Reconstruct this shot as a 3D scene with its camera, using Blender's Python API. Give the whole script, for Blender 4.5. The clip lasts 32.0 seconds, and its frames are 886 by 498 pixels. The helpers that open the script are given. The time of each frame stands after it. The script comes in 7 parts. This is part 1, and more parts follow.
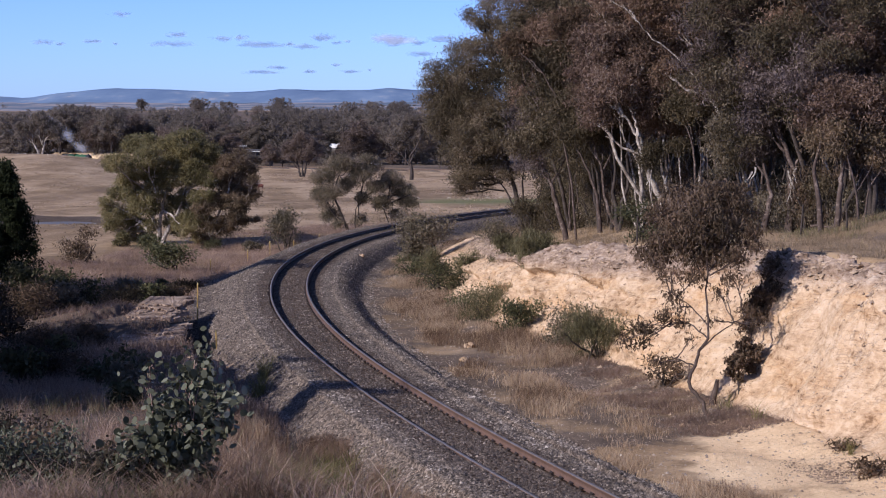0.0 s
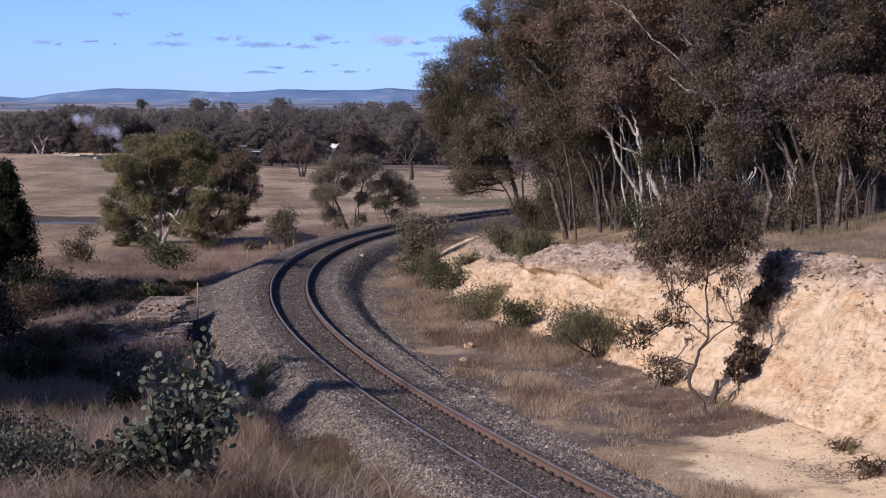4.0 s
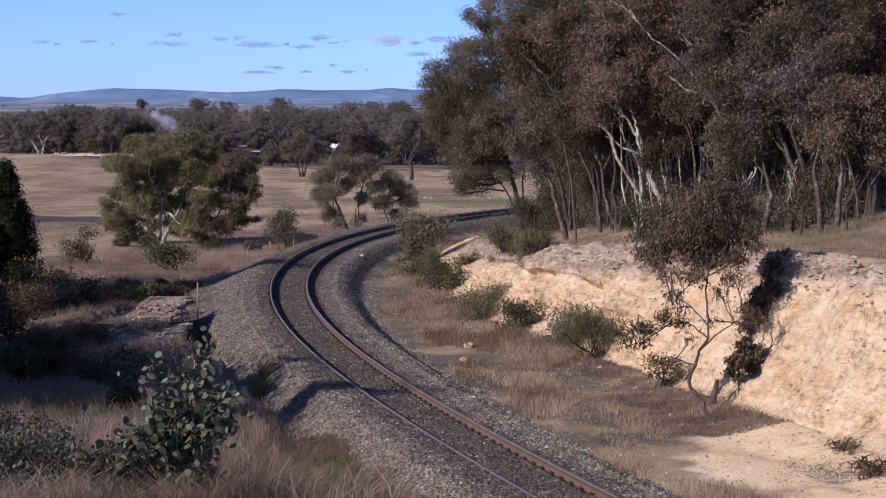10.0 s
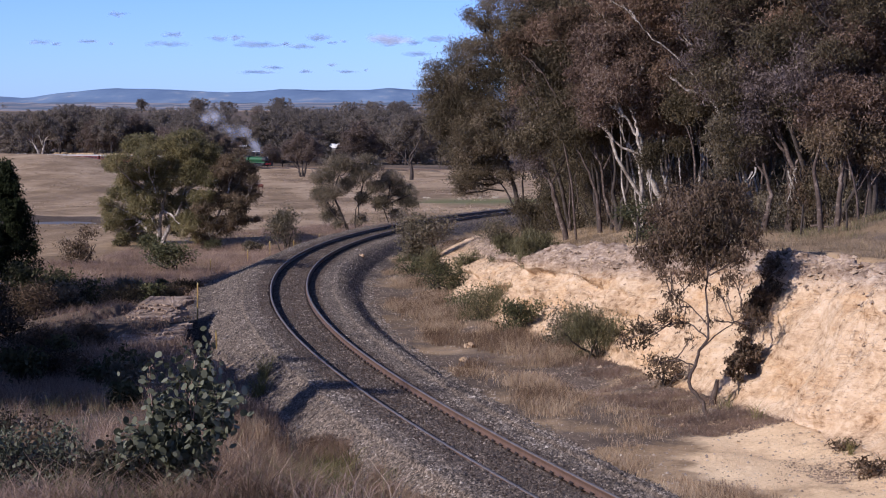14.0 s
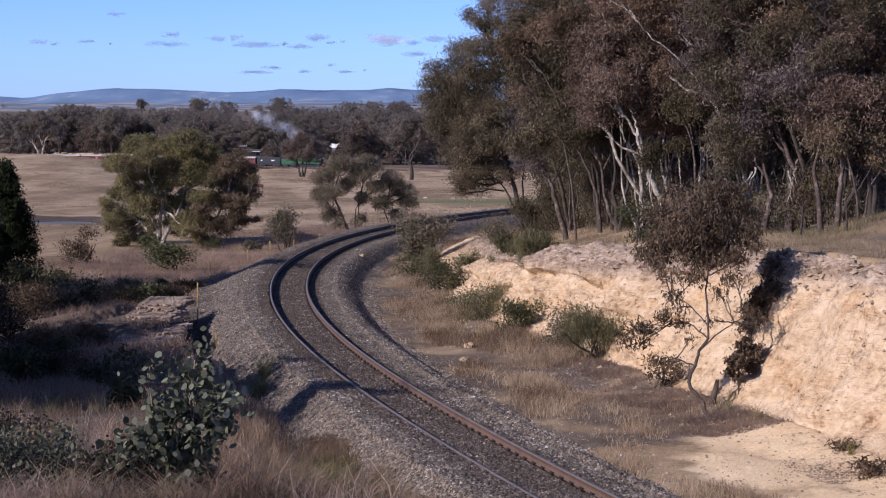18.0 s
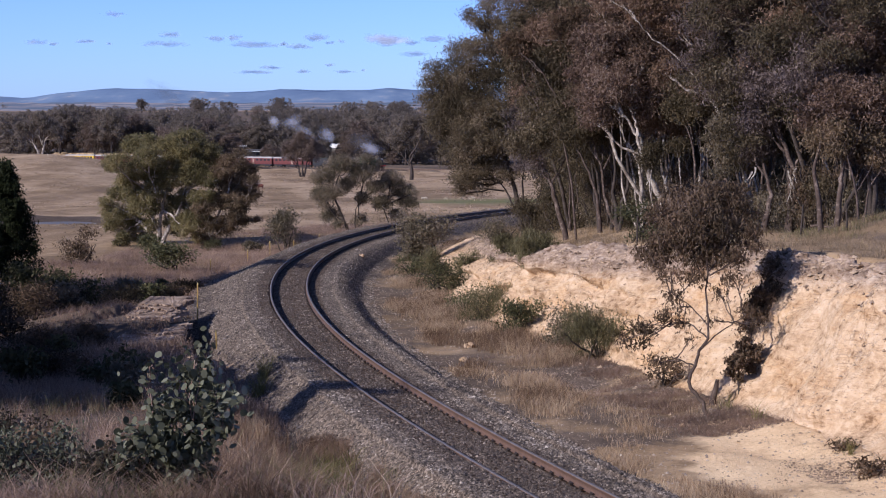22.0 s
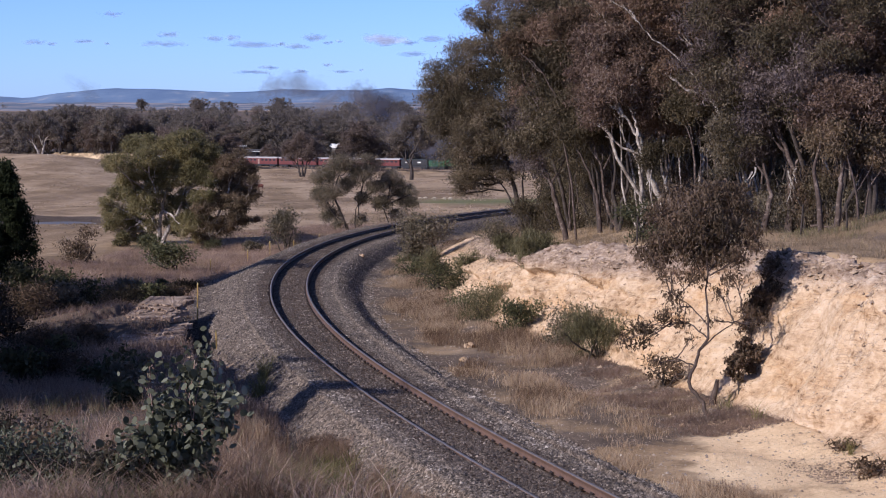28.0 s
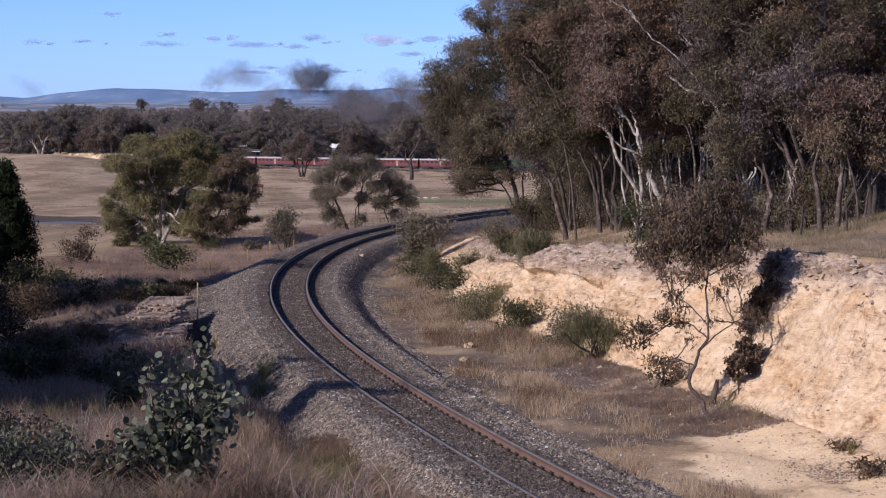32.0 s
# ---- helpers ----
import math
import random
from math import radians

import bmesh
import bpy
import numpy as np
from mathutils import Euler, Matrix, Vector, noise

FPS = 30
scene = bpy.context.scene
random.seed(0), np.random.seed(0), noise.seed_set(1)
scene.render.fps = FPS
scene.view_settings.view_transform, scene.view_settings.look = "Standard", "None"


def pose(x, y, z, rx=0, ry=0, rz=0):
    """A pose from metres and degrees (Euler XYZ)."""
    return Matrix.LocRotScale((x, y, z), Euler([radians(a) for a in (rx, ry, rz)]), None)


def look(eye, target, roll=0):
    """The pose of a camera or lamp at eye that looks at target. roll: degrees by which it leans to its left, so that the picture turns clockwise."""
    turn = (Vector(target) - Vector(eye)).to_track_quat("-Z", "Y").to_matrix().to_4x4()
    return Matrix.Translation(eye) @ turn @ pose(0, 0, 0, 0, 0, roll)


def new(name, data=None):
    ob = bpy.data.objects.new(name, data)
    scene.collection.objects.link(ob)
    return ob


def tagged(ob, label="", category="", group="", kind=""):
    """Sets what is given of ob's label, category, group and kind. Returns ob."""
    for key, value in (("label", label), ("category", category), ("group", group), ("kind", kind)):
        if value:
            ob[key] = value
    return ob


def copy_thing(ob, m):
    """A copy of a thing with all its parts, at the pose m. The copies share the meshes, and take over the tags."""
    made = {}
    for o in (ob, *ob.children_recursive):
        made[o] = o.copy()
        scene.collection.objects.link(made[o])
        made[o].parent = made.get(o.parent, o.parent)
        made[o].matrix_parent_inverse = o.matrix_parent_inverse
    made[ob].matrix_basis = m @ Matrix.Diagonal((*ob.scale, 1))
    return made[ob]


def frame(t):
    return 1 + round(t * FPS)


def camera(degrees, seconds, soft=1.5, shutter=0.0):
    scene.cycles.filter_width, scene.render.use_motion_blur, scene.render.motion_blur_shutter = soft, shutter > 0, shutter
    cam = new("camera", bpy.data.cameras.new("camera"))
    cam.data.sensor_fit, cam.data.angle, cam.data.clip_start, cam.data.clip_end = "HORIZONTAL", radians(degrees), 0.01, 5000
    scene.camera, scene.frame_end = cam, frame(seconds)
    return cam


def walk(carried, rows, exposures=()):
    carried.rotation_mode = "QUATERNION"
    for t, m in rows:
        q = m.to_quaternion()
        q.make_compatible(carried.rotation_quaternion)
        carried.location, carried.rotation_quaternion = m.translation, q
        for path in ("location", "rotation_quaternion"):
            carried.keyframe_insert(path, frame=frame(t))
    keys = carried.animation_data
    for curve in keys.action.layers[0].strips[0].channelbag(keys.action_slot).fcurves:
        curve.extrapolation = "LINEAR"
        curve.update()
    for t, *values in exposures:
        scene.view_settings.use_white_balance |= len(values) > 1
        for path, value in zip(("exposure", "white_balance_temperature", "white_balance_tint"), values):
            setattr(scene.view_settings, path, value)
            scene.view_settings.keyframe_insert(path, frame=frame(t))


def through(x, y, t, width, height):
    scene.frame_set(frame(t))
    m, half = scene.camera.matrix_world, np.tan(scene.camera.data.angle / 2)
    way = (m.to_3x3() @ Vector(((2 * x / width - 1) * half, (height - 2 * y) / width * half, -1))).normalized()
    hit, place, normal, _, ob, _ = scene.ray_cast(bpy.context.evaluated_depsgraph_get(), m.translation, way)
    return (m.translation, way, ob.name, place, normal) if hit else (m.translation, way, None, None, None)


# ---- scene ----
cam = camera(24.26, 32.0, soft=1.1)
EYE = (0.0, 0.0, 7.0)
STAND = pose(0, 0, 7.0, 90 - 4.095, 0, 0)
walk(cam, [(0.0, STAND), (32.0, STAND)], exposures=[(0.0, 0.22, 6050, 19), (32.0, 0.22, 6050, 19)])

# ---- light ----
SUN_WAY = Vector((0.73, 0.49, -0.48)).normalized()      # the way the sunlight travels
SUN_EL = math.asin(-SUN_WAY.z)
SUN_AZ = math.atan2(-SUN_WAY.x, -SUN_WAY.y)             # clockwise from +y
world = bpy.data.worlds.new("sky")
scene.world = world
world.use_nodes = True
wn = world.node_tree.nodes
sky = wn.new("ShaderNodeTexSky")
sky.sky_type = "NISHITA"
sky.sun_disc = False
sky.sun_elevation = SUN_EL
sky.sun_rotation = SUN_AZ
sky.altitude = 400
sky.air_density, sky.dust_density, sky.ozone_density = 0.65, 0.3, 3.0
tone = wn.new("ShaderNodeMix")                          # tints the sky: deeper blue low down, less blue overhead for neutral shadows
tone.data_type, tone.blend_type = "RGBA", "MULTIPLY"
tone.inputs[0].default_value = 1.0
high = wn.new("ShaderNodeSeparateXYZ")
up = wn.new("ShaderNodeMapRange")
up.interpolation_type = "SMOOTHSTEP"
up.inputs[1].default_value, up.inputs[2].default_value = 0.08, 0.55
sky_tint = wn.new("ShaderNodeMix")
sky_tint.data_type = "RGBA"
sky_tint.inputs[6].default_value = (0.70, 0.89, 1.42, 1)
sky_tint.inputs[7].default_value = (0.95, 0.955, 1.12, 1)
for a, b in ((wn.new("ShaderNodeTexCoord").outputs["Generated"], high.inputs[0]), (high.outputs[2], up.inputs[0]), (up.outputs[0], sky_tint.inputs[0]),
             (sky.outputs[0], tone.inputs[6]), (sky_tint.outputs[2], tone.inputs[7]), (tone.outputs[2], wn["Background"].inputs[0])):
    world.node_tree.links.new(a, b)
wn["Background"].inputs[1].default_value = 0.106
sun = new("sun", bpy.data.lights.new("sun", "SUN"))
sun.data.energy, sun.data.angle, sun.data.color = 4.8, radians(0.53), (1.0, 0.92, 0.80)
sun.matrix_world = look((-60, -30, 60), Vector((-60, -30, 60)) + SUN_WAY)


# ---- materials ----
def nodes(name):
    m = bpy.data.materials.new(name)
    m.use_nodes = True
    nt = m.node_tree
    return m, nt, nt.nodes["Principled BSDF"]


def node(nt, kind, links=(), **values):
    n = nt.nodes.new(kind)
    for k, v in values.items():
        n.inputs[k.replace("_", " ")].default_value = v
    for k, source in links:
        nt.links.new(source, n.inputs[k])
    return n


def ramp(nt, fac, stops):
    r = nt.nodes.new("ShaderNodeValToRGB")
    els = r.color_ramp.elements
    for i, (p, c) in enumerate(stops):
        e = els[i] if i < 2 else els.new(p)
        e.position, e.color = p, (*c, 1)
    nt.links.new(fac, r.inputs[0])
    return r


def mix(nt, fac, a, b, mode="MIX"):
    m = nt.nodes.new("ShaderNodeMix")
    m.data_type, m.blend_type = "RGBA", mode
    for i, v in ((0, fac), (6, a), (7, b)):
        if isinstance(v, bpy.types.NodeSocket):
            nt.links.new(v, m.inputs[i])
        else:
            m.inputs[i].default_value = v if i == 0 else (*v, 1)
    return m.outputs[2]


def noise_tex(nt, scale, detail=4.0, rough=0.6, coord=None):
    n = node(nt, "ShaderNodeTexNoise", Scale=scale, Detail=detail, Roughness=rough)
    if coord is not None:
        nt.links.new(coord, n.inputs["Vector"])
    return n.outputs["Fac"]


def add_bump(nt, bsdf, height, strength, distance):
    b = node(nt, "ShaderNodeBump", [("Height", height)], Strength=strength, Distance=distance)
    nt.links.new(b.outputs[0], bsdf.inputs["Normal"])


def surface(name, stops, scale, fine, roughness=0.9, bump=0.4, depth=0.02, metal=0.0, random="", spread=0.25):
    """A mottled surface: stops of colour by noise at two scales, fine relief, and chance brightness by piece."""
    m, nt, bsdf = nodes(name)
    co = nt.nodes.new("ShaderNodeTexCoord").outputs["Object"]
    a, b = noise_tex(nt, scale, 5, 0.65, co), noise_tex(nt, fine, 4, 0.7, co)
    f = node(nt, "ShaderNodeMath", [(0, a), (1, b)])
    f.operation = "ADD"
    h = node(nt, "ShaderNodeMath", [(0, f.outputs[0])])
    h.operation, h.inputs[1].default_value = "MULTIPLY", 0.5
    col = ramp(nt, h.outputs[0], stops).outputs[0]
    if random:
        src = (nt.nodes.new("ShaderNodeObjectInfo").outputs["Random"] if random == "object"
               else nt.nodes.new("ShaderNodeNewGeometry").outputs["Random Per Island"])
        v = node(nt, "ShaderNodeMapRange", [(0, src)])
        v.inputs[3].default_value, v.inputs[4].default_value = 1 - spread, 1 + spread
        hs = node(nt, "ShaderNodeHueSaturation", [("Value", v.outputs[0]), ("Color", col)])
        col = hs.outputs[0]
    nt.links.new(col, bsdf.inputs["Base Color"])
    bsdf.inputs["Roughness"].default_value = roughness
    bsdf.inputs["Metallic"].default_value = metal
    if bump:
        add_bump(nt, bsdf, b, bump, depth)
    return m


def stones(name, stops, roughness=0.9):
    """Loose stones: each its own shade out of the stops, with dust and grain."""
    m, nt, bsdf = nodes(name)
    co = nt.nodes.new("ShaderNodeTexCoord").outputs["Object"]
    dust, grain = noise_tex(nt, 1.1, 4, 0.6, co), noise_tex(nt, 22.0, 3, 0.7, co)
    f = node(nt, "ShaderNodeMath", [(0, nt.nodes.new("ShaderNodeNewGeometry").outputs["Random Per Island"]), (2, dust)])
    f.operation, f.inputs[1].default_value = "MULTIPLY_ADD", 0.8
    g = node(nt, "ShaderNodeMath", [(0, grain), (1, f.outputs[0])])
    g.operation = "ADD"
    h = node(nt, "ShaderNodeMath", [(0, g.outputs[0])])
    h.operation, h.inputs[1].default_value, h.inputs[2].default_value = "MULTIPLY_ADD", 0.72, -0.5
    nt.links.new(ramp(nt, h.outputs[0], stops).outputs[0], bsdf.inputs["Base Color"])
    bsdf.inputs["Roughness"].default_value = roughness
    add_bump(nt, bsdf, grain, 0.4, 0.01)
    return m


def foliage(name, stops, through=0.38, gloss=0.16):
    """Leaves: each leaf its own colour out of the stops, some light through them."""
    m, nt, bsdf = nodes(name)
    rnd = nt.nodes.new("ShaderNodeNewGeometry").outputs["Random Per Island"]
    co = nt.nodes.new("ShaderNodeTexCoord").outputs["Object"]
    big = noise_tex(nt, 0.55, 3, 0.6, co)
    f = node(nt, "ShaderNodeMath", [(0, big)])
    f.operation, f.inputs[1].default_value, f.inputs[2].default_value = "MULTIPLY_ADD", 1.25, -0.29
    h = node(nt, "ShaderNodeMath", [(0, rnd), (2, f.outputs[0])])
    h.operation, h.inputs[1].default_value = "MULTIPLY_ADD", 0.33
    col = ramp(nt, h.outputs[0], stops).outputs[0]
    obr = nt.nodes.new("ShaderNodeObjectInfo").outputs["Random"]
    v = node(nt, "ShaderNodeMapRange", [(0, obr)])
    v.inputs[3].default_value, v.inputs[4].default_value = 0.82, 1.2
    col = node(nt, "ShaderNodeHueSaturation", [("Value", v.outputs[0]), ("Color", col)]).outputs[0]
    nt.links.new(col, bsdf.inputs["Base Color"])
    bsdf.inputs["Roughness"].default_value = 0.55 if gloss < 0.3 else 0.42
    bsdf.inputs["Specular IOR Level"].default_value = gloss
    tr = node(nt, "ShaderNodeBsdfTranslucent", [("Color", col)])
    mx = node(nt, "ShaderNodeMixShader", [(1, bsdf.outputs[0]), (2, tr.outputs[0])], Fac=through)
    nt.links.new(mx.outputs[0], nt.nodes["Material Output"].inputs[0])
    return m


def vapour(name, color, alpha, grain=1.6, flat=False):
    """Thin vapour: densest in the middle of its puff, torn and clear towards the rim."""
    m, nt, bsdf = nodes(name)
    tc = nt.nodes.new("ShaderNodeTexCoord")
    obr = nt.nodes.new("ShaderNodeObjectInfo").outputs["Random"]
    sh = node(nt, "ShaderNodeVectorMath", [(0, tc.outputs["Generated"])])
    sh.operation, sh.inputs[1].default_value = "SUBTRACT", (0.5, 0.5, 0.42 if flat else 0.5)
    sq = node(nt, "ShaderNodeVectorMath", [(0, sh.outputs[0])])
    sq.operation, sq.inputs[1].default_value = "MULTIPLY", (2, 0, 2)
    ln = node(nt, "ShaderNodeVectorMath", [(0, sq.outputs[0])])
    ln.operation = "LENGTH"
    off = node(nt, "ShaderNodeMath", [(0, obr)])
    off.operation, off.inputs[1].default_value = "MULTIPLY", 40.0
    ad = node(nt, "ShaderNodeVectorMath", [(0, tc.outputs["Generated"]), (1, off.outputs[0])])
    st = node(nt, "ShaderNodeVectorMath", [(0, ad.outputs[0])])
    st.operation, st.inputs[1].default_value = "MULTIPLY", ((2.6, 0.5, 1.2) if flat else (1.5, 0.3, 1.1))
    nz = noise_tex(nt, grain, 5, 0.6, st.outputs[0])
    wob = node(nt, "ShaderNodeMapRange", [(0, nz)])
    wob.inputs[1].default_value, wob.inputs[2].default_value = 0.3, 0.7
    wob.inputs[3].default_value, wob.inputs[4].default_value = 0.62, -0.18
    d = node(nt, "ShaderNodeMath", [(0, ln.outputs[1]), (1, wob.outputs[0])])
    d.operation = "ADD"
    fall = node(nt, "ShaderNodeMapRange", [(0, d.outputs[0])])
    fall.interpolation_type = "SMOOTHSTEP"
    fall.inputs[1].default_value, fall.inputs[2].default_value = (0.3, 1.0) if flat else (0.1, 0.97)
    fall.inputs[3].default_value, fall.inputs[4].default_value = alpha, 0.0
    df = node(nt, "ShaderNodeBsdfDiffuse", [], Color=(*color, 1))
    tl = node(nt, "ShaderNodeBsdfTranslucent", [], Color=(*color, 1))
    both = node(nt, "ShaderNodeMixShader", [(1, df.outputs[0]), (2, tl.outputs[0])], Fac=0.5)
    clear = nt.nodes.new("ShaderNodeBsdfTransparent")
    mx = node(nt, "ShaderNodeMixShader", [(0, fall.outputs[0]), (1, clear.outputs[0]), (2, both.outputs[0])])
    nt.links.new(mx.outputs[0], nt.nodes["Material Output"].inputs[0])
    return m


def plain(name, color, roughness=0.5, metal=0.0, wear=0.25, scale=1.5):
    """Paint or metal with faint dirt."""
    dark = [c * (1 - wear) for c in color]
    return surface(name, [(0.35, dark), (0.6, color)], scale, scale * 9, roughness, 0.08, 0.005, metal)


LEAF_FOREST = foliage("gum_leaves_brown", [(0.15, (0.064, 0.047, 0.029)), (0.4, (0.137, 0.094, 0.061)), (0.6, (0.225, 0.144, 0.101)), (0.85, (0.319, 0.236, 0.179))])
LEAF_RED = foliage("gum_leaves_red_brown", [(0.15, (0.059, 0.042, 0.031)), (0.4, (0.128, 0.088, 0.066)), (0.6, (0.217, 0.145, 0.111)), (0.85, (0.341, 0.266, 0.216))])
LEAF_VIOLET = foliage("gum_leaves_grey_violet", [(0.15, (0.047, 0.037, 0.035)), (0.45, (0.101, 0.078, 0.074)), (0.65, (0.157, 0.120, 0.111)), (0.85, (0.260, 0.211, 0.194))])
LEAF_DUSK = foliage("gum_leaves_dark_olive", [(0.15, (0.041, 0.034, 0.021)), (0.45, (0.093, 0.075, 0.046)), (0.65, (0.148, 0.116, 0.075)), (0.85, (0.245, 0.200, 0.141))])
LEAF_EDGE = foliage("gum_leaves_grey_olive", [(0.15, (0.049, 0.041, 0.026)), (0.45, (0.112, 0.090, 0.057)), (0.65, (0.178, 0.139, 0.094)), (0.85, (0.294, 0.240, 0.176))])
LEAF_SAP = foliage("sapling_leaves", [(0.15, (0.052, 0.039, 0.024)), (0.45, (0.121, 0.086, 0.057)), (0.65, (0.190, 0.131, 0.091)), (0.85, (0.288, 0.209, 0.154))])
LEAF_GREY = foliage("gum_leaves_grey", [(0.15, (0.084, 0.074, 0.046)), (0.45, (0.175, 0.148, 0.103)), (0.65, (0.262, 0.212, 0.155)), (0.85, (0.413, 0.342, 0.270))])
LEAF_OLIVE = foliage("gum_leaves_olive", [(0.15, (0.074, 0.068, 0.036)), (0.45, (0.159, 0.140, 0.069)), (0.65, (0.238, 0.202, 0.101)), (0.85, (0.339, 0.283, 0.150))])
# far leaves: lifted darks and more blue put the hazy air into their colour
LEAF_FAR = foliage("hazed_far_gum_leaves", [(0.15, (0.109, 0.096, 0.078)), (0.45, (0.155, 0.132, 0.110)), (0.65, (0.194, 0.160, 0.134)), (0.85, (0.232, 0.195, 0.167))])
LEAF_FAR_BROWN = foliage("hazed_far_brown_leaves", [(0.15, (0.107, 0.082, 0.066)), (0.5, (0.161, 0.122, 0.102)), (0.85, (0.217, 0.167, 0.145))])
LEAF_RUST = foliage("olive_brown_leaves", [(0.15, (0.084, 0.066, 0.041)), (0.45, (0.176, 0.131, 0.085)), (0.65, (0.266, 0.192, 0.129)), (0.85, (0.388, 0.291, 0.204))])
LEAF_SHRUB = foliage("shrub_leaves", [(0.15, (0.037, 0.040, 0.020)), (0.45, (0.088, 0.090, 0.045)), (0.65, (0.138, 0.131, 0.070)), (0.85, (0.213, 0.200, 0.112))])
LEAF_DARK = foliage("dark_shrub_leaves", [(0.15, (0.019, 0.016, 0.010)), (0.5, (0.046, 0.037, 0.024)), (0.85, (0.10, 0.084, 0.056))])
LEAF_BROOM = foliage("broom_stems", [(0.15, (0.060, 0.057, 0.029)), (0.45, (0.135, 0.124, 0.066)), (0.65, (0.205, 0.18, 0.098)), (0.85, (0.30, 0.255, 0.15))])
LEAF_ROUND = foliage("round_grey_leaves", [(0.15, (0.026, 0.029, 0.017)), (0.4, (0.066, 0.070, 0.043)), (0.62, (0.162, 0.170, 0.118)), (0.85, (0.408, 0.414, 0.318))], 0.3, 0.25)
LEAF_PINE = foliage("conifer_needles", [(0.15, (0.009, 0.011, 0.005)), (0.5, (0.018, 0.023, 0.011)), (0.85, (0.036, 0.043, 0.020))], 0.1, 0.05)
STRAW = foliage("dry_grass", [(0.15, (0.285, 0.200, 0.132)), (0.45, (0.455, 0.337, 0.232)), (0.65, (0.585, 0.452, 0.322)), (0.85, (0.72, 0.595, 0.45))], 0.5)
STRAW_RED = foliage("reddish_dry_weeds", [(0.15, (0.070, 0.041, 0.029)), (0.45, (0.188, 0.120, 0.081)), (0.65, (0.308, 0.215, 0.145)), (0.85, (0.485, 0.389, 0.277))], 0.45)
STRAW_CREST = foliage("greenish_dry_grass", [(0.15, (0.140, 0.107, 0.068)), (0.45, (0.274, 0.206, 0.137)), (0.65, (0.390, 0.298, 0.200)), (0.85, (0.562, 0.459, 0.312))], 0.45)
GREEN_TUFT = foliage("yellow_green_tussock", [(0.15, (0.09, 0.085, 0.03)), (0.5, (0.20, 0.18, 0.07)), (0.85, (0.38, 0.33, 0.16))], 0.4)
STRAW_DULL = foliage("dull_dry_grass", [(0.15, (0.122, 0.082, 0.066)), (0.45, (0.249, 0.173, 0.135)), (0.65, (0.358, 0.257, 0.201)), (0.85, (0.520, 0.406, 0.314))], 0.45)
BARK_PALE = surface("pale_gum_bark", [(0.36, (0.060, 0.044, 0.035)), (0.47, (0.20, 0.165, 0.138)), (0.60, (0.52, 0.47, 0.41))], 1.1, 6.0, 0.85, 0.4, 0.02)
BARK_MID = surface("grey_brown_gum_bark", [(0.36, (0.031, 0.021, 0.017)), (0.52, (0.077, 0.053, 0.043)), (0.66, (0.270, 0.215, 0.181))], 1.3, 7.0, 0.9, 0.5, 0.02)
BARK_DARK = surface("dark_bark", [(0.34, (0.016, 0.012, 0.010)), (0.5, (0.042, 0.031, 0.026)), (0.68, (0.14, 0.108, 0.09))], 1.6, 12.0, 0.9, 0.5, 0.02)
BARK_SAP = surface("brown_sapling_bark", [(0.32, (0.10, 0.062, 0.045)), (0.52, (0.22, 0.145, 0.11)), (0.70, (0.42, 0.34, 0.29))], 2.2, 14.0, 0.9, 0.4, 0.015)
BARK_SHRED = surface("white_peeled_bark", [(0.3, (0.279, 0.240, 0.209)), (0.6, (0.484, 0.444, 0.406))], 3.0, 14.0, 0.85, 0.2, 0.01)
RAIL_STEEL = surface("rusty_rail_side", [(0.35, (0.065, 0.038, 0.028)), (0.6, (0.125, 0.073, 0.054))], 2.0, 25.0, 0.75, 0.2, 0.003)
RAIL_HEAD = surface("worn_rail_head", [(0.35, (0.105, 0.092, 0.090)), (0.6, (0.18, 0.165, 0.168))], 3.0, 40.0, 0.68, 0.05, 0.001, 0.15)
SLEEPER = surface("grey_timber_sleeper", [(0.35, (0.075, 0.06, 0.052)), (0.6, (0.17, 0.14, 0.12))], 3.0, 22.0, 0.9, 0.4, 0.01, 0, "object")
CLIP_STEEL = plain("dark_fastening", (0.035, 0.025, 0.022), 0.7, 0.3)
BALLAST = stones("ballast_stones", [(0.12, (0.024, 0.019, 0.016)), (0.4, (0.085, 0.067, 0.057)), (0.68, (0.21, 0.172, 0.145)), (0.84, (0.38, 0.325, 0.28)), (0.95, (0.70, 0.63, 0.56))])
BALLAST_DARK = stones("oily_ballast", [(0.12, (0.030, 0.023, 0.020)), (0.5, (0.082, 0.062, 0.051)), (0.75, (0.15, 0.118, 0.098)), (0.92, (0.36, 0.30, 0.26))], 0.85)
GRAVEL = stones("pale_gravel", [(0.12, (0.12, 0.092, 0.075)), (0.45, (0.27, 0.21, 0.17)), (0.8, (0.46, 0.38, 0.31)), (0.95, (0.62, 0.54, 0.46))])
STAKE_YELLOW = plain("yellow_marker_paint", (0.44, 0.30, 0.10), 0.6)
LITTER = stones("dark_leaf_litter", [(0.12, (0.075, 0.053, 0.042)), (0.45, (0.165, 0.125, 0.102)), (0.85, (0.32, 0.25, 0.205))], 0.95)
DEAD = stones("dead_leaves", [(0.12, (0.061, 0.039, 0.026)), (0.45, (0.162, 0.109, 0.077)), (0.75, (0.324, 0.227, 0.163)), (0.95, (0.567, 0.442, 0.325))], 0.95)
POST_WOOD = surface("weathered_post", [(0.35, (0.07, 0.055, 0.045)), (0.65, (0.19, 0.155, 0.13))], 3, 30, 0.9, 0.4, 0.01)
WIRE = plain("fence_wire", (0.18, 0.17, 0.17), 0.6, 0.6)


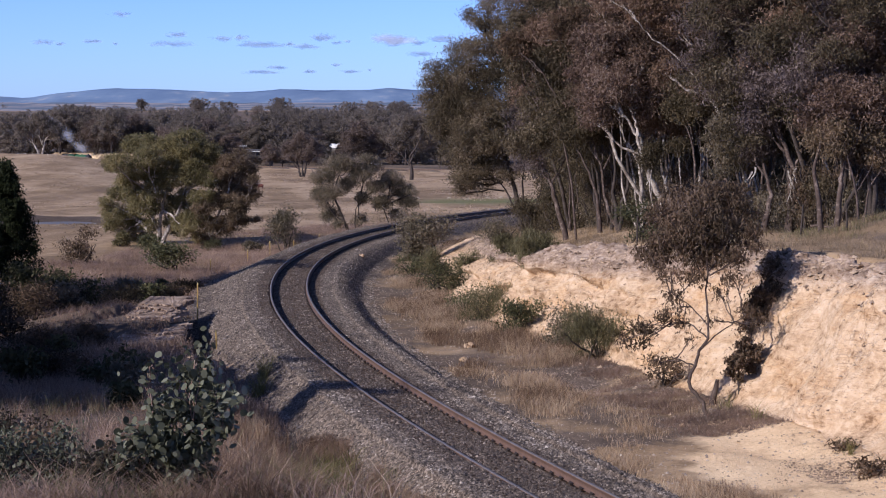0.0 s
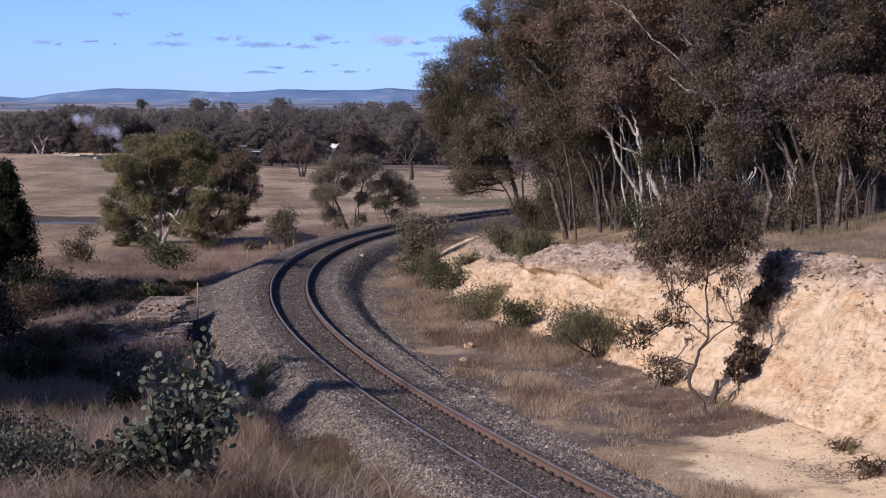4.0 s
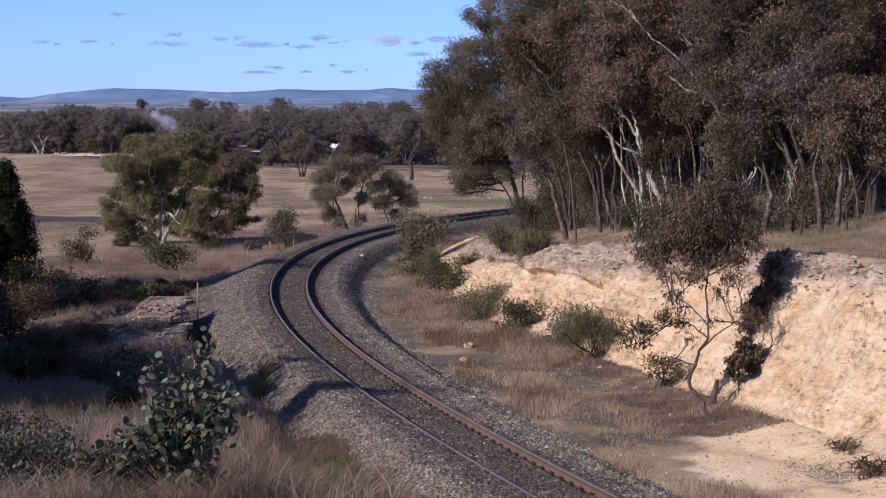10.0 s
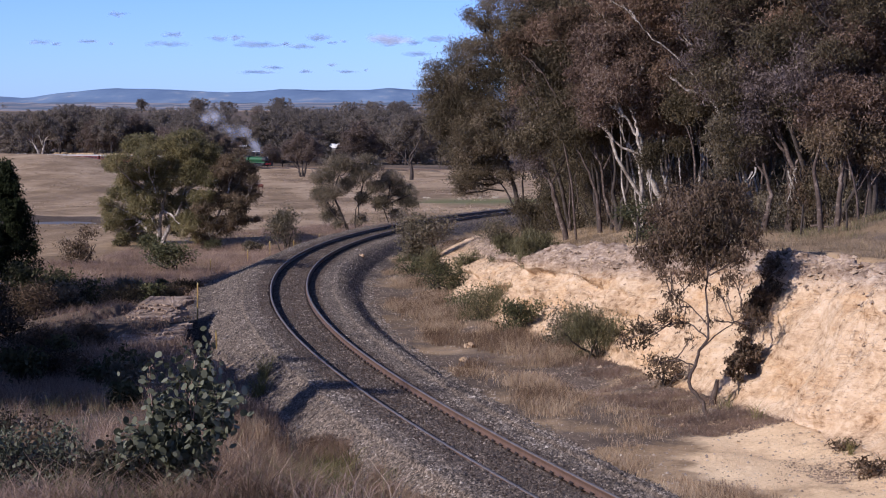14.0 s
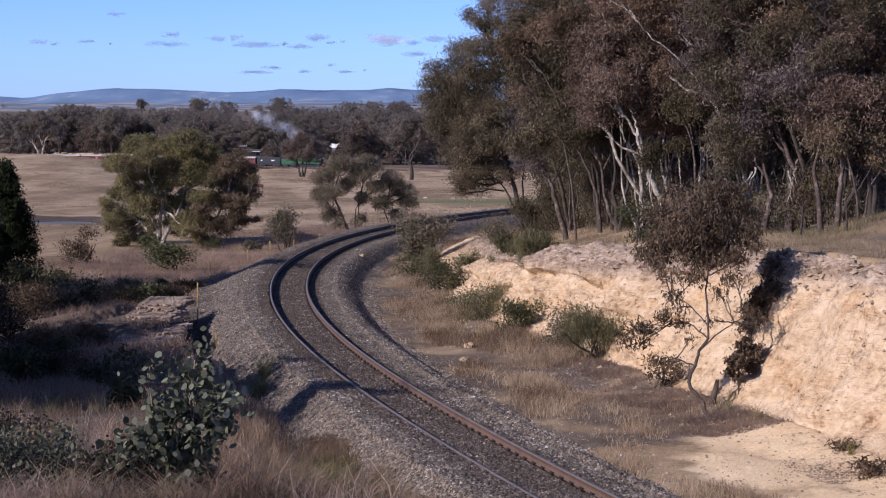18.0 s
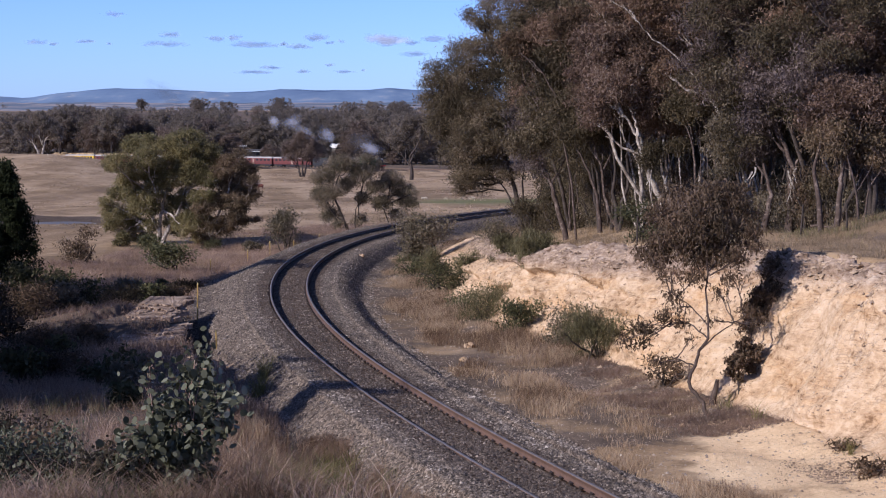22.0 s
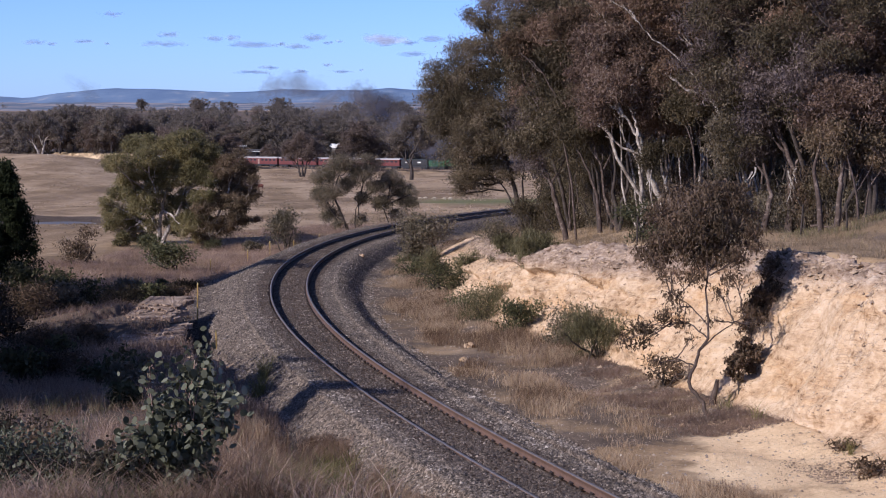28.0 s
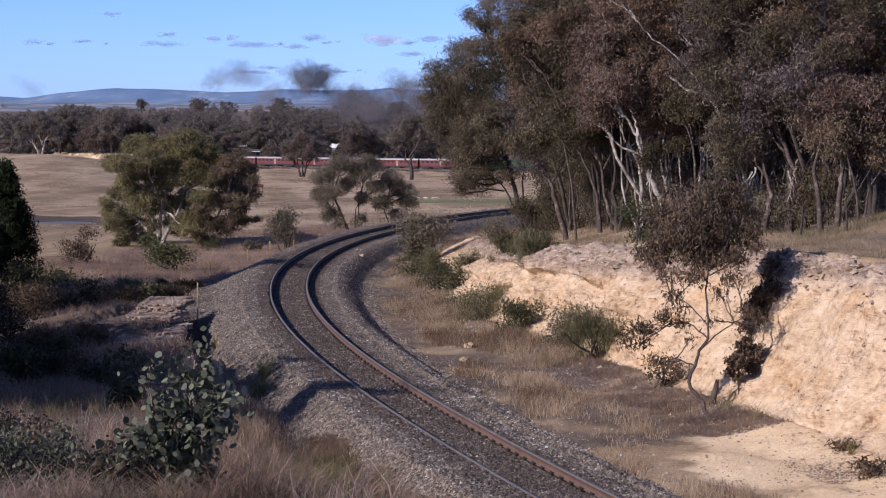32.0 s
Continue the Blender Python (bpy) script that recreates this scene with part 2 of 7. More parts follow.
def ground_material():
    m, nt, bsdf = nodes("ground_surface")
    co = nt.nodes.new("ShaderNodeTexCoord").outputs["Object"]
    at = nt.nodes.new("ShaderNodeAttribute")
    at.attribute_name = "cover"
    sep = node(nt, "ShaderNodeSeparateColor", [(0, at.outputs["Color"])])
    at2 = nt.nodes.new("ShaderNodeAttribute")
    at2.attribute_name = "cover_more"
    sep2 = node(nt, "ShaderNodeSeparateColor", [(0, at2.outputs["Color"])])
    big, mid, fine = noise_tex(nt, 0.035, 5, 0.6, co), noise_tex(nt, 0.6, 5, 0.7, co), noise_tex(nt, 9.0, 4, 0.75, co)
    grit = node(nt, "ShaderNodeTexVoronoi", [("Vector", co)], Scale=16.0)
    # dry pasture
    s = node(nt, "ShaderNodeMath", [(0, big), (1, mid)])
    s.operation = "ADD"
    s2 = node(nt, "ShaderNodeMath", [(0, s.outputs[0]), (1, fine)])
    s2.operation = "ADD"
    k = node(nt, "ShaderNodeMath", [(0, s2.outputs[0])])
    k.operation, k.inputs[1].default_value = "MULTIPLY", 0.3333
    st = node(nt, "ShaderNodeMapping", [(0, co)])
    st.inputs["Scale"].default_value = (1.3, 0.3, 1)
    streak = noise_tex(nt, 0.045, 7, 0.72, st.outputs[0])
    sk = node(nt, "ShaderNodeMath", [(0, streak), (1, k.outputs[0])])
    sk.operation = "ADD"
    sh = node(nt, "ShaderNodeMath", [(0, sk.outputs[0])])
    sh.operation, sh.inputs[1].default_value = "MULTIPLY", 0.5
    pasture = ramp(nt, sh.outputs[0], [(0.42, (0.165, 0.112, 0.064)), (0.475, (0.255, 0.178, 0.106)), (0.515, (0.345, 0.246, 0.152)), (0.57, (0.46, 0.343, 0.225))]).outputs[0]
    scrub = ramp(nt, k.outputs[0], [(0.36, (0.056, 0.042, 0.033)), (0.5, (0.118, 0.089, 0.069)), (0.62, (0.215, 0.166, 0.128))]).outputs[0]
    stone = ramp(nt, grit.outputs["Color"], [(0.1, (0.044, 0.034, 0.028)), (0.5, (0.118, 0.092, 0.076)), (0.95, (0.32, 0.262, 0.215))]).outputs[0]
    sand = ramp(nt, k.outputs[0], [(0.36, (0.32, 0.215, 0.14)), (0.48, (0.64, 0.465, 0.29)), (0.60, (0.77, 0.60, 0.40))]).outputs[0]
    green = ramp(nt, k.outputs[0], [(0.36, (0.10, 0.105, 0.04)), (0.6, (0.21, 0.20, 0.09))]).outputs[0]

    def edge(mask):
        e = node(nt, "ShaderNodeMath", [(0, mask), (1, mid)])
        e.operation = "ADD"
        r = node(nt, "ShaderNodeMapRange", [(0, e.outputs[0])])
        r.inputs[1].default_value, r.inputs[2].default_value = 0.85, 1.15
        return r.outputs[0]

    col = mix(nt, edge(sep2.outputs[0]), pasture, green)
    col = mix(nt, edge(sep.outputs[2]), col, scrub)
    col = mix(nt, edge(sep.outputs[1]), col, sand)
    col = mix(nt, edge(sep.outputs[0]), col, stone)
    greasy = mix(nt, 1.0, stone, (0.55, 0.47, 0.42), "MULTIPLY")
    col = mix(nt, sep2.outputs[1], col, greasy)
    nt.links.new(col, bsdf.inputs["Base Color"])
    bsdf.inputs["Roughness"].default_value = 0.95
    bsdf.inputs["Specular IOR Level"].default_value = 0.15
    add_bump(nt, bsdf, fine, 0.6, 0.06)
    return m


def rock_material():
    m, nt, bsdf = nodes("weathered_sandstone")
    co = nt.nodes.new("ShaderNodeTexCoord").outputs["Object"]
    st = node(nt, "ShaderNodeMapping", [(0, co)])
    st.inputs["Scale"].default_value = (1, 1, 4.0)
    st.inputs["Rotation"].default_value = (0, 0.22, 0)
    a, b, c = noise_tex(nt, 0.7, 6, 0.65, st.outputs[0]), noise_tex(nt, 5.0, 5, 0.7, co), noise_tex(nt, 0.16, 4, 0.6, co)
    s = node(nt, "ShaderNodeMath", [(0, a), (1, b)])
    s.operation = "ADD"
    h = node(nt, "ShaderNodeMath", [(0, s.outputs[0])])
    h.operation, h.inputs[1].default_value = "MULTIPLY", 0.5
    base = ramp(nt, h.outputs[0], [(0.37, (0.21, 0.13, 0.078)), (0.44, (0.43, 0.30, 0.19)), (0.51, (0.535, 0.39, 0.26)), (0.60, (0.62, 0.475, 0.34))]).outputs[0]
    rust = ramp(nt, h.outputs[0], [(0.37, (0.20, 0.11, 0.06)), (0.44, (0.42, 0.265, 0.15)), (0.52, (0.54, 0.37, 0.22)), (0.60, (0.61, 0.445, 0.30))]).outputs[0]
    stain = node(nt, "ShaderNodeMapRange", [(0, noise_tex(nt, 0.30, 4, 0.6, st.outputs[0]))])
    stain.inputs[1].default_value, stain.inputs[2].default_value = 0.49, 0.64
    base = mix(nt, stain.outputs[0], base, rust)
    grey = ramp(nt, h.outputs[0], [(0.37, (0.105, 0.070, 0.052)), (0.46, (0.25, 0.182, 0.137)), (0.56, (0.40, 0.31, 0.245)), (0.64, (0.52, 0.42, 0.34))]).outputs[0]
    at = nt.nodes.new("ShaderNodeAttribute")
    at.attribute_name = "cover"
    sep = node(nt, "ShaderNodeSeparateColor", [(0, at.outputs["Color"])])
    e = node(nt, "ShaderNodeMath", [(0, sep.outputs[0]), (1, c)])
    e.operation = "ADD"
    r = node(nt, "ShaderNodeMapRange", [(0, e.outputs[0])])
    r.inputs[1].default_value, r.inputs[2].default_value = 0.8, 1.25
    body = mix(nt, r.outputs[0], base, grey)
    # dark crack lines, their shade put into the colour, broken here and there
    warp = node(nt, "ShaderNodeTexNoise", [("Vector", co)], Scale=2.2, Detail=4.0)
    wv = node(nt, "ShaderNodeVectorMath", [(0, st.outputs[0]), (1, warp.outputs["Color"])])
    cells = node(nt, "ShaderNodeTexVoronoi", [("Vector", wv.outputs[0])], Scale=1.7)
    cells.feature = "DISTANCE_TO_EDGE"
    line = node(nt, "ShaderNodeMapRange", [(0, cells.outputs["Distance"])])
    line.inputs[2].default_value, line.inputs[3].default_value, line.inputs[4].default_value = 0.07, 0.5, 0.0
    gap = node(nt, "ShaderNodeMapRange", [(0, noise_tex(nt, 0.9, 4, 0.65, st.outputs[0]))])
    gap.inputs[1].default_value, gap.inputs[2].default_value = 0.50, 0.62
    seamed = node(nt, "ShaderNodeMath", [(0, line.outputs[0]), (1, gap.outputs[0])])
    seamed.operation = "MULTIPLY"
    nt.links.new(mix(nt, seamed.outputs[0], body, (0.085, 0.052, 0.035)), bsdf.inputs["Base Color"])
    bsdf.inputs["Roughness"].default_value = 0.95
    bsdf.inputs["Specular IOR Level"].default_value = 0.1
    pit = noise_tex(nt, 6.0, 5, 0.62, st.outputs[0])
    crack = node(nt, "ShaderNodeTexVoronoi", [("Vector", st.outputs[0])], Scale=2.6)
    crack.feature = "DISTANCE_TO_EDGE"
    seam = node(nt, "ShaderNodeMapRange", [(0, crack.outputs["Distance"])])
    seam.inputs[2].default_value, seam.inputs[3].default_value = 0.06, -0.10
    seam.inputs[4].default_value = 0.0
    hh = node(nt, "ShaderNodeMath", [(0, pit), (1, seam.outputs[0])])
    add_bump(nt, bsdf, hh.outputs[0], 0.85, 0.07)
    return m


# ---- shared mesh tools ----
def mesh(name, verts, faces, mat, smooth=False):
    """A mesh from arrays; all faces have the same number of corners."""
    verts, faces = np.asarray(verts, np.float32), np.asarray(faces, np.int32)
    me = bpy.data.meshes.new(name)
    n, k = faces.shape
    me.vertices.add(len(verts))
    me.vertices.foreach_set("co", verts.ravel())
    me.loops.add(n * k)
    me.loops.foreach_set("vertex_index", faces.ravel())
    me.polygons.add(n)
    me.polygons.foreach_set("loop_start", np.arange(0, n * k, k, dtype=np.int32))
    if smooth:
        me.polygons.foreach_set("use_smooth", np.ones(n, bool))
    me.update(calc_edges=True)
    me.validate()
    me.materials.append(mat)
    return me


def part(name, data, material, parent, label=""):
    """Links a bmesh or a mesh as one mesh object under a thing or a part."""
    if isinstance(data, bmesh.types.BMesh):
        me = bpy.data.meshes.new(name)
        data.to_mesh(me)
        data.free()
        me.materials.append(material)
        data = me
    ob = new(name, data)
    ob.parent = parent
    if label:
        tagged(ob, label)
    return ob


def box(bm, x0, x1, y0, y1, z0, z1, bevel=0.0):
    r = bmesh.ops.create_cube(bm, size=1, matrix=Matrix.Translation(((x0 + x1) / 2, (y0 + y1) / 2, (z0 + z1) / 2)) @ Matrix.Diagonal((x1 - x0, y1 - y0, z1 - z0, 1)))
    if bevel:
        es = {e for v in r["verts"] for e in v.link_edges}
        bmesh.ops.bevel(bm, geom=list(es), offset=bevel, segments=2, affect="EDGES")
    return bm


def rod(bm, a, b, r0, r1=None, sides=12):
    a, b = Vector(a), Vector(b)
    m = Matrix.Translation((a + b) / 2) @ (b - a).to_track_quat("Z", "Y").to_matrix().to_4x4()
    bmesh.ops.create_cone(bm, cap_ends=True, segments=sides, radius1=r0, radius2=r0 if r1 is None else r1, depth=(b - a).length, matrix=m)
    return bm


def value_noise(x, y, seed=0):
    xi, yi = np.floor(x).astype(np.int64), np.floor(y).astype(np.int64)
    fx, fy = x - xi, y - yi
    fx, fy = fx * fx * (3 - 2 * fx), fy * fy * (3 - 2 * fy)

    def h(i, j):
        n = (i * 374761393 + j * 668265263 + seed * 974634777) & 0xFFFFFFFF
        n = ((n ^ (n >> 13)) * 1274126177) & 0xFFFFFFFF
        return ((n ^ (n >> 16)) & 0xFFFF) / 65535.0

    a, b, c, d = h(xi, yi), h(xi + 1, yi), h(xi, yi + 1), h(xi + 1, yi + 1)
    return (a * (1 - fx) + b * fx) * (1 - fy) + (c * (1 - fx) + d * fx) * fy


def fbm(x, y, octaves=4, seed=0):
    """Noise about 0, within about -0.5 to 0.5."""
    t, amp, s = 0.0, 0.5, 1.0
    for o in range(octaves):
        t = t + amp * (value_noise(x * s + 17.3 * o, y * s - 9.1 * o, seed + o) - 0.5)
        amp, s = amp * 0.5, s * 2.03
    return t


def smooth01(x):
    x = np.clip(x, 0, 1)
    return x * x * (3 - 2 * x)


# ---- the line of the railway: curvature by length, with a falling grade ----
STEP = 0.5
S = np.arange(-60, 330, STEP)
_k = np.interp(S, np.linspace(0, 195.5, 6), np.array([2.756, 4.383, 4.938, 5.147, 5.158, 5.158]) / 1000)
_i0 = int(60 / STEP)
_a = np.cumsum(_k) * STEP
HEAD = -0.2521 + _a - _a[_i0]
TX = np.cumsum(np.sin(HEAD)) * STEP
TY = np.cumsum(np.cos(HEAD)) * STEP
TX, TY = TX - TX[_i0] + 1.5985, TY - TY[_i0] + 38.8655
TZ = -0.01504 * S
CANT = 0.071
GAUGE = 1.505


def track_at(s, d=0.0, up=0.0):
    """A place beside the line: d metres to its right, up above the rail tops."""
    x, y, z, h = (np.interp(s, S, v) for v in (TX, TY, TZ, HEAD))
    return x + np.cos(h) * d, y - np.sin(h) * d, z - d / GAUGE * CANT * (abs(d) < 1.9) + up


def beside(X, Y):
    """Length along and distance to the right of the line for arrays of places."""
    s, d = np.full(X.shape, 999.0), np.full(X.shape, 999.0)
    near = np.where((Y > -60) & (Y < 330) & (X > -140) & (X < 200))[0]
    for c in np.array_split(near, max(1, len(near) // 20000)):
        if not len(c):
            continue
        dx, dy = X[c, None] - TX[None, ::2], Y[c, None] - TY[None, ::2]
        i = np.argmin(dx * dx + dy * dy, 1)
        j = i * 2
        ddx, ddy = X[c] - TX[j], Y[c] - TY[j]
        al = ddx * np.sin(HEAD[j]) + ddy * np.cos(HEAD[j])
        s[c] = S[j] + al
        d[c] = ddx * np.cos(HEAD[j]) - ddy * np.sin(HEAD[j])
    return s, d


def right_toe(s):
    return np.interp(s, [-30, 0, 10, 25, 36, 62, 80, 110], [8.6, 9.2, 9.3, 8.8, 7.4, 6.8, 6.2, 5.5])


def left_drop(s):
    return np.interp(s, [-30, 5, 22, 40, 80], [0.72, 0.72, 0.75, 0.85, 0.88])


def left_toe(s):
    return np.interp(s, [-30, 5, 18, 24, 35, 59, 75, 120], [2.8, 2.9, 3.0, 3.2, 3.8, 4.5, 4.0, 3.2])


VALLEY_Y = [165, 230, 350, 500, 650, 740, 900, 1300, 2500, 4600]
VALLEY_Z = [-3.3, -6.0, -9.6, -13.4, -16.6, -18.2, -19.2, -17.5, -7.5, -3.0]
FAR_A, FAR_B = (-149.0, 860.0, -18.9), (3.2, 735.0, -17.3)      # two places on the far line, by its rail tops


def far_line(x):
    t = (x - FAR_A[0]) / (FAR_B[0] - FAR_A[0])
    return tuple(a + t * (b - a) for a, b in zip(FAR_A, FAR_B))


def natural(X, Y, d):
    """The land before the railway was cut into it."""
    right = np.interp(Y, [-200, 0, 40, 57, 75, 85, 100, 125] + VALLEY_Y, [4.0, 3.7, 3.2, 3.0, 2.48, 1.72, 0.82, -0.65] + VALLEY_Z)
    left = np.interp(Y, [-200, 0, 10, 18, 25, 40, 55, 75, 100, 135] + VALLEY_Y, [5.6, 5.4, 4.7, 3.35, 2.1, 0.65, -0.45, -1.35, -2.15, -2.9] + VALLEY_Z)
    # the brow of the cutting dips before the forest floor
    right = right - np.interp(Y, [56, 64, 75, 90, 108, 125], [0, 0.45, 0.68, 1.1, 0.95, 0]) * np.exp(-((d - 9.8) / 3.0) ** 2)
    w = smooth01(d / 6 + 0.5)
    z = left * (1 - w) + right * w
    # a low rise in the pasture, hiding the foot of the far line
    b = X / np.maximum(Y, 1)
    z = z + 7.2 * np.exp(-((Y - 600) / 150) ** 2) * smooth01((-0.10 - b) / 0.095)
    z = z + fbm(X / 14, Y / 14, 3, 3) * np.clip(np.abs(Y) / 60, 0.4, 1.2) * 0.9
    return z + fbm(X / 2.3, Y / 2.3, 3, 8) * 0.22 * np.clip(1.4 - Y / 300, 0.2, 1)


def bank_height(v):
    """The cut face: rise by the share v of its run."""
    return smooth01(v * 0.93 + 0.05) * 0.78 + 0.22 * v


BANK_RUN = 2.9


def land(X, Y, full=False):
    X, Y = np.atleast_1d(np.asarray(X, float)), np.atleast_1d(np.asarray(Y, float))
    s, d = beside(X, Y)
    z = natural(X, Y, d)
    zr = np.interp(s, S, TZ)
    fade = smooth01((s + 58) / 20) * smooth01((325 - s) / 20)
    rough = fbm(X / 1.1, Y / 1.1, 3, 21) * 0.22
    # right side: cess, then the cut or the fill
    toe = right_toe(s)
    cess = zr - 0.95 + rough + 0.25 * smooth01((d - toe + 2) / 2)
    v = np.clip((d - toe) / BANK_RUN, 0, 1)
    cut = cess + (z - cess) * bank_height(v) - 1.1 * smooth01((d - toe) / 0.4) * smooth01((toe + BANK_RUN + 0.9 - d) / 0.8) * smooth01((78 - s) / 6)
    fill = np.maximum(z, cess - np.maximum(d - toe, 0) * 0.5)
    right = np.where(z > cess, cut, fill)
    # left side: flatter
    ltoe = left_toe(s)
    lc = zr - left_drop(s) + rough
    lcut = np.minimum(z, lc + np.maximum(-d - ltoe, 0) * 0.42 + np.maximum(-d - ltoe - 3.0, 0) * 0.6)
    lfill = np.maximum(z, lc - np.maximum(-d - ltoe, 0) * 0.45)
    left = np.where(z > lc, lcut, lfill)
    side = np.where(d > 0, right, left)
    # ballast bed
    tilt = -d / GAUGE * CANT
    crown = zr - 0.20 + tilt * (np.abs(d) < 1.9)
    crown = crown + (0.15 + 0.04 * smooth01((45 - s) / 20)) * smooth01((-d - 0.75) / 0.10) * (np.abs(d) < 6)
    edge = np.where(d > 0, smooth01((d - 1.9) / 1.6), smooth01((-d - 1.75) / np.maximum(ltoe - 1.75, 0.5)))
    form = crown * (1 - edge) + (zr - np.where(d > 0, 0.9, left_drop(s))) * edge
    inside = np.where(d > 0, d < 3.6, -d < ltoe)
    h = np.where(inside, form + rough * 0.25, side)
    h = np.where(np.abs(d) < 200, h * fade + z * (1 - fade), z)
    # washed-out ledges in the left bank
    wob = fbm(Y / 1.7, X * 0, 3, 71) * 1.3
    for ex, y0, y1, up in ((-9.6, 68.5, 79, 0.45), (-6.5, 57.5, 64.5, 0.26), (-12.2, 70, 84, 0.35)):
        win = smooth01((Y - y0) / 1.5) * smooth01((y1 - Y) / 1.5)
        h = h + up * win * smooth01((ex + wob - X) / 0.25) * smooth01((X - ex + 7) / 5)
    # a trench washed out between the ledges and the ballast
    cx = np.interp(Y, [60, 66, 72, 78], [-6.9, -7.9, -8.85, -9.6]) + fbm(Y / 1.3, X * 0, 2, 73) * 0.5
    dig = smooth01((Y - 60.5) / 2.5) * smooth01((79 - Y) / 2.5) * smooth01((X - cx + 0.42) / 0.22) * smooth01((cx + 0.85 - X) / 0.75)
    h = h - 0.95 * dig
    # the far line's bed
    fx, fy, fz = far_line(X)
    off = (Y - fy) * 0.7725
    bed = np.where(np.abs(off) < 2.2, fz - 0.45, fz - 0.9)
    wf = smooth01((9 - np.abs(off)) / 5) * (np.abs(X) < 400)
    cutw = smooth01((np.abs(off) - 3.5) / 5)
    h = np.where((np.abs(off) < 9) & (np.abs(X) < 400), bed * (1 - cutw) + h * cutw, h)
    # the far cutting's back wall
    span = smooth01((X + 205) / 25) * smooth01((-112 - X) / 12)
    back = -14.9 + fbm(X / 9, Y / 9, 3, 91) * 1.0
    wall = smooth01((off - 4) / 4) * smooth01((75 - off) / 50) * span
    h = np.where(off > 0, h + (np.maximum(back, h) - h) * wall, h)
    # the farm dam
    q = ((X + 37.6) / 4.8) ** 2 + ((Y - 201) / 4.8) ** 2
    h = np.where(q < 2.2, h + (-5.2 - h) * smooth01((2.2 - q) / 1.0), h)
    h = h + 0.5 * np.exp(-((np.sqrt(q) - 1.75) / 0.3) ** 2) * smooth01((Y - 201) / 3)
    # the crest climbs beyond the cutting
    h = h + 0.75 * smooth01((X - 12.6) / 3.0) * smooth01((Y - 63.5) / 4) * smooth01((84 - Y) / 8) * (d < 200)
    return (h, s, d, z) if full else h


def on(x, y):
    return float(land(x, y)[0])


# ---- the ground: one sheet to the horizon ----
def build_ground():
    th = np.radians(np.concatenate([np.linspace(-180, -16, 42, endpoint=False), np.linspace(-16, -12.8, 24, endpoint=False),
                                    np.linspace(-12.8, 12.8, 520, endpoint=False), np.linspace(12.8, 16, 24, endpoint=False), np.linspace(16, 180, 42, endpoint=False)]))
    r = np.concatenate([np.geomspace(2, 16, 26, endpoint=False), np.geomspace(16, 130, 330, endpoint=False), np.geomspace(130, 900, 150, endpoint=False), np.geomspace(900, 4600, 60)])
    R, T = np.meshgrid(r, th, indexing="ij")
    X, Y = (R * np.sin(T)).ravel(), (R * np.cos(T)).ravel()
    h, s, d, z = land(X, Y, True)
    n, k = len(r), len(th)
    idx = np.arange(n * k).reshape(n, k)
    nxt = np.roll(idx, -1, 1)
    f = np.stack([idx[:-1].ravel(), nxt[:-1].ravel(), nxt[1:].ravel(), idx[1:].ravel()], 1)[:, ::-1]
    V = np.stack([X, Y, h], 1)
    V = np.vstack([V, [[0, 0, on(0, 2)]]])
    cap = np.stack([idx[0], nxt[0], np.full(k, n * k), np.full(k, n * k)], 1)
    me = mesh("ground", V, f, GROUND, True)
    bm = bmesh.new()
    bm.from_mesh(me)
    bm.verts.ensure_lookup_table()
    for i in range(k):
        bm.faces.new((bm.verts[i], bm.verts[n * k], bm.verts[(i + 1) % k])).normal_flip()
    bm.to_mesh(me)
    bm.free()
    # covers: stone, sand, scrub; green
    nz = fbm(X / 3, Y / 3, 3, 5)
    wide = np.where(d > 0, (3.5 - d) / 0.5, (left_toe(s) + 0.3 + nz - (-d)) / 0.5)
    stone = np.clip(wide + nz, 0, 1) * (np.abs(s) < 400)
    sand = np.clip((d - 5.2 + nz * 5) / 1.5, 0, 1) * np.clip((14 - d) / 2, 0, 1) * np.clip((11 - s) / 4, 0, 1) * (s > -60)
    sand = np.maximum(sand, 1.3 * np.clip(1 - ((X + 10.4 + nz) / 1.9) ** 2 - ((Y - 75.5) / 6.5) ** 2, 0, 1))
    sand = np.maximum(sand, 1.2 * np.clip(1 - ((X + 6.9) / 1.0) ** 2 - ((Y - 61) / 3.2) ** 2, 0, 1))
    sand = np.maximum(sand, np.clip((d - 7.5 + nz * 2) / 0.7, 0, 1) * np.clip((13 - d) / 1, 0, 1) * np.clip((10.8 - s + nz * 9) / 2.5, 0, 1) * (s > -20))
    fx, fy, fz = far_line(X)
    off = (Y - fy) * 0.7725
    sand = np.maximum(sand, np.clip((off < 13) * (off > 2.5) * (X < -105) * 0.58, 0, 1))
    sand = np.maximum(sand, 0.75 * (np.abs(off + 9 + 6 * nz) < 3.0) * (X > -60) * (X < 80))
    stone = np.maximum(stone, (np.abs(off) < 2.6) * (np.abs(X) < 400) * 1.0)
    scrub = np.clip((-d - left_toe(s)) / 2 + nz, 0, 1) * np.clip((118 - Y) / 20, 0, 1) * (d < 0) * (np.abs(d) < 200)
    wood = np.clip((d - 14.5) / 3 + 1.5 * nz, 0, 1) * np.clip((Y - 50) / 8, 0, 0.50) * (d < 200) * np.clip((230 - Y) / 20, 0, 1)
    scrub = np.maximum(scrub, wood)
    scrub = np.maximum(scrub, np.clip(1.1 - np.abs(d - 8.3) / 1.6 + nz, 0, 1) * np.clip((s - 9) / 3, 0, 1) * np.clip((30 - s) / 6, 0, 1) * 0.45)
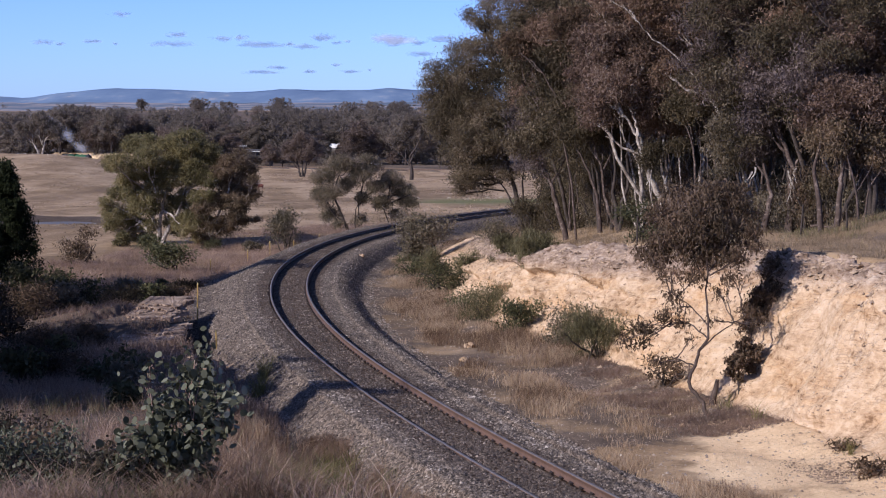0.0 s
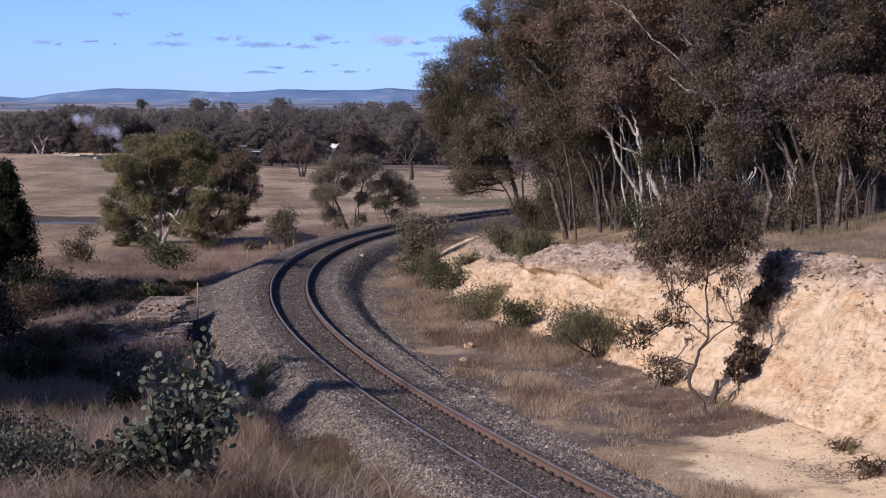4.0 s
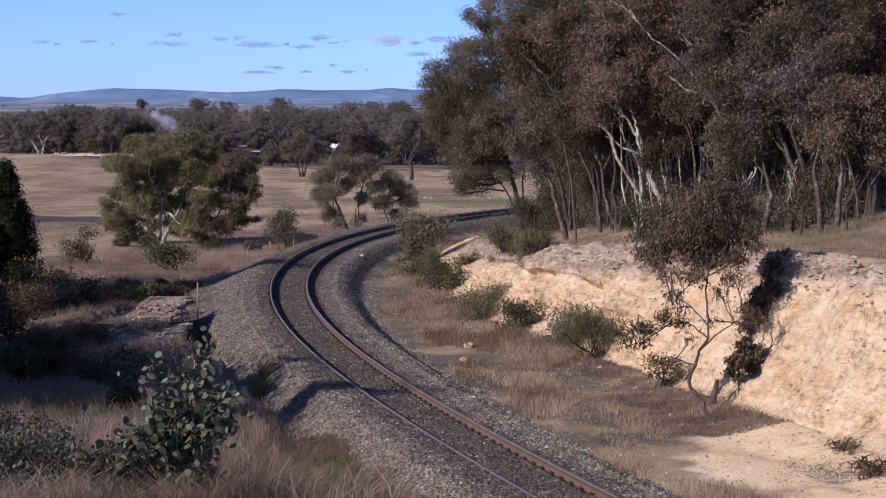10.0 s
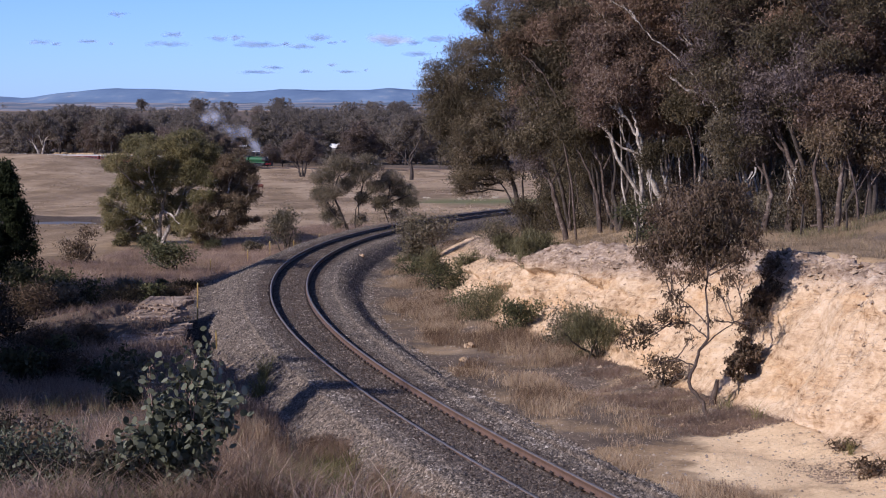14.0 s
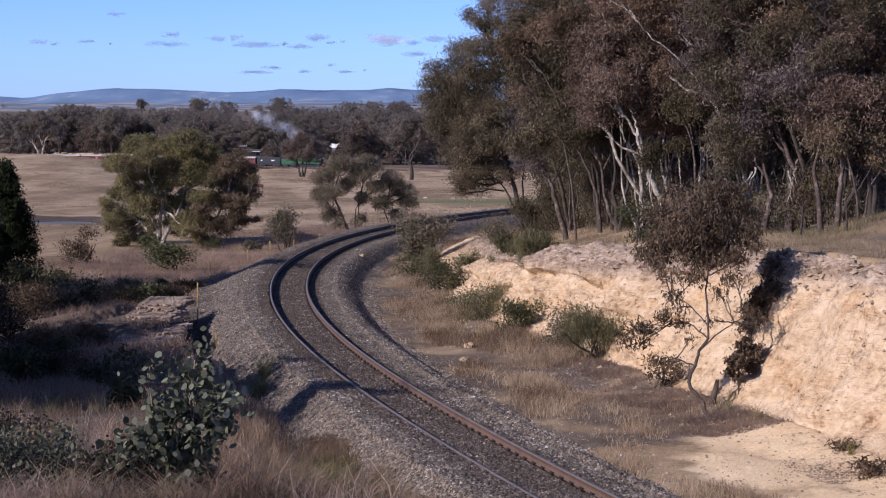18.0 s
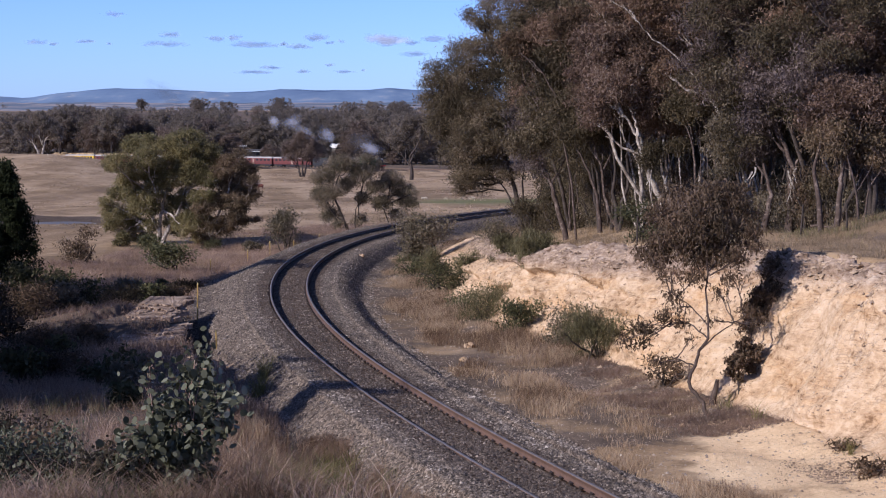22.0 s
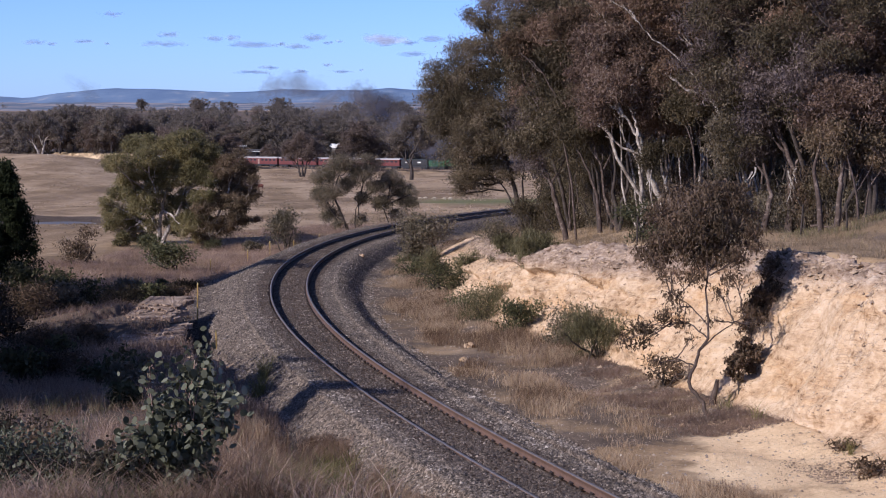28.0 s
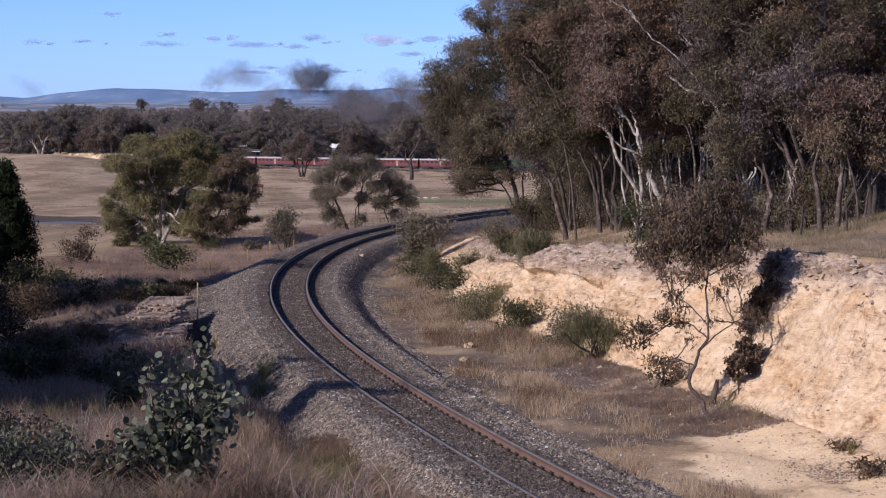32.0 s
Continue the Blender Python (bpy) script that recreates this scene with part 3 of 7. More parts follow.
    scrub = np.maximum(scrub, np.clip((d - 5.9 + nz * 3) / 0.8, 0, 1) * (d < right_toe(s) + 0.4) * np.clip((s - 10.5) / 2, 0, 1) * np.clip((18.5 - s) / 3, 0, 1) * 0.4)
    ring = ((X + 37.6) / 4.8) ** 2 + ((Y - 201) / 4.8) ** 2
    scrub = np.maximum(scrub, np.clip((3.8 - ring) / 0.6, 0, 1) * (ring > 1.0) * (Y > 200))
    sand = sand * (1 - 0.8 * scrub)
    cess = (d > 2.9) & (d < right_toe(s) + 0.3 - 2.0 * (s < 11)) & (s > 8) & (s < 130)
    scrub = np.maximum(scrub, np.where(cess, 0.62 + 1.1 * nz, 0))
    scrub = np.maximum(scrub, np.clip((Y - (fy + 12)) / 30, 0, 1) * np.clip((3100 - Y) / 500, 0, 0.7))
    green = np.clip(1 - np.abs(Y - 330) / 60, 0, 1) * np.clip((X + 15) / 15, 0, 1) * 0.75
    bed = np.clip((1.5 - np.abs(d)) / 0.3, 0, 1) * (np.abs(s) < 400)
    for name, chans in (("cover", (stone, sand, scrub)), ("cover_more", (green, bed, green * 0))):
        a = me.color_attributes.new(name, "FLOAT_COLOR", "POINT")
        c = np.ones((n * k + 1, 4), np.float32)
        c[:-1, :3] = np.stack(chans, 1)
        a.data.foreach_set("color", c.ravel())
    return tagged(new("ground", me), "rolling dry winter pasture and railway cutting floor", "ground", kind="structure")


GROUND, ROCK = ground_material(), rock_material()
build_ground()


def build_cutting_face():
    s = np.arange(-12, 82, 0.065)
    v = np.linspace(-0.12, 1.25, 112)
    SS, VV = np.meshgrid(s, v, indexing="ij")
    SS, VV = SS.ravel(), VV.ravel()
    D = right_toe(SS) + VV * BANK_RUN
    X, Y, _ = track_at(SS, D)
    zr = np.interp(SS, S, TZ)
    z = natural(X, Y, D)
    cess = zr - 0.95 + 0.25
    hgt = np.maximum(z - cess, 0)
    Z = cess + hgt * bank_height(np.clip(VV, 0, 1)) - 0.5 * np.clip(-VV, 0, 1) * 3 - np.clip(VV - 1.02, 0, 1) * 1.6
    face = smooth01(VV / 0.2) * smooth01((1.15 - VV) / 0.25)
    # gullies run down the face, ledges across it
    def ridge(x, y, seed):
        return 0.5 - np.abs(fbm(x, y, 3, seed)) * 2.2

    out = fbm(SS / 5.5, VV * 1.2, 3, 31) * 1.9 + ridge(SS / 1.5 + VV * 0.8, VV * 0.5, 32) * 0.34 - 0.1
    far = smooth01((SS - 16) / 8)
    out = out + ridge(SS / 0.55 + Z * 0.5, Z / 1.3, 36) * (0.08 + 0.16 * far) + fbm(SS / 0.3, Z / 0.14 + SS * 0.8, 3, 33) * (0.12 + 0.22 * far) + fbm(SS / 0.9, VV * 4, 2, 39) * 0.5 + fbm(SS / 0.13, Z / 0.10, 2, 34) * 0.12
    out = out + ridge(SS / 0.45 + 0.2 * Z, VV * 0.6, 38) * 0.24 * smooth01((0.62 - VV) / 0.15) * far
    # the crest is broken rubble
    out = out + (fbm(SS / 0.35, VV * 9, 3, 46) * 0.6 + fbm(SS / 0.16, VV * 16, 2, 48) * 0.45 * far) * smooth01((VV - 0.62) / 0.12)
    # hard bands stand out as ledges with hollows under them
    for v0, amount, seed, s0, s1 in ((0.60, 0.36, 41, 27, 38), (0.40, 0.16, 43, 20, 60), (0.84, 0.26, 44, 1, 9), (0.74, 0.30, 45, 15, 27), (0.68, 0.18, 47, 36, 56), (0.52, 0.18, 49, 12, 30)):
        lip = v0 + 0.10 * fbm(SS / 4, SS * 0, 3, seed)
        here = smooth01((SS - s0) / 2) * smooth01((s1 - SS) / 2) * np.clip(fbm(SS / 3.2, VV * 0, 2, seed + 7) * 4 + 0.7, 0, 1)
        out = out + amount * here * (smooth01((VV - lip) / 0.03) * smooth01((lip + 0.22 - VV) / 0.2) - 0.6 * smooth01((lip - VV) / 0.02) * smooth01((VV - lip + 0.12) / 0.1))
    # a gully comes down from the brow behind the sapling
    mid = 11.6 + 2.2 * (0.95 - VV) / 0.4
    out = out - 0.42 * np.exp(-((SS - mid) / 0.55) ** 2) * smooth01((VV - 0.5) / 0.25)
    # fractured blocks
    jag = fbm(SS / 0.8, Z / 0.8, 2, 55) * 1.5
    for bw, bh, amount, seed in ((0.62, 0.30, 0.22, 61), (0.28, 0.15, 0.19, 62)):
        i, j = np.floor(SS / bw + jag), np.floor(Z / bh + jag * 0.7)
        out = out + amount * (value_noise(i + 0.0, j + 0.0, seed) - 0.5) * np.clip(0.5 + 3 * fbm(SS / 3, VV * 2, 2, 66), 0.15, 1) * (0.6 + 0.5 * far)
    out = out + 0.5 * np.exp(-((SS - 8.5) / 3.5) ** 2) + 0.55 * np.exp(-((SS - 8.0) / 1.8) ** 2) * smooth01((0.42 - VV) / 0.4)
    out = out * face * np.clip(hgt / 2.5, 0, 1)
    hx, hy = np.interp(SS, S, np.cos(HEAD)), -np.interp(SS, S, np.sin(HEAD))
    X, Y, Z = X - hx * out, Y - hy * out, Z + out * 0.15 + 0.03
    Z = Z + np.clip(fbm(SS / 0.55, VV * 5, 3, 67) * 0.5 + fbm(SS / 0.2, VV * 12, 2, 68) * 0.4, -0.15, 0.3) * smooth01((VV - 0.7) / 0.2) * smooth01((1.2 - VV) / 0.2) * np.clip(hgt / 2.5, 0, 1)
    global FACE
    FACE = (X, Y, Z, VV, SS)
    n, k = len(s), len(v)
    idx = np.arange(n * k).reshape(n, k)
    f = np.stack([idx[:-1, :-1].ravel(), idx[1:, :-1].ravel(), idx[1:, 1:].ravel(), idx[:-1, 1:].ravel()], 1)[:, ::-1]
    me = mesh("cutting_face", np.stack([X, Y, Z], 1), f, ROCK)
    a = me.color_attributes.new("cover", "FLOAT_COLOR", "POINT")
    c = np.ones((n * k, 4), np.float32)
    c[:, 0] = np.clip((VV - 0.60) * 3.4 + np.clip((SS - 12) / 50, 0, 0.3), 0, 0.76 + 0.25 * smooth01((VV - 0.74) / 0.1))
    a.data.foreach_set("color", c.ravel())
    return tagged(new("cutting_face", me), "eroded pale orange sandstone cutting face beside the railway", "rock face", kind="structure")


build_cutting_face()


# ---- the railway track ----
def sweep(name, d0, profile, mat, s0, s1, step=1.0, parent=None, label=""):
    """A rail: a closed profile (across, up) carried along the line at d0 to its right."""
    s = np.arange(s0, s1, step)
    x, y, z = track_at(s, d0)
    h = np.interp(s, S, HEAD)
    pr = np.array(profile)
    V = np.stack([x[:, None] + np.cos(h)[:, None] * pr[None, :, 0], y[:, None] - np.sin(h)[:, None] * pr[None, :, 0], z[:, None] + 0 * h[:, None] + pr[None, :, 1]], 2).reshape(-1, 3)
    n, k = len(s), len(pr)
    idx = np.arange(n * k).reshape(n, k)
    nx = np.roll(idx, -1, 1)
    f = np.stack([idx[:-1].ravel(), nx[:-1].ravel(), nx[1:].ravel(), idx[1:].ravel()], 1)
    return part(name, mesh(name, V, f, mat), mat, parent, label)


def build_track():
    t = tagged(new("railway_track"), "single curved railway track of rusty steel rails on ballast", "railway track")
    web = [(-0.036, -0.006), (-0.036, -0.035), (-0.010, -0.05), (-0.010, -0.14), (-0.065, -0.152), (-0.065, -0.165),
           (0.065, -0.165), (0.065, -0.152), (0.010, -0.14), (0.010, -0.05), (0.036, -0.035), (0.036, -0.006)]
    top = [(-0.037, -0.008), (-0.028, 0.0), (0.028, 0.0), (0.037, -0.008), (0.030, -0.020), (-0.030, -0.020)]
    for d in (-GAUGE / 2, GAUGE / 2):
        rail = sweep("rail", d, web, RAIL_STEEL, -45, 300, 1.0, t)
        sweep("rail_head", d, top, RAIL_HEAD, -45, 300, 1.0, rail, "polished running surface")
    bm = box(bmesh.new(), -1.25, 1.25, -0.115, 0.115, -0.13, 0.0, 0.015)
    me = bpy.data.meshes.new("sleeper")
    bm.to_mesh(me)
    me.materials.append(SLEEPER)
    bm = bmesh.new()
    box(bm, -0.035, 0.035, -0.06, 0.06, 0.0, 0.03)
    rod(bm, (0.0, -0.07, 0.03), (0.0, 0.07, 0.04), 0.022, sides=6)
    cm = bpy.data.meshes.new("fastening")
    bm.to_mesh(cm)
    cm.materials.append(CLIP_STEEL)
    for i in range(290):
        s = -8 + i * 0.612
        x, y, z = track_at(s)
        h = float(np.interp(s, S, HEAD))
        m = Matrix.Translation((x, y, z - 0.218)) @ Euler((0, math.atan(CANT / GAUGE), -h)).to_matrix().to_4x4()
        o = part("sleeper", me, SLEEPER, t)
        o.matrix_basis = m
        for gx in (-GAUGE / 2 - 0.085, -GAUGE / 2 + 0.085, GAUGE / 2 - 0.085, GAUGE / 2 + 0.085):
            part("fastening", cm, CLIP_STEEL, o).location = (gx, 0, 0.045)


build_track()


def scatter_stones(name, X, Y, size, mat, label, sink=0.3, seed=11, z=None):
    """Loose stones as lumpy octahedra lying on the land."""
    rng = np.random.default_rng(seed)
    n = len(X)
    base = np.array([(1, 0, -0.3), (0, 1, -0.3), (-1, 0, -0.3), (0, -1, -0.3), (0.3, 0.22, 0.6)], float)
    tri = np.array([(0, 1, 4), (1, 2, 4), (2, 3, 4), (3, 0, 4)])
    z = land(X, Y) if z is None else z
    V = base[None] * (0.7 + 0.6 * rng.random((n, 5, 1))) * size[:, None, None] * np.array([1, 1, 0.8])
    V = V + rng.normal(size=(n, 5, 3)) * 0.2 * size[:, None, None]
    a = rng.random(n) * 6.28
    ca, sa = np.cos(a)[:, None], np.sin(a)[:, None]
    vx, vy = V[:, :, 0] * ca - V[:, :, 1] * sa, V[:, :, 0] * sa + V[:, :, 1] * ca
    V = np.stack([vx + X[:, None], vy + Y[:, None], V[:, :, 2] + (z + size * sink)[:, None]], 2).reshape(-1, 3)
    F = (tri[None] + (np.arange(n) * 5)[:, None, None]).reshape(-1, 3)
    return tagged(new(name, mesh(name, V, F, mat)), label, "ballast", kind="stuff")


def build_ballast():
    rng = np.random.default_rng(5)
    n = 160000
    s = 110 * rng.random(n) ** 1.6 - 6
    lt = left_toe(s)
    d = -lt - 0.5 + (lt + 4.2) * rng.random(n)
    keep = (np.abs(np.abs(d) - GAUGE / 2) > 0.09)
    s, d = s[keep], d[keep]
    x, y, z = track_at(s, d)
    size = 0.016 + 0.032 * rng.random(len(x)) ** 2
    out = np.abs(d) > 1.3
    scatter_stones("ballast", x[out], y[out], size[out], BALLAST, "loose grey-brown crushed rock ballast along the track")
    scatter_stones("track_bed", x[~out], y[~out], size[~out], BALLAST_DARK, "oil-darkened brown ballast between the rails", seed=12)
    n = 9000
    s = 70 * rng.random(n) ** 1.4 - 3
    d = 3.2 + (right_toe(s) - 2.6) * rng.random(n) ** 1.6
    x, y, z = track_at(s, d)
    scatter_stones("gravel", x, y, 0.012 + 0.04 * rng.random(n) ** 4, GRAVEL, "pale gravel strewn over the cess", seed=13)


build_ballast()


# ---- plants ----
class Tubes:
    """Tapered limbs gathered into one mesh."""

    def __init__(self, sides=5):
        self.v, self.f, self.k, self.n = [], [], sides, 0

    def add(self, pts, radii):
        pts = np.asarray(pts, float)
        t = np.gradient(pts, axis=0)
        t /= np.linalg.norm(t, axis=1)[:, None] + 1e-9
        ref = np.array([0.31, 0.95, 0.05])
        a = np.cross(t, ref)
        a /= np.linalg.norm(a, axis=1)[:, None] + 1e-9
        b = np.cross(t, a)
        an = np.arange(self.k) * 2 * np.pi / self.k
        ring = a[:, None] * np.cos(an)[None, :, None] + b[:, None] * np.sin(an)[None, :, None]
        V = pts[:, None] + ring * np.asarray(radii)[:, None, None]
        idx = np.arange(len(pts) * self.k).reshape(len(pts), self.k) + self.n
        nx = np.roll(idx, -1, 1)
        self.f.append(np.stack([idx[:-1].ravel(), nx[:-1].ravel(), nx[1:].ravel(), idx[1:].ravel()], 1))
        self.v.append(V.reshape(-1, 3))
        self.n += len(pts) * self.k

    def mesh(self, name, mat):
        return mesh(name, np.vstack(self.v), np.vstack(self.f), mat, True)


def wander(rng, a, b, n, amount):
    """A crooked line from a to b."""
    a, b = np.asarray(a, float), np.asarray(b, float)
    t = np.linspace(0, 1, n)[:, None]
    w = np.cumsum(rng.normal(size=(n, 3)), 0)
    w -= t * w[-1]
    return a + (b - a) * t + w * amount * np.linalg.norm(b - a) / n


def leaves(name, C, length, width, mat, rng, droop=0.8, rounded=False, simple=False):
    """Pointed (or rounded) leaves, one flat blade each, hanging more or less."""
    n = len(C)
    a = rng.normal(size=(n, 3))
    a[:, 2] -= droop * 1.6
    a /= np.linalg.norm(a, axis=1)[:, None]
    b = np.cross(a, rng.normal(size=(n, 3)))
    b /= np.linalg.norm(b, axis=1)[:, None] + 1e-9
    ln = (length * (0.6 + 0.8 * rng.random(n)))[:, None]
    wd = (width * (0.6 + 0.8 * rng.random(n)))[:, None]
    shape = [(-0.5, 0), (0, 0.5), (0.5, 0), (0, -0.5)]
    if simple:
        shape = [(-0.5, -0.5), (-0.5, 0.5), (0.6, 0)]
    if rounded:
        shape = [(-0.5, 0), (-0.28, 0.42), (0.2, 0.46), (0.5, 0.1), (0.45, -0.15), (0.15, -0.46), (-0.28, -0.42)]
    V = np.stack([C + a * ln * p + b * wd * q for p, q in shape], 1).reshape(-1, 3)
    return mesh(name, V, np.arange(len(shape) * n).reshape(n, len(shape)), mat)


def make_tree(name, label, category, seed, stems, lobes, trunk_r, bark, leaf, count, leaf_len, leaf_wid, clump=0.4, droop=0.8, twigs=4, group="", rounded=False, simple=False, sparse=1.0, lift=0.0):
    """A tree: stems (base, fork, share of lobes) that fork into limbs, each limb ends in a leafy lobe (centre, radii)."""
    rng = np.random.default_rng(seed)
    tb = Tubes(6 if twigs else 5)
    C = []
    vol = np.array([l[3] * l[3] * l[4] for l in lobes]) ** 0.75
    vol /= vol.sum()
    forks = []
    for i, stem in enumerate(stems):
        if len(stem) == 2:
            p = wander(rng, *stem, 9, 0.16)
        else:
            # a drawn stem: through its points, with small crooks
            q, k = np.array(stem, float), np.arange(len(stem))
            u = np.linspace(0, len(stem) - 1, max(9, 3 * len(stem)))
            p = np.stack([np.interp(u, k, q[:, j]) for j in range(3)], 1) + rng.normal(size=(len(u), 3)) * trunk_r * 0.22
        r = trunk_r * (1.0 if p[0][2] < 0.4 else 0.4)
        tb.add(np.vstack([p[0] - (0, 0, 0.25 if p[0][2] < 0.4 else 0.02), p]), np.concatenate([[r * 1.35], np.linspace(r * 1.12, r * 0.36, len(p))]))
        forks.append(p[np.linspace(0, len(p) - 1, 9).astype(int)])
    for l, w in zip(lobes, vol):
        c = np.array(l[:3])
        i = int(np.argmin([np.linalg.norm(p[-1] - c) for p in forks]))
        p = forks[i][int(rng.integers(5, 9))] if c[2] > forks[i][5][2] else forks[i][int(rng.integers(3, 6))]
        q = wander(rng, p, c, 7, 0.25)
        r0 = trunk_r * (0.30 + 0.25 * rng.random())
        tb.add(q, np.linspace(r0, r0 * 0.35, 7))
        nc = max(3, int(count * w / 55))
        u = rng.normal(size=(nc, 3))
        u[:, 2] += lift
        u /= np.linalg.norm(u, axis=1)[:, None]
        cl = c + u * (0.35 + 0.65 * rng.random((nc, 1)) ** 0.6) * np.array([l[3], l[3], l[4]]) * sparse
        for e in cl[rng.permutation(nc)[:twigs]]:
            g = wander(rng, q[int(rng.integers(3, 7))], e, 5, 0.25)
            tb.add(g, np.linspace(r0 * 0.4, 0.008, 5))
        k = max(6, int(count * w / nc))
        for e in cl:
            m = int(k * (0.4 + 1.2 * rng.random()))
            C.append(e + rng.normal(size=(m, 3)) * clump * np.array([1, 1, 0.75]))
    t = tagged(new(name), label, category, group)
    part("trunk", tb.mesh("trunk", bark), bark, t)
    part("crown", leaves("crown", np.vstack(C), leaf_len, leaf_wid, leaf, rng, droop, rounded, simple), leaf, t)
    return t


def random_lobes(rng, n, h0, h1, spread, r):
    out = []
    for i in range(n):
        t = (i + rng.random()) / n
        a = i * 2.4 + rng.random()
        rad = spread * (0.35 + 0.65 * rng.random()) * math.sin(math.pi * (0.22 + 0.7 * t)) ** 0.7
        k = r * (0.7 + 0.6 * rng.random())
        out.append((math.cos(a) * rad, math.sin(a) * rad, h0 + (h1 - h0) * t, k, k * 0.7))
    return out


def set_at(ob, x, y, turn=0.0, sink=0.05):
    ob.matrix_basis = pose(x, y, on(x, y) - sink, 0, 0, turn)
    return ob


F = 3647.5


def bear(p, y):
    """The place y metres out on the bearing p, on the land."""
    return (p - 784) / F * y, y


def at(p, q, y):
    """The place y metres out on the bearing p and the level q."""
    return (p - 784) / F * y, y, 7 + (180 - q) / F * y


def drawn_tree(label, seed, y, lines, lobes, trunk_r, bark, leaf, count, ln, wd, clump, droop=0.5, twigs=6, group="", lift=0.3, deep=0.55, name="gum_tree", slope=0.0, rounded=False, grow=1.0, back=0.0):
    """A tree whose stems run through bearings and levels at y metres, with lobes (bearing, level, radius in metres).
    slope: how far it leans away from the viewer by its height; back: how far its lobes stand behind its limbs."""
    rng = np.random.default_rng(seed)
    p0, q0 = lines[0][0]
    bx, by = bear(p0, y)
    bz = on(bx, by) - 0.05

    def place(p, q):
        k = (q - 180) / F
        z = (7 - k * (y - slope * bz)) / (1 + slope * k)
        d = y + slope * (z - bz)
        return (p - 784) / F * d - bx, d - by, z - bz

    stems = []
    for line in lines:
        pts = [place(*q) for q in line]
        if line is lines[0]:
            pts[0] = (0, 0, 0)
        stems.append(pts)
    lob = []
    for p, q, r in lobes:
        r = r * grow
        x, yy, z = place(p, q)
        lob.append((x, yy + rng.normal() * r * deep + back, z, r, r * 0.72))
    t = make_tree(name, label, "tree", seed, stems, lob, trunk_r, bark, leaf, count, ln, wd, clump, droop, twigs, group, rounded, not rounded, 1.0, lift)
    t.matrix_basis = pose(bx, by, bz)
    return t


# the large olive gum in the pasture, and a browner one grown into its side
Y0 = 146
drawn_tree("spreading olive-green gum tree with pale forked trunk in the pasture", 3, Y0,
           [[(284, 432), (278, 405), (262, 372), (248, 335)], [(284, 430), (281, 395), (290, 360), (300, 318)], [(286, 428), (310, 385), (330, 345), (340, 310)], [(282, 432), (255, 400), (225, 375)]],
           [(238, 262, 1.15), (216, 288, 0.95), (298, 262, 1.1), (334, 253, 1.2), (364, 266, 1.0), (384, 284, 0.9), (268, 276, 0.9), (252, 303, 1.1), (224, 316, 0.8), (206, 345, 0.95), (240, 346, 1.0),
            (280, 337, 0.95), (310, 318, 1.0), (342, 308, 1.0), (370, 314, 0.9), (196, 375, 0.7), (226, 380, 0.85), (258, 368, 0.95), (300, 364, 0.85), (196, 402, 0.5), (212, 420, 0.35), (240, 403, 0.65),
            (330, 352, 0.95), (322, 392, 0.7), (345, 380, 0.8), (250, 424, 0.6), (215, 436, 0.3), (300, 294, 0.9), (275, 310, 0.8), (312, 410, 0.5), (188, 358, 0.5), (320, 272, 0.8), (262, 250, 0.6), (225, 402, 0.75), (265, 398, 0.6), (300, 396, 0.6), (336, 402, 0.7), (356, 398, 0.7), (204, 388, 0.7), (360, 350, 0.8), (352, 425, 0.5), (235, 425, 0.5), (338, 284, 0.8), (352, 290, 0.8), (325, 292, 0.8)],
           0.17, BARK_PALE, LEAF_OLIVE, 140000, 0.125, 0.05, 0.15, 0.6, 7, grow=1.14, lift=0.15, deep=0.9)
drawn_tree("brown-leaved gum tree with slanting pale limbs, grown into its neighbour", 4, Y0 - 0.5,
           [[(372, 428), (380, 390), (400, 350), (412, 310)], [(372, 426), (396, 400), (428, 372), (440, 345)], [(372, 428), (366, 395), (380, 350)]],
           [(410, 290, 0.9), (436, 302, 0.7), (400, 326, 1.0), (430, 330, 0.85), (450, 318, 0.45), (386, 356, 0.9), (416, 360, 0.85), (441, 354, 0.5), (402, 388, 0.65), (374, 398, 0.7), (430, 394, 0.4), (448, 390, 0.35),
            (352, 418, 0.5), (455, 345, 0.3), (395, 300, 0.7), (420, 275, 0.5), (364, 370, 0.7), (392, 408, 0.6), (412, 402, 0.5), (425, 378, 0.6), (374, 422, 0.5)],
           0.10, BARK_PALE, LEAF_RUST, 48000, 0.125, 0.05, 0.15, 0.6, 7, grow=1.14, lift=0.15, deep=0.9)

# forked grey gum nearer the line
drawn_tree("airy grey-green gum tree with crooked forked limbs", 8, 164,
           [[(618, 402), (603, 378), (590, 345), (600, 310)], [(628, 402), (630, 370), (645, 335)], [(690, 400), (680, 375), (688, 345)], [(616, 400), (598, 385), (572, 352)]],
           [(574, 311, 0.85), (600, 289, 0.9), (626, 289, 0.75), (564, 343, 0.7), (590, 337, 0.85), (614, 325, 0.75), (640, 309, 0.85), (660, 296, 0.75), (690, 320, 0.95), (711, 338, 0.8), (721, 361, 0.7), (680, 359, 0.85), (700, 381, 0.6),
            (585, 381, 0.7), (600, 397, 0.45), (636, 390, 0.5), (642, 352, 0.65), (560, 320, 0.5), (665, 332, 0.7), (575, 363, 0.5), (728, 343, 0.4), (652, 282, 0.45)],
           0.11, BARK_DARK, LEAF_GREY, 54000, 0.125, 0.05, 0.19, 0.5, 6, grow=1.1, lift=0.15, deep=0.9)


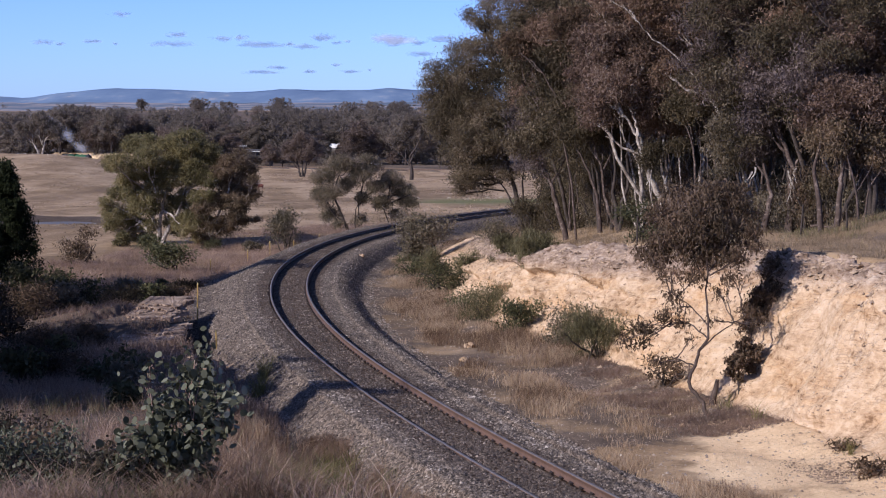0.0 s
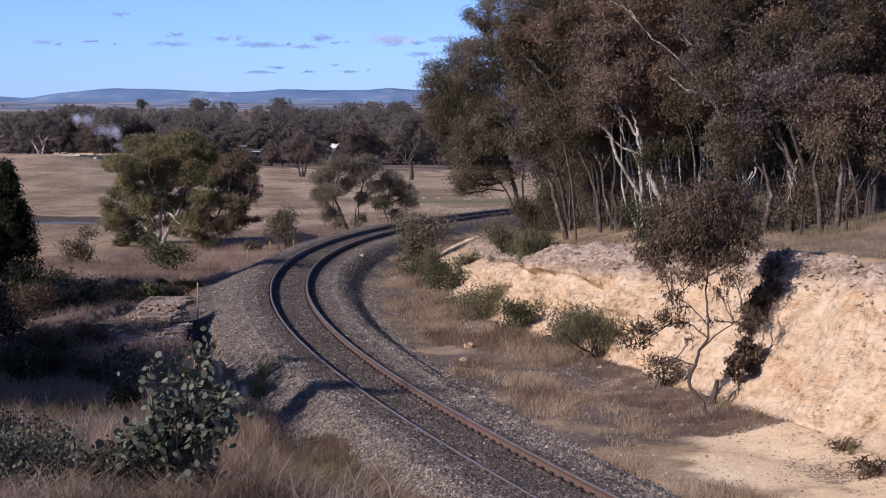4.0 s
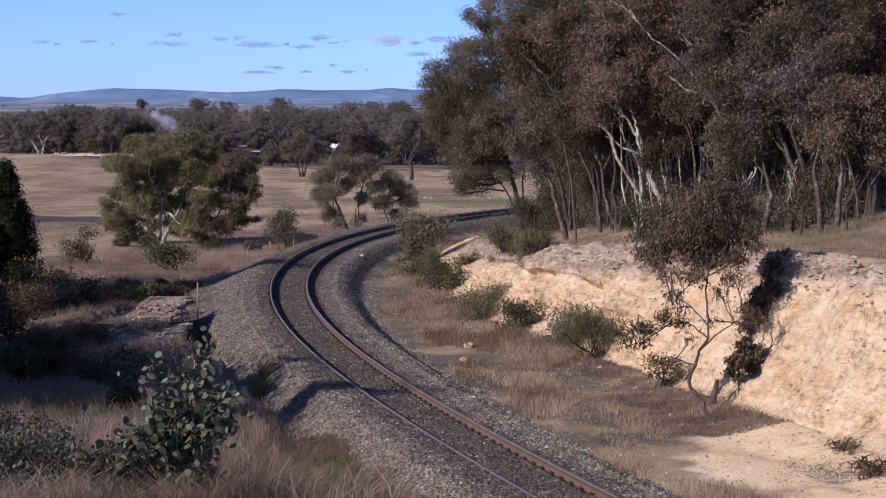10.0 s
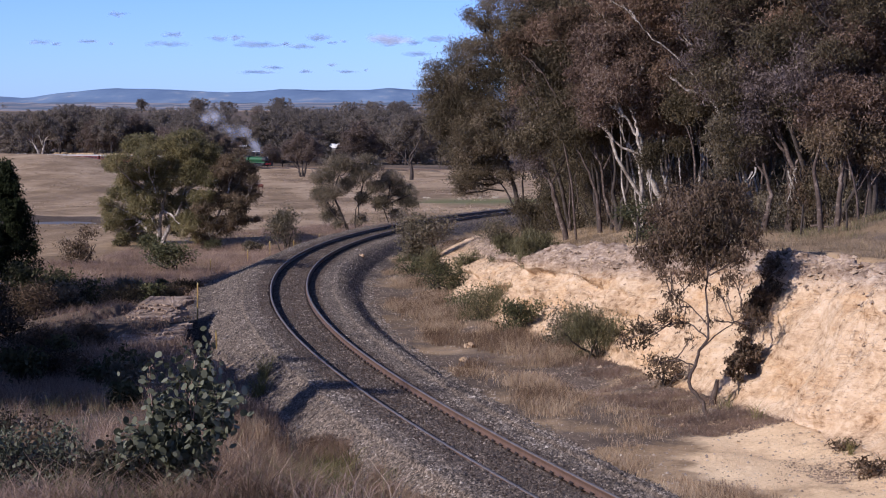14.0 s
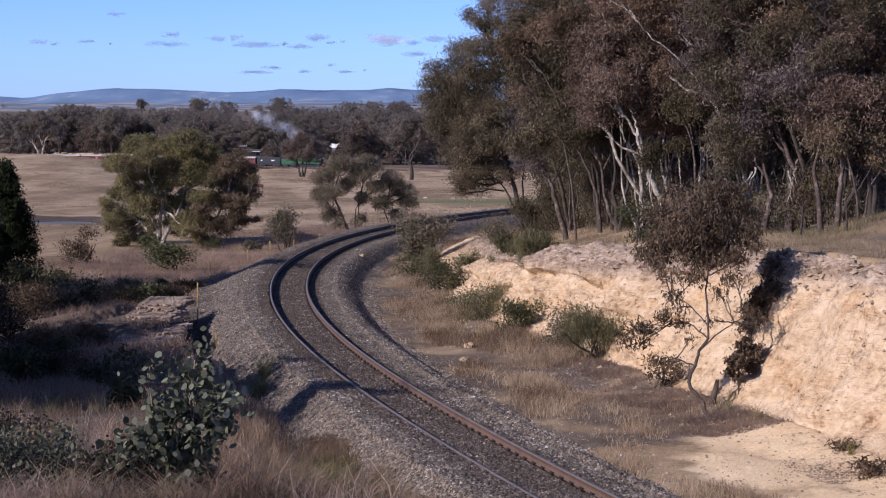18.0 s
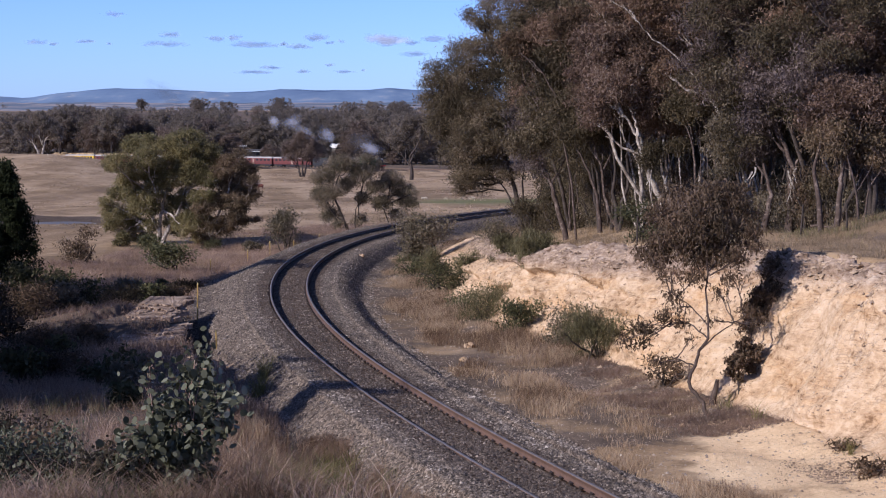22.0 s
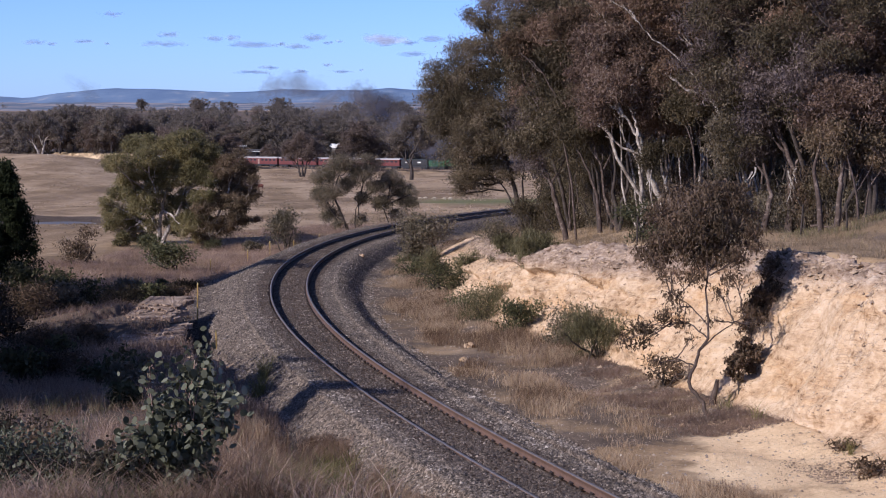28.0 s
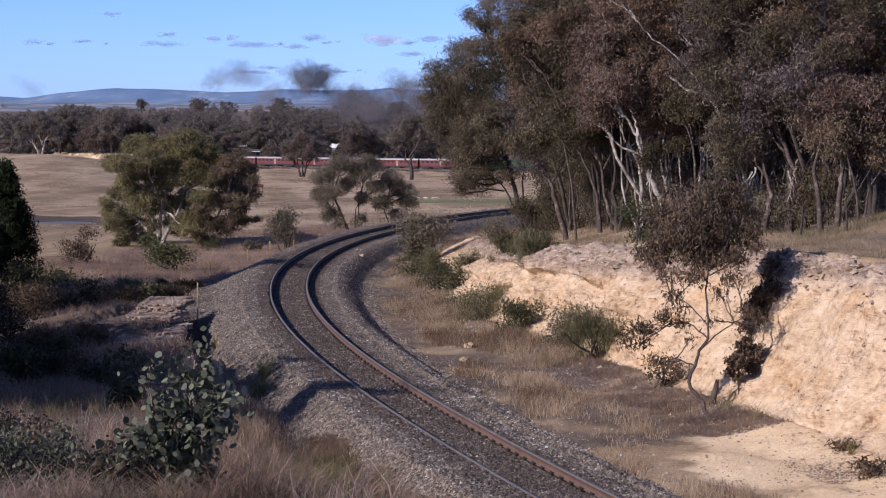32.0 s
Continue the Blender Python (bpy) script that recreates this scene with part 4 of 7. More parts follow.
def make_bush(name, label, seed, w, h, leaf, count, ln, wd, droop=0.0, stems=5, clump=0.22, lean=0.0, category="shrub", group=""):
    rng = np.random.default_rng(seed)
    lobes = []
    for i in range(9):
        a = rng.random() * 6.28
        r = w * 0.32 * rng.random() ** 0.5
        t = rng.random()
        lobes.append((math.cos(a) * r + lean * t, math.sin(a) * r, h * (0.16 + 0.6 * t), w * 0.2 * (0.8 + 0.5 * rng.random()), h * 0.17))
    st = [((rng.normal() * 0.08 * w, rng.normal() * 0.08 * w, 0), (rng.normal() * 0.2 * w, rng.normal() * 0.2 * w, h * 0.5)) for _ in range(stems)]
    return make_tree(name, label, category, seed, st, lobes, 0.02 + 0.012 * h, BARK_DARK, leaf, count, ln, wd, clump, droop, 3, group)


def bush(p, y, w, h, kind, count, seed, label, name="shrub", turn=0.0, ln=0.17, wd=0.075, droop=0.2, clump=None):
    b = make_bush(name, label, seed, w, h, kind, count, ln, wd, droop, 5, clump or 0.1 * w)
    return set_at(b, *bear(p, y), turn)


bush(502, 140, 2.7, 3.5, LEAF_GREY, 3800, 21, "dense grey-green young gum beside the pasture fence")
bush(750, 114, 3.4, 3.2, LEAF_GREY, 5200, 22, "bushy young gum on the inside of the curve", "young_tree")
bush(448, 140, 1.3, 0.9, LEAF_GREY, 900, 23, "low grey-green shrub in dry grass")
bush(300, 117, 3.1, 1.9, LEAF_SHRUB, 3000, 24, "low round shrub in dry grass")
bush(142, 121, 2.5, 2.5, LEAF_SAP, 1700, 25, "straggly dark shrub at the pasture edge")
bush(262, 141, 2.2, 1.3, LEAF_SHRUB, 2600, 27, "low leafy regrowth round the gum's trunks", ln=0.15)
bush(212, 143, 1.4, 1.1, LEAF_OLIVE, 1500, 28, "low leafy regrowth round the gum's trunks", ln=0.15)
bush(372, 142, 1.7, 1.0, LEAF_SHRUB, 1500, 29, "low leafy regrowth round the gum's trunks", ln=0.15)
for p, y, w, h, sd in ((984, 101, 3.0, 3.6, 31), (1028, 99, 2.8, 4.0, 32), (1066, 96, 2.6, 3.4, 33), (950, 112, 2.6, 2.6, 34)):
    bush(p, y, w, h, LEAF_DUSK, 9000, sd, "dark leafy young gum at the forest's edge", "young_tree", ln=0.11, wd=0.045, droop=0.5)
bush(858, 190, 3.3, 1.6, LEAF_GREY, 2200, 26, "grey-green shrub behind the track")

# ---- gum forest on the cutting's top ----
def forest_gum(seed, h, leaf, bark, lean=0.0, spread=2.6, n=13, count=40000, label="tall brown-leaved gum tree with pale slender trunk", ln=0.125, wd=0.052, low=0.40, r=1.15):
    rng = np.random.default_rng(seed)
    lob = random_lobes(rng, n, h * low, h * 0.97, spread, r)
    lob = [(x + lean * z / h, y, z, r, q) for x, y, z, r, q in lob]
    stems = [((0, 0, 0), (lean * 0.75, rng.normal() * 0.3, h * 0.72))]
    for _ in range(int(rng.random() < 0.6)):
        stems.append(((0.12 * rng.normal(), 0.1, 0.0), (lean * 0.5 + rng.normal() * 1.7, rng.normal(), h * 0.62)))
    return make_tree("gum_tree", label, "tree", seed, stems, lob, 0.04 + 0.0036 * h, bark, leaf, count, ln, wd, 0.19, 0.5, 5, "gum forest above the cutting", simple=True, sparse=1.0, lift=0.35)


def build_forest():
    rng = np.random.default_rng(77)
    kinds = [forest_gum(201, 12.5, LEAF_FOREST, BARK_PALE, -1.4), forest_gum(202, 14, LEAF_RED, BARK_DARK, 0.8), forest_gum(203, 13, LEAF_DUSK, BARK_DARK, -2.2, low=0.2, n=17),
             forest_gum(204, 15, LEAF_FOREST, BARK_DARK, 0.5, low=0.3, n=16), forest_gum(205, 11, LEAF_VIOLET, BARK_DARK, 1.2, low=0.26, n=16), forest_gum(206, 13.5, LEAF_DUSK, BARK_DARK, -0.6, low=0.2, n=18),
             forest_gum(207, 14.5, LEAF_FOREST, BARK_PALE, 1.8)]
    spots = []
    first = [(1140, 86), (1165, 88), (1085, 92), (1010, 97), (980, 104), (1045, 100), (1240, 84), (1290, 86), (1340, 77), (1400, 75), (1445, 74), (1490, 72), (1535, 71), (1580, 71),
             (1030, 118), (1620, 73), (1005, 112)]
    for p, y in first:
        spots.append(bear(p, y))
    tries = 0
    while len(spots) < 46 and tries < 6000:
        tries += 1
        y = 86 + 90 * rng.random()
        p = 1010 + 690 * rng.random() + max(0, (y - 120)) * 1.2
        x, y = bear(p, y)
        s, d = beside(np.array([x]), np.array([y]))
        if d[0] > 9 and all((x - a) ** 2 + (y - b) ** 2 > 2.3 ** 2 for a, b in spots):
            spots.append((x, y))
    for i, (x, y) in enumerate(spots):
        k = kinds[i % 7]
        m = pose(x, y, on(x, y) - 0.1, 0, 0, rng.random() * 360 if i > 14 else rng.random() * 60 - 30)
        if i < 7:
            k.matrix_basis = m
        else:
            copy_thing(k, m)


build_forest()


def build_understory():
    rng = np.random.default_rng(88)
    kinds = [forest_gum(221, 5.0, LEAF_DUSK, BARK_DARK, 0.4, 1.6, 12, 20000, "low young gum in the forest's shade", 0.10, 0.036), forest_gum(222, 6.0, LEAF_DUSK, BARK_DARK, -0.5, 1.8, 12, 20000, "low young gum in the forest's shade", 0.10, 0.036)]
    n = 0
    while n < 26:
        y = 98 + 60 * rng.random()
        p = 985 + 640 * rng.random() + max(0, (y - 125)) * 1.2
        x, y = bear(p, y)
        if beside(np.array([x]), np.array([y]))[1][0] < 8:
            continue
        m = pose(x, y, on(x, y) - 0.9, 0, 0, rng.random() * 360)
        if n < 2:
            kinds[n].matrix_basis = m
        else:
            copy_thing(kinds[n % 2], m)
        n += 1


build_understory()


def build_slender():
    rng = np.random.default_rng(123)
    kinds = []
    for i in range(6):
        h = 8.5 + 2.5 * rng.random()
        lean = rng.normal() * 1.3
        lob = [(x + lean, y, z, r * 0.8, q * 0.8) for x, y, z, r, q in random_lobes(rng, 8, h * 0.6, h, 1.5, 1.0)]
        kinds.append(make_tree("gum_tree", "slender leaning young gum with thin bare trunk", "tree", 240 + i, [((0, 0, 0), (lean * 0.8, rng.normal() * 0.3, h * 0.7))], lob, 0.042 + 0.02 * rng.random(),
                               (BARK_DARK, BARK_MID, BARK_DARK)[i % 3], LEAF_VIOLET if i % 2 else LEAF_FOREST, 10000, 0.125, 0.052, 0.2, 0.5, 3, "gum forest above the cutting", simple=True))
    for i in range(36):
        p = 985 + 590 * (i + rng.random()) / 36
        y = np.interp(p, [985, 1180, 1340, 1580], [103, 86, 76, 71]) + 7 * rng.random()
        x, y = bear(p, y)
        m = pose(x, y, on(x, y) - 0.1, rng.normal() * 3, rng.normal() * 3, rng.random() * 360)
        if i < 6:
            kinds[i].matrix_basis = m
        else:
            copy_thing(kinds[i % 6], m)


build_slender()

# fallen timber at the forest's edge
for i, (p, y, ln, r, turn) in enumerate(((1475, 71, 2.0, 0.05, -50), (1360, 76.5, 2.6, 0.06, 70))):
    tb = Tubes(7)
    lr = np.random.default_rng(350 + i)
    tb.add(wander(lr, (-ln / 2, 0, r), (ln / 2, 0.1, r * 1.4), 8, 0.12), np.linspace(r, r * 0.5, 8))
    tb.add(wander(lr, (0, 0, r), (ln * 0.3, 0.5, 0.45), 5, 0.2), np.linspace(r * 0.5, r * 0.15, 5))
    set_at(tagged(new("fallen_log", tb.mesh("fallen_log", BARK_MID)), "grey fallen branch lying in dry grass", "log", "fallen timber"), *bear(p, y), turn, 0.02)

# gums at the front of the forest, whose pale limbs show against the dark within
GROUP = "gum forest above the cutting"
for label, seed, y, lines, lobes, r, bark, leaf, count in (
        ("gum tree with a pale trunk leaning out of the forest", 34, 83,
         [[(1176, 400), (1172, 352), (1150, 318), (1137, 275), (1128, 240)], [(1128, 242), (1110, 214), (1092, 196), (1076, 186)], [(1130, 240), (1120, 205), (1118, 180)], [(1137, 275), (1100, 262), (1072, 240)]],
         [(1060, 175, 1.0), (1085, 150, 1.1), (1120, 150, 1.0), (1045, 130, 1.0), (1090, 105, 1.2), (1130, 110, 1.0), (1060, 80, 1.1), (1110, 60, 1.2), (1150, 75, 0.9), (1060, 215, 0.6), (1142, 158, 0.8), (1165, 120, 0.8), (1165, 172, 0.9), (1152, 198, 0.7), (1182, 150, 0.9), (1140, 185, 0.7)], 0.15, BARK_PALE, LEAF_RED, 52000),
        ("slim twin-stemmed gum with smooth pale bark", 35, 84, [[(1188, 400), (1184, 350), (1172, 300), (1160, 245)], [(1138, 405), (1136, 360), (1136, 315), (1128, 285), (1110, 250)]],
         [(1165, 215, 0.9), (1190, 190, 0.9), (1150, 185, 0.8), (1195, 150, 0.9), (1170, 140, 0.8), (1205, 235, 0.5)], 0.10, BARK_PALE, LEAF_FOREST, 26000),
        ("gum tree with a long bare pale limb reaching out", 38, 78,
         [[(1340, 400), (1322, 330), (1296, 240), (1275, 204), (1255, 178), (1236, 166), (1217, 160)], [(1250, 172), (1238, 146), (1200, 104), (1162, 76), (1130, 46), (1105, 15)], [(1222, 124), (1250, 121), (1268, 108), (1292, 105)],
          [(1238, 148), (1246, 128), (1252, 85)], [(1265, 110), (1264, 70)]],
         [(1095, -5, 1.0), (1150, 15, 0.9), (1190, 40, 0.9), (1230, 20, 1.1), (1290, 60, 1.0), (1315, 95, 0.9), (1255, 40, 0.8), (1330, 150, 0.8), (1180, 130, 0.5), (1310, 200, 0.7)], 0.10, BARK_PALE, LEAF_FOREST, 46000),
        ("grey-barked gum with shreds of white bark", 36, 74, [[(1394, 404), (1408, 350), (1406, 300), (1390, 265), (1380, 235), (1370, 195)], [(1398, 402), (1397, 350), (1400, 300)], [(1406, 300), (1425, 255), (1432, 215)], [(1355, 402), (1365, 345), (1350, 290)], [(1362, 180), (1342, 130), (1345, 100)]],
         [(1360, 170, 1.0), (1395, 150, 1.0), (1345, 120, 1.0), (1385, 95, 1.1), (1430, 190, 0.9), (1445, 140, 1.0), (1420, 80, 1.1), (1360, 60, 1.0), (1340, 215, 0.7), (1340, 275, 0.5)], 0.12, BARK_MID, LEAF_VIOLET, 50000),
        ("red-brown barked gum at the forest's edge", 39, 70.5, [[(1455, 398), (1448, 340), (1440, 298), (1452, 250)], [(1482, 396), (1488, 330), (1490, 300), (1505, 250)], [(1530, 385), (1540, 330), (1560, 300)], [(1478, 130), (1492, 105), (1512, 92)]],
         [(1460, 215, 0.9), (1500, 215, 1.0), (1530, 250, 0.8), (1480, 170, 1.0), (1530, 180, 1.1), (1555, 130, 1.1), (1500, 120, 1.1), (1470, 80, 1.0), (1530, 60, 1.2), (1560, 220, 0.9), (1555, 275, 0.6)], 0.10, BARK_MID, LEAF_RED, 52000),
        ("crooked gum with pale upper limbs", 40, 93, [[(1004, 402), (985, 360), (974, 322), (962, 294)], [(975, 325), (1000, 280), (1015, 240)], [(1008, 402), (1010, 350), (1003, 310)]],
         [(935, 255, 1.1), (965, 240, 1.0), (1005, 210, 1.1), (905, 120, 1.0), (925, 70, 1.2), (975, 110, 1.2), (1010, 140, 1.2), (960, 190, 1.1), (985, 60, 1.2), (1030, 80, 1.2), (1000, 15, 1.2), (1045, 230, 0.9)], 0.13, BARK_MID, LEAF_DUSK, 60000),
        ("slim gum with long pale upper limbs", 44, 90, [[(1020, 402), (1012, 320), (992, 230), (985, 172), (970, 150), (962, 132), (944, 112), (920, 95)], [(1000, 260), (1035, 200), (1045, 140), (1028, 108), (1005, 92), (975, 70)], [(1035, 200), (1062, 150), (1085, 120)]],
         [(915, 80, 0.8), (965, 55, 0.9), (1010, 60, 0.9), (1060, 170, 0.7), (1085, 100, 0.8)], 0.05, BARK_MID, LEAF_FOREST, 18000),
        ("young grey-green gum leaning from the forest", 47, 76.5, [[(1322, 400), (1318, 340), (1305, 280), (1298, 235)], [(1318, 340), (1340, 290), (1345, 255)]],
         [(1290, 228, 0.7), (1312, 255, 0.7), (1298, 285, 0.6), (1340, 245, 0.6), (1332, 292, 0.45), (1276, 260, 0.55), (1320, 215, 0.6), (1285, 310, 0.35), (1352, 222, 0.6), (1378, 246, 0.55), (1402, 232, 0.55), (1382, 282, 0.4), (1362, 262, 0.4)], 0.05, BARK_MID, LEAF_GREY, 24000),
        ("young grey-green gum leaning from the forest", 48, 70, [[(1520, 392), (1516, 340), (1500, 280), (1492, 245)], [(1516, 340), (1540, 300), (1550, 262)]],
         [(1490, 235, 0.6), (1512, 260, 0.6), (1545, 250, 0.6), (1530, 225, 0.6), (1560, 285, 0.45), (1480, 268, 0.4), (1455, 250, 0.4)], 0.045, BARK_MID, LEAF_RUST, 20000),
        ("bent slender gum with a pale stem", 41, 89, [[(1098, 402), (1076, 370), (1068, 340), (1066, 300), (1050, 255)], [(1062, 402), (1058, 350), (1040, 300), (1020, 262)]],
         [(1040, 220, 0.9), (1070, 235, 0.8), (1020, 190, 1.0), (1050, 160, 1.0), (1010, 240, 0.6)], 0.09, BARK_MID, LEAF_DUSK, 26000),
        ("slim gum with pale bare trunks", 42, 81, [[(1232, 335), (1230, 290), (1224, 250), (1212, 222)], [(1254, 340), (1252, 280), (1255, 215)], [(1240, 345), (1240, 280), (1238, 220)], [(1282, 345), (1284, 300)]],
         [(1212, 195, 0.7), (1240, 185, 0.7), (1265, 175, 0.7), (1225, 150, 0.8)], 0.055, BARK_MID, LEAF_DUSK, 18000),
        ("thin white-barked sapling at the forest's edge", 43, 82, [[(1166, 410), (1158, 376), (1150, 335), (1152, 300)], [(1208, 380), (1205, 330), (1200, 280)]],
         [(1150, 285, 0.4), (1160, 270, 0.4), (1202, 265, 0.4)], 0.045, BARK_PALE, LEAF_DUSK, 4000)):
    gum = drawn_tree(label, seed, y, lines, lobes, r, bark, leaf, count, 0.12, 0.05, 0.18, 0.5, 6, GROUP, 0.35, 0.8, back=0.7)
    if "shreds" in label:
        rs = np.random.default_rng(45)
        for p, q, long in ((1400, 302, 1.0), (1404, 312, 0.9), (1396, 322, 0.8), (1407, 330, 0.6), (1333, 296, 0.45), (1328, 304, 0.35), (1411, 296, 0.7)):
            top = Vector(at(p, q, y - 0.25)) - gum.matrix_basis.translation
            bm = bmesh.new()
            rows = []
            for i in range(7):
                f = i / 6
                c = top + Vector((0.10 * math.sin(3 * f + p) + 0.02 * rs.normal(), 0.06 * math.cos(4 * f), -long * f))
                w = 0.028 * (1 - 0.8 * f) + 0.006
                rows.append((bm.verts.new(c + Vector((-w, 0.02, 0))), bm.verts.new(c + Vector((w, -0.02, 0)))))
            for a, b in zip(rows, rows[1:]):
                bm.faces.new((a[0], a[1], b[1], b[0]))
            bmesh.ops.solidify(bm, geom=bm.faces[:], thickness=0.008)
            part("bark_shred", bm, BARK_SHRED, gum, "white hanging shred of peeled bark")
for i, (p, y, h, dx) in enumerate(((1128, 86.5, 5.6, -0.9), (1460, 74.5, 5.2, 0.8), (1060, 93, 5.0, -0.6), (1350, 77.5, 5.0, -1.2), (1528, 72.5, 4.6, 0.5), (1098, 88, 5.2, 0.5), (1425, 76, 5.4, -0.5), (1275, 84, 5.8, 0.4), (1310, 80, 5.0, 0.6), (1500, 74, 5.4, -0.7))):
    rl = np.random.default_rng(390 + i)
    lob = [(dx + q[0], q[1] + 0.6, q[2], q[3], q[4]) for q in random_lobes(rl, 6, h * 0.85, h * 1.5, 1.5, 0.9)]
    set_at(make_tree("gum_tree", "slim gum with pale bare trunk at the forest's edge", "tree", 390 + i, [((0, 0, 0), (dx, 0.1, h)), ((0.1, 0.1, 0), (dx * 0.3 - 0.5, 0.2, h * 0.9))], lob, 0.05 + 0.02 * (i % 3), (BARK_PALE, BARK_MID, BARK_DARK)[i % 3], (LEAF_RED, LEAF_DUSK, LEAF_VIOLET)[i % 3], 9000, 0.125, 0.052, 0.18, 0.5, 4, GROUP, simple=True, lift=0.3), *bear(p, y))

# the forest's outermost gum, leaning out over the line
drawn_tree("broad leaning gum tree at the forest's edge beside the line", 33, 124,
           [[(925, 395), (912, 340), (898, 290), (880, 235)], [(930, 395), (925, 330), (930, 260), (935, 190)], [(920, 395), (895, 335), (860, 300)], [(945, 395), (960, 320), (965, 240)], [(880, 240), (850, 205), (800, 205), (788, 200)], [(935, 195), (900, 130), (860, 60)]],
           [(770, 125, 0.8), (759, 150, 0.55), (761, 178, 0.7), (778, 195, 1.0), (772, 222, 0.7), (787, 240, 0.8), (799, 165, 1.1), (808, 120, 1.0), (820, 90, 1.1), (833, 30, 0.6), (845, 45, 0.7), (862, 20, 0.7), (875, 50, 0.9),
            (850, 85, 1.1), (837, 130, 1.2), (808, 200, 1.1), (824, 235, 1.2), (808, 275, 1.2), (837, 285, 1.2), (820, 315, 0.9), (816, 338, 0.5), (845, 325, 0.9), (862, 250, 1.2), (860, 195, 1.3), (880, 145, 1.3), (890, 95, 1.3), (905, 45, 1.3),
            (875, 295, 1.0), (900, 230, 1.3), (925, 175, 1.3), (930, 110, 1.3), (950, 60, 1.4), (940, 260, 1.1), (965, 210, 1.3), (900, 310, 0.7), (985, 140, 1.3), (870, 5, 0.8), (915, 0, 1.3), (785, 150, 1.1), (800, 180, 1.2), (815, 160, 1.1), (820, 200, 1.2), (835, 260, 1.1), (780, 215, 0.8), (840, 300, 0.9), (850, 170, 1.1), (870, 220, 1.1), (845, 215, 1.0), (830, 185, 1.0), (855, 145, 1.0), (880, 260, 1.0)],
           0.16, BARK_DARK, LEAF_EDGE, 185000, 0.112, 0.046, 0.22, 0.5, 6, lift=0.3, deep=0.8)


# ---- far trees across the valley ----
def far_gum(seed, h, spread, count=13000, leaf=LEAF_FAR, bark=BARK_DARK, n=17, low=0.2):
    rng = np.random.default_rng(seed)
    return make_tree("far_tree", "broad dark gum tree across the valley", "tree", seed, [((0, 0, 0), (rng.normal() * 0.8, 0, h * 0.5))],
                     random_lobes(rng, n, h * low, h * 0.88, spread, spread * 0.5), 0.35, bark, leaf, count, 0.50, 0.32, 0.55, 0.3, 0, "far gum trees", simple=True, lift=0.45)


def build_far_trees():
    rng = np.random.default_rng(99)
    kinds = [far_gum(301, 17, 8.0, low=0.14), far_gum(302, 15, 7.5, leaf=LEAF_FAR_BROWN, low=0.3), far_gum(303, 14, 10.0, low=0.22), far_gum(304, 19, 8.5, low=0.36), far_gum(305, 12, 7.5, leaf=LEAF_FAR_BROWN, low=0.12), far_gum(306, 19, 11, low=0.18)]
    spots = [(20, 700, 0)]
    for i in range(116):
        p = 900 * (i + rng.random()) / 116 - 30
        y = 830 + 260 * rng.random() ** 1.5
        fy = far_line(bear(p, y)[0])[1]
        if abs(p - 458) < 48 or abs(p - 582) < 36:
            y = max(y, 872 + 25 * rng.random())
        spots.append((p, max(y, fy + 14 + 10 * rng.random()), int(rng.integers(0, 6))))
    for i in range(34):
        spots.append((480 + 300 * (i + rng.random()) / 34, 980 + 170 * rng.random(), int(rng.integers(0, 6))))
    for i in range(30):
        spots.append((rng.random() * 1000 - 60, 1200 + 1500 * rng.random() ** 1.2, int(rng.integers(0, 6))))
    used = set()
    for p, y, k in spots:
        x, y = bear(p, y)
        f = 0.86 + 0.25 * rng.random()
        m = pose(x, y, on(x, y) - 0.2, 0, 0, rng.random() * 360) @ Matrix.Diagonal((f, f, f, 1))
        if k in used:
            copy_thing(kinds[k], m)
        else:
            kinds[k].matrix_basis = m
            used.add(k)
    # low trees round the farm buildings
    for i, (p, y, f) in enumerate(((436, 815, 0.42), (478, 812, 0.5), (456, 818, 0.26), (572, 838, 0.5), (598, 836, 0.44), (560, 834, 0.5), (588, 836, 0.34), (612, 838, 0.5), (500, 815, 0.5), (640, 850, 0.4), (695, 838, 0.4))):
        x, y = bear(p, y)
        copy_thing(kinds[i % 6], pose(x, y, on(x, y) - 0.2, 0, 0, 77 * i) @ Matrix.Diagonal((f, f, f, 1)))


build_far_trees()

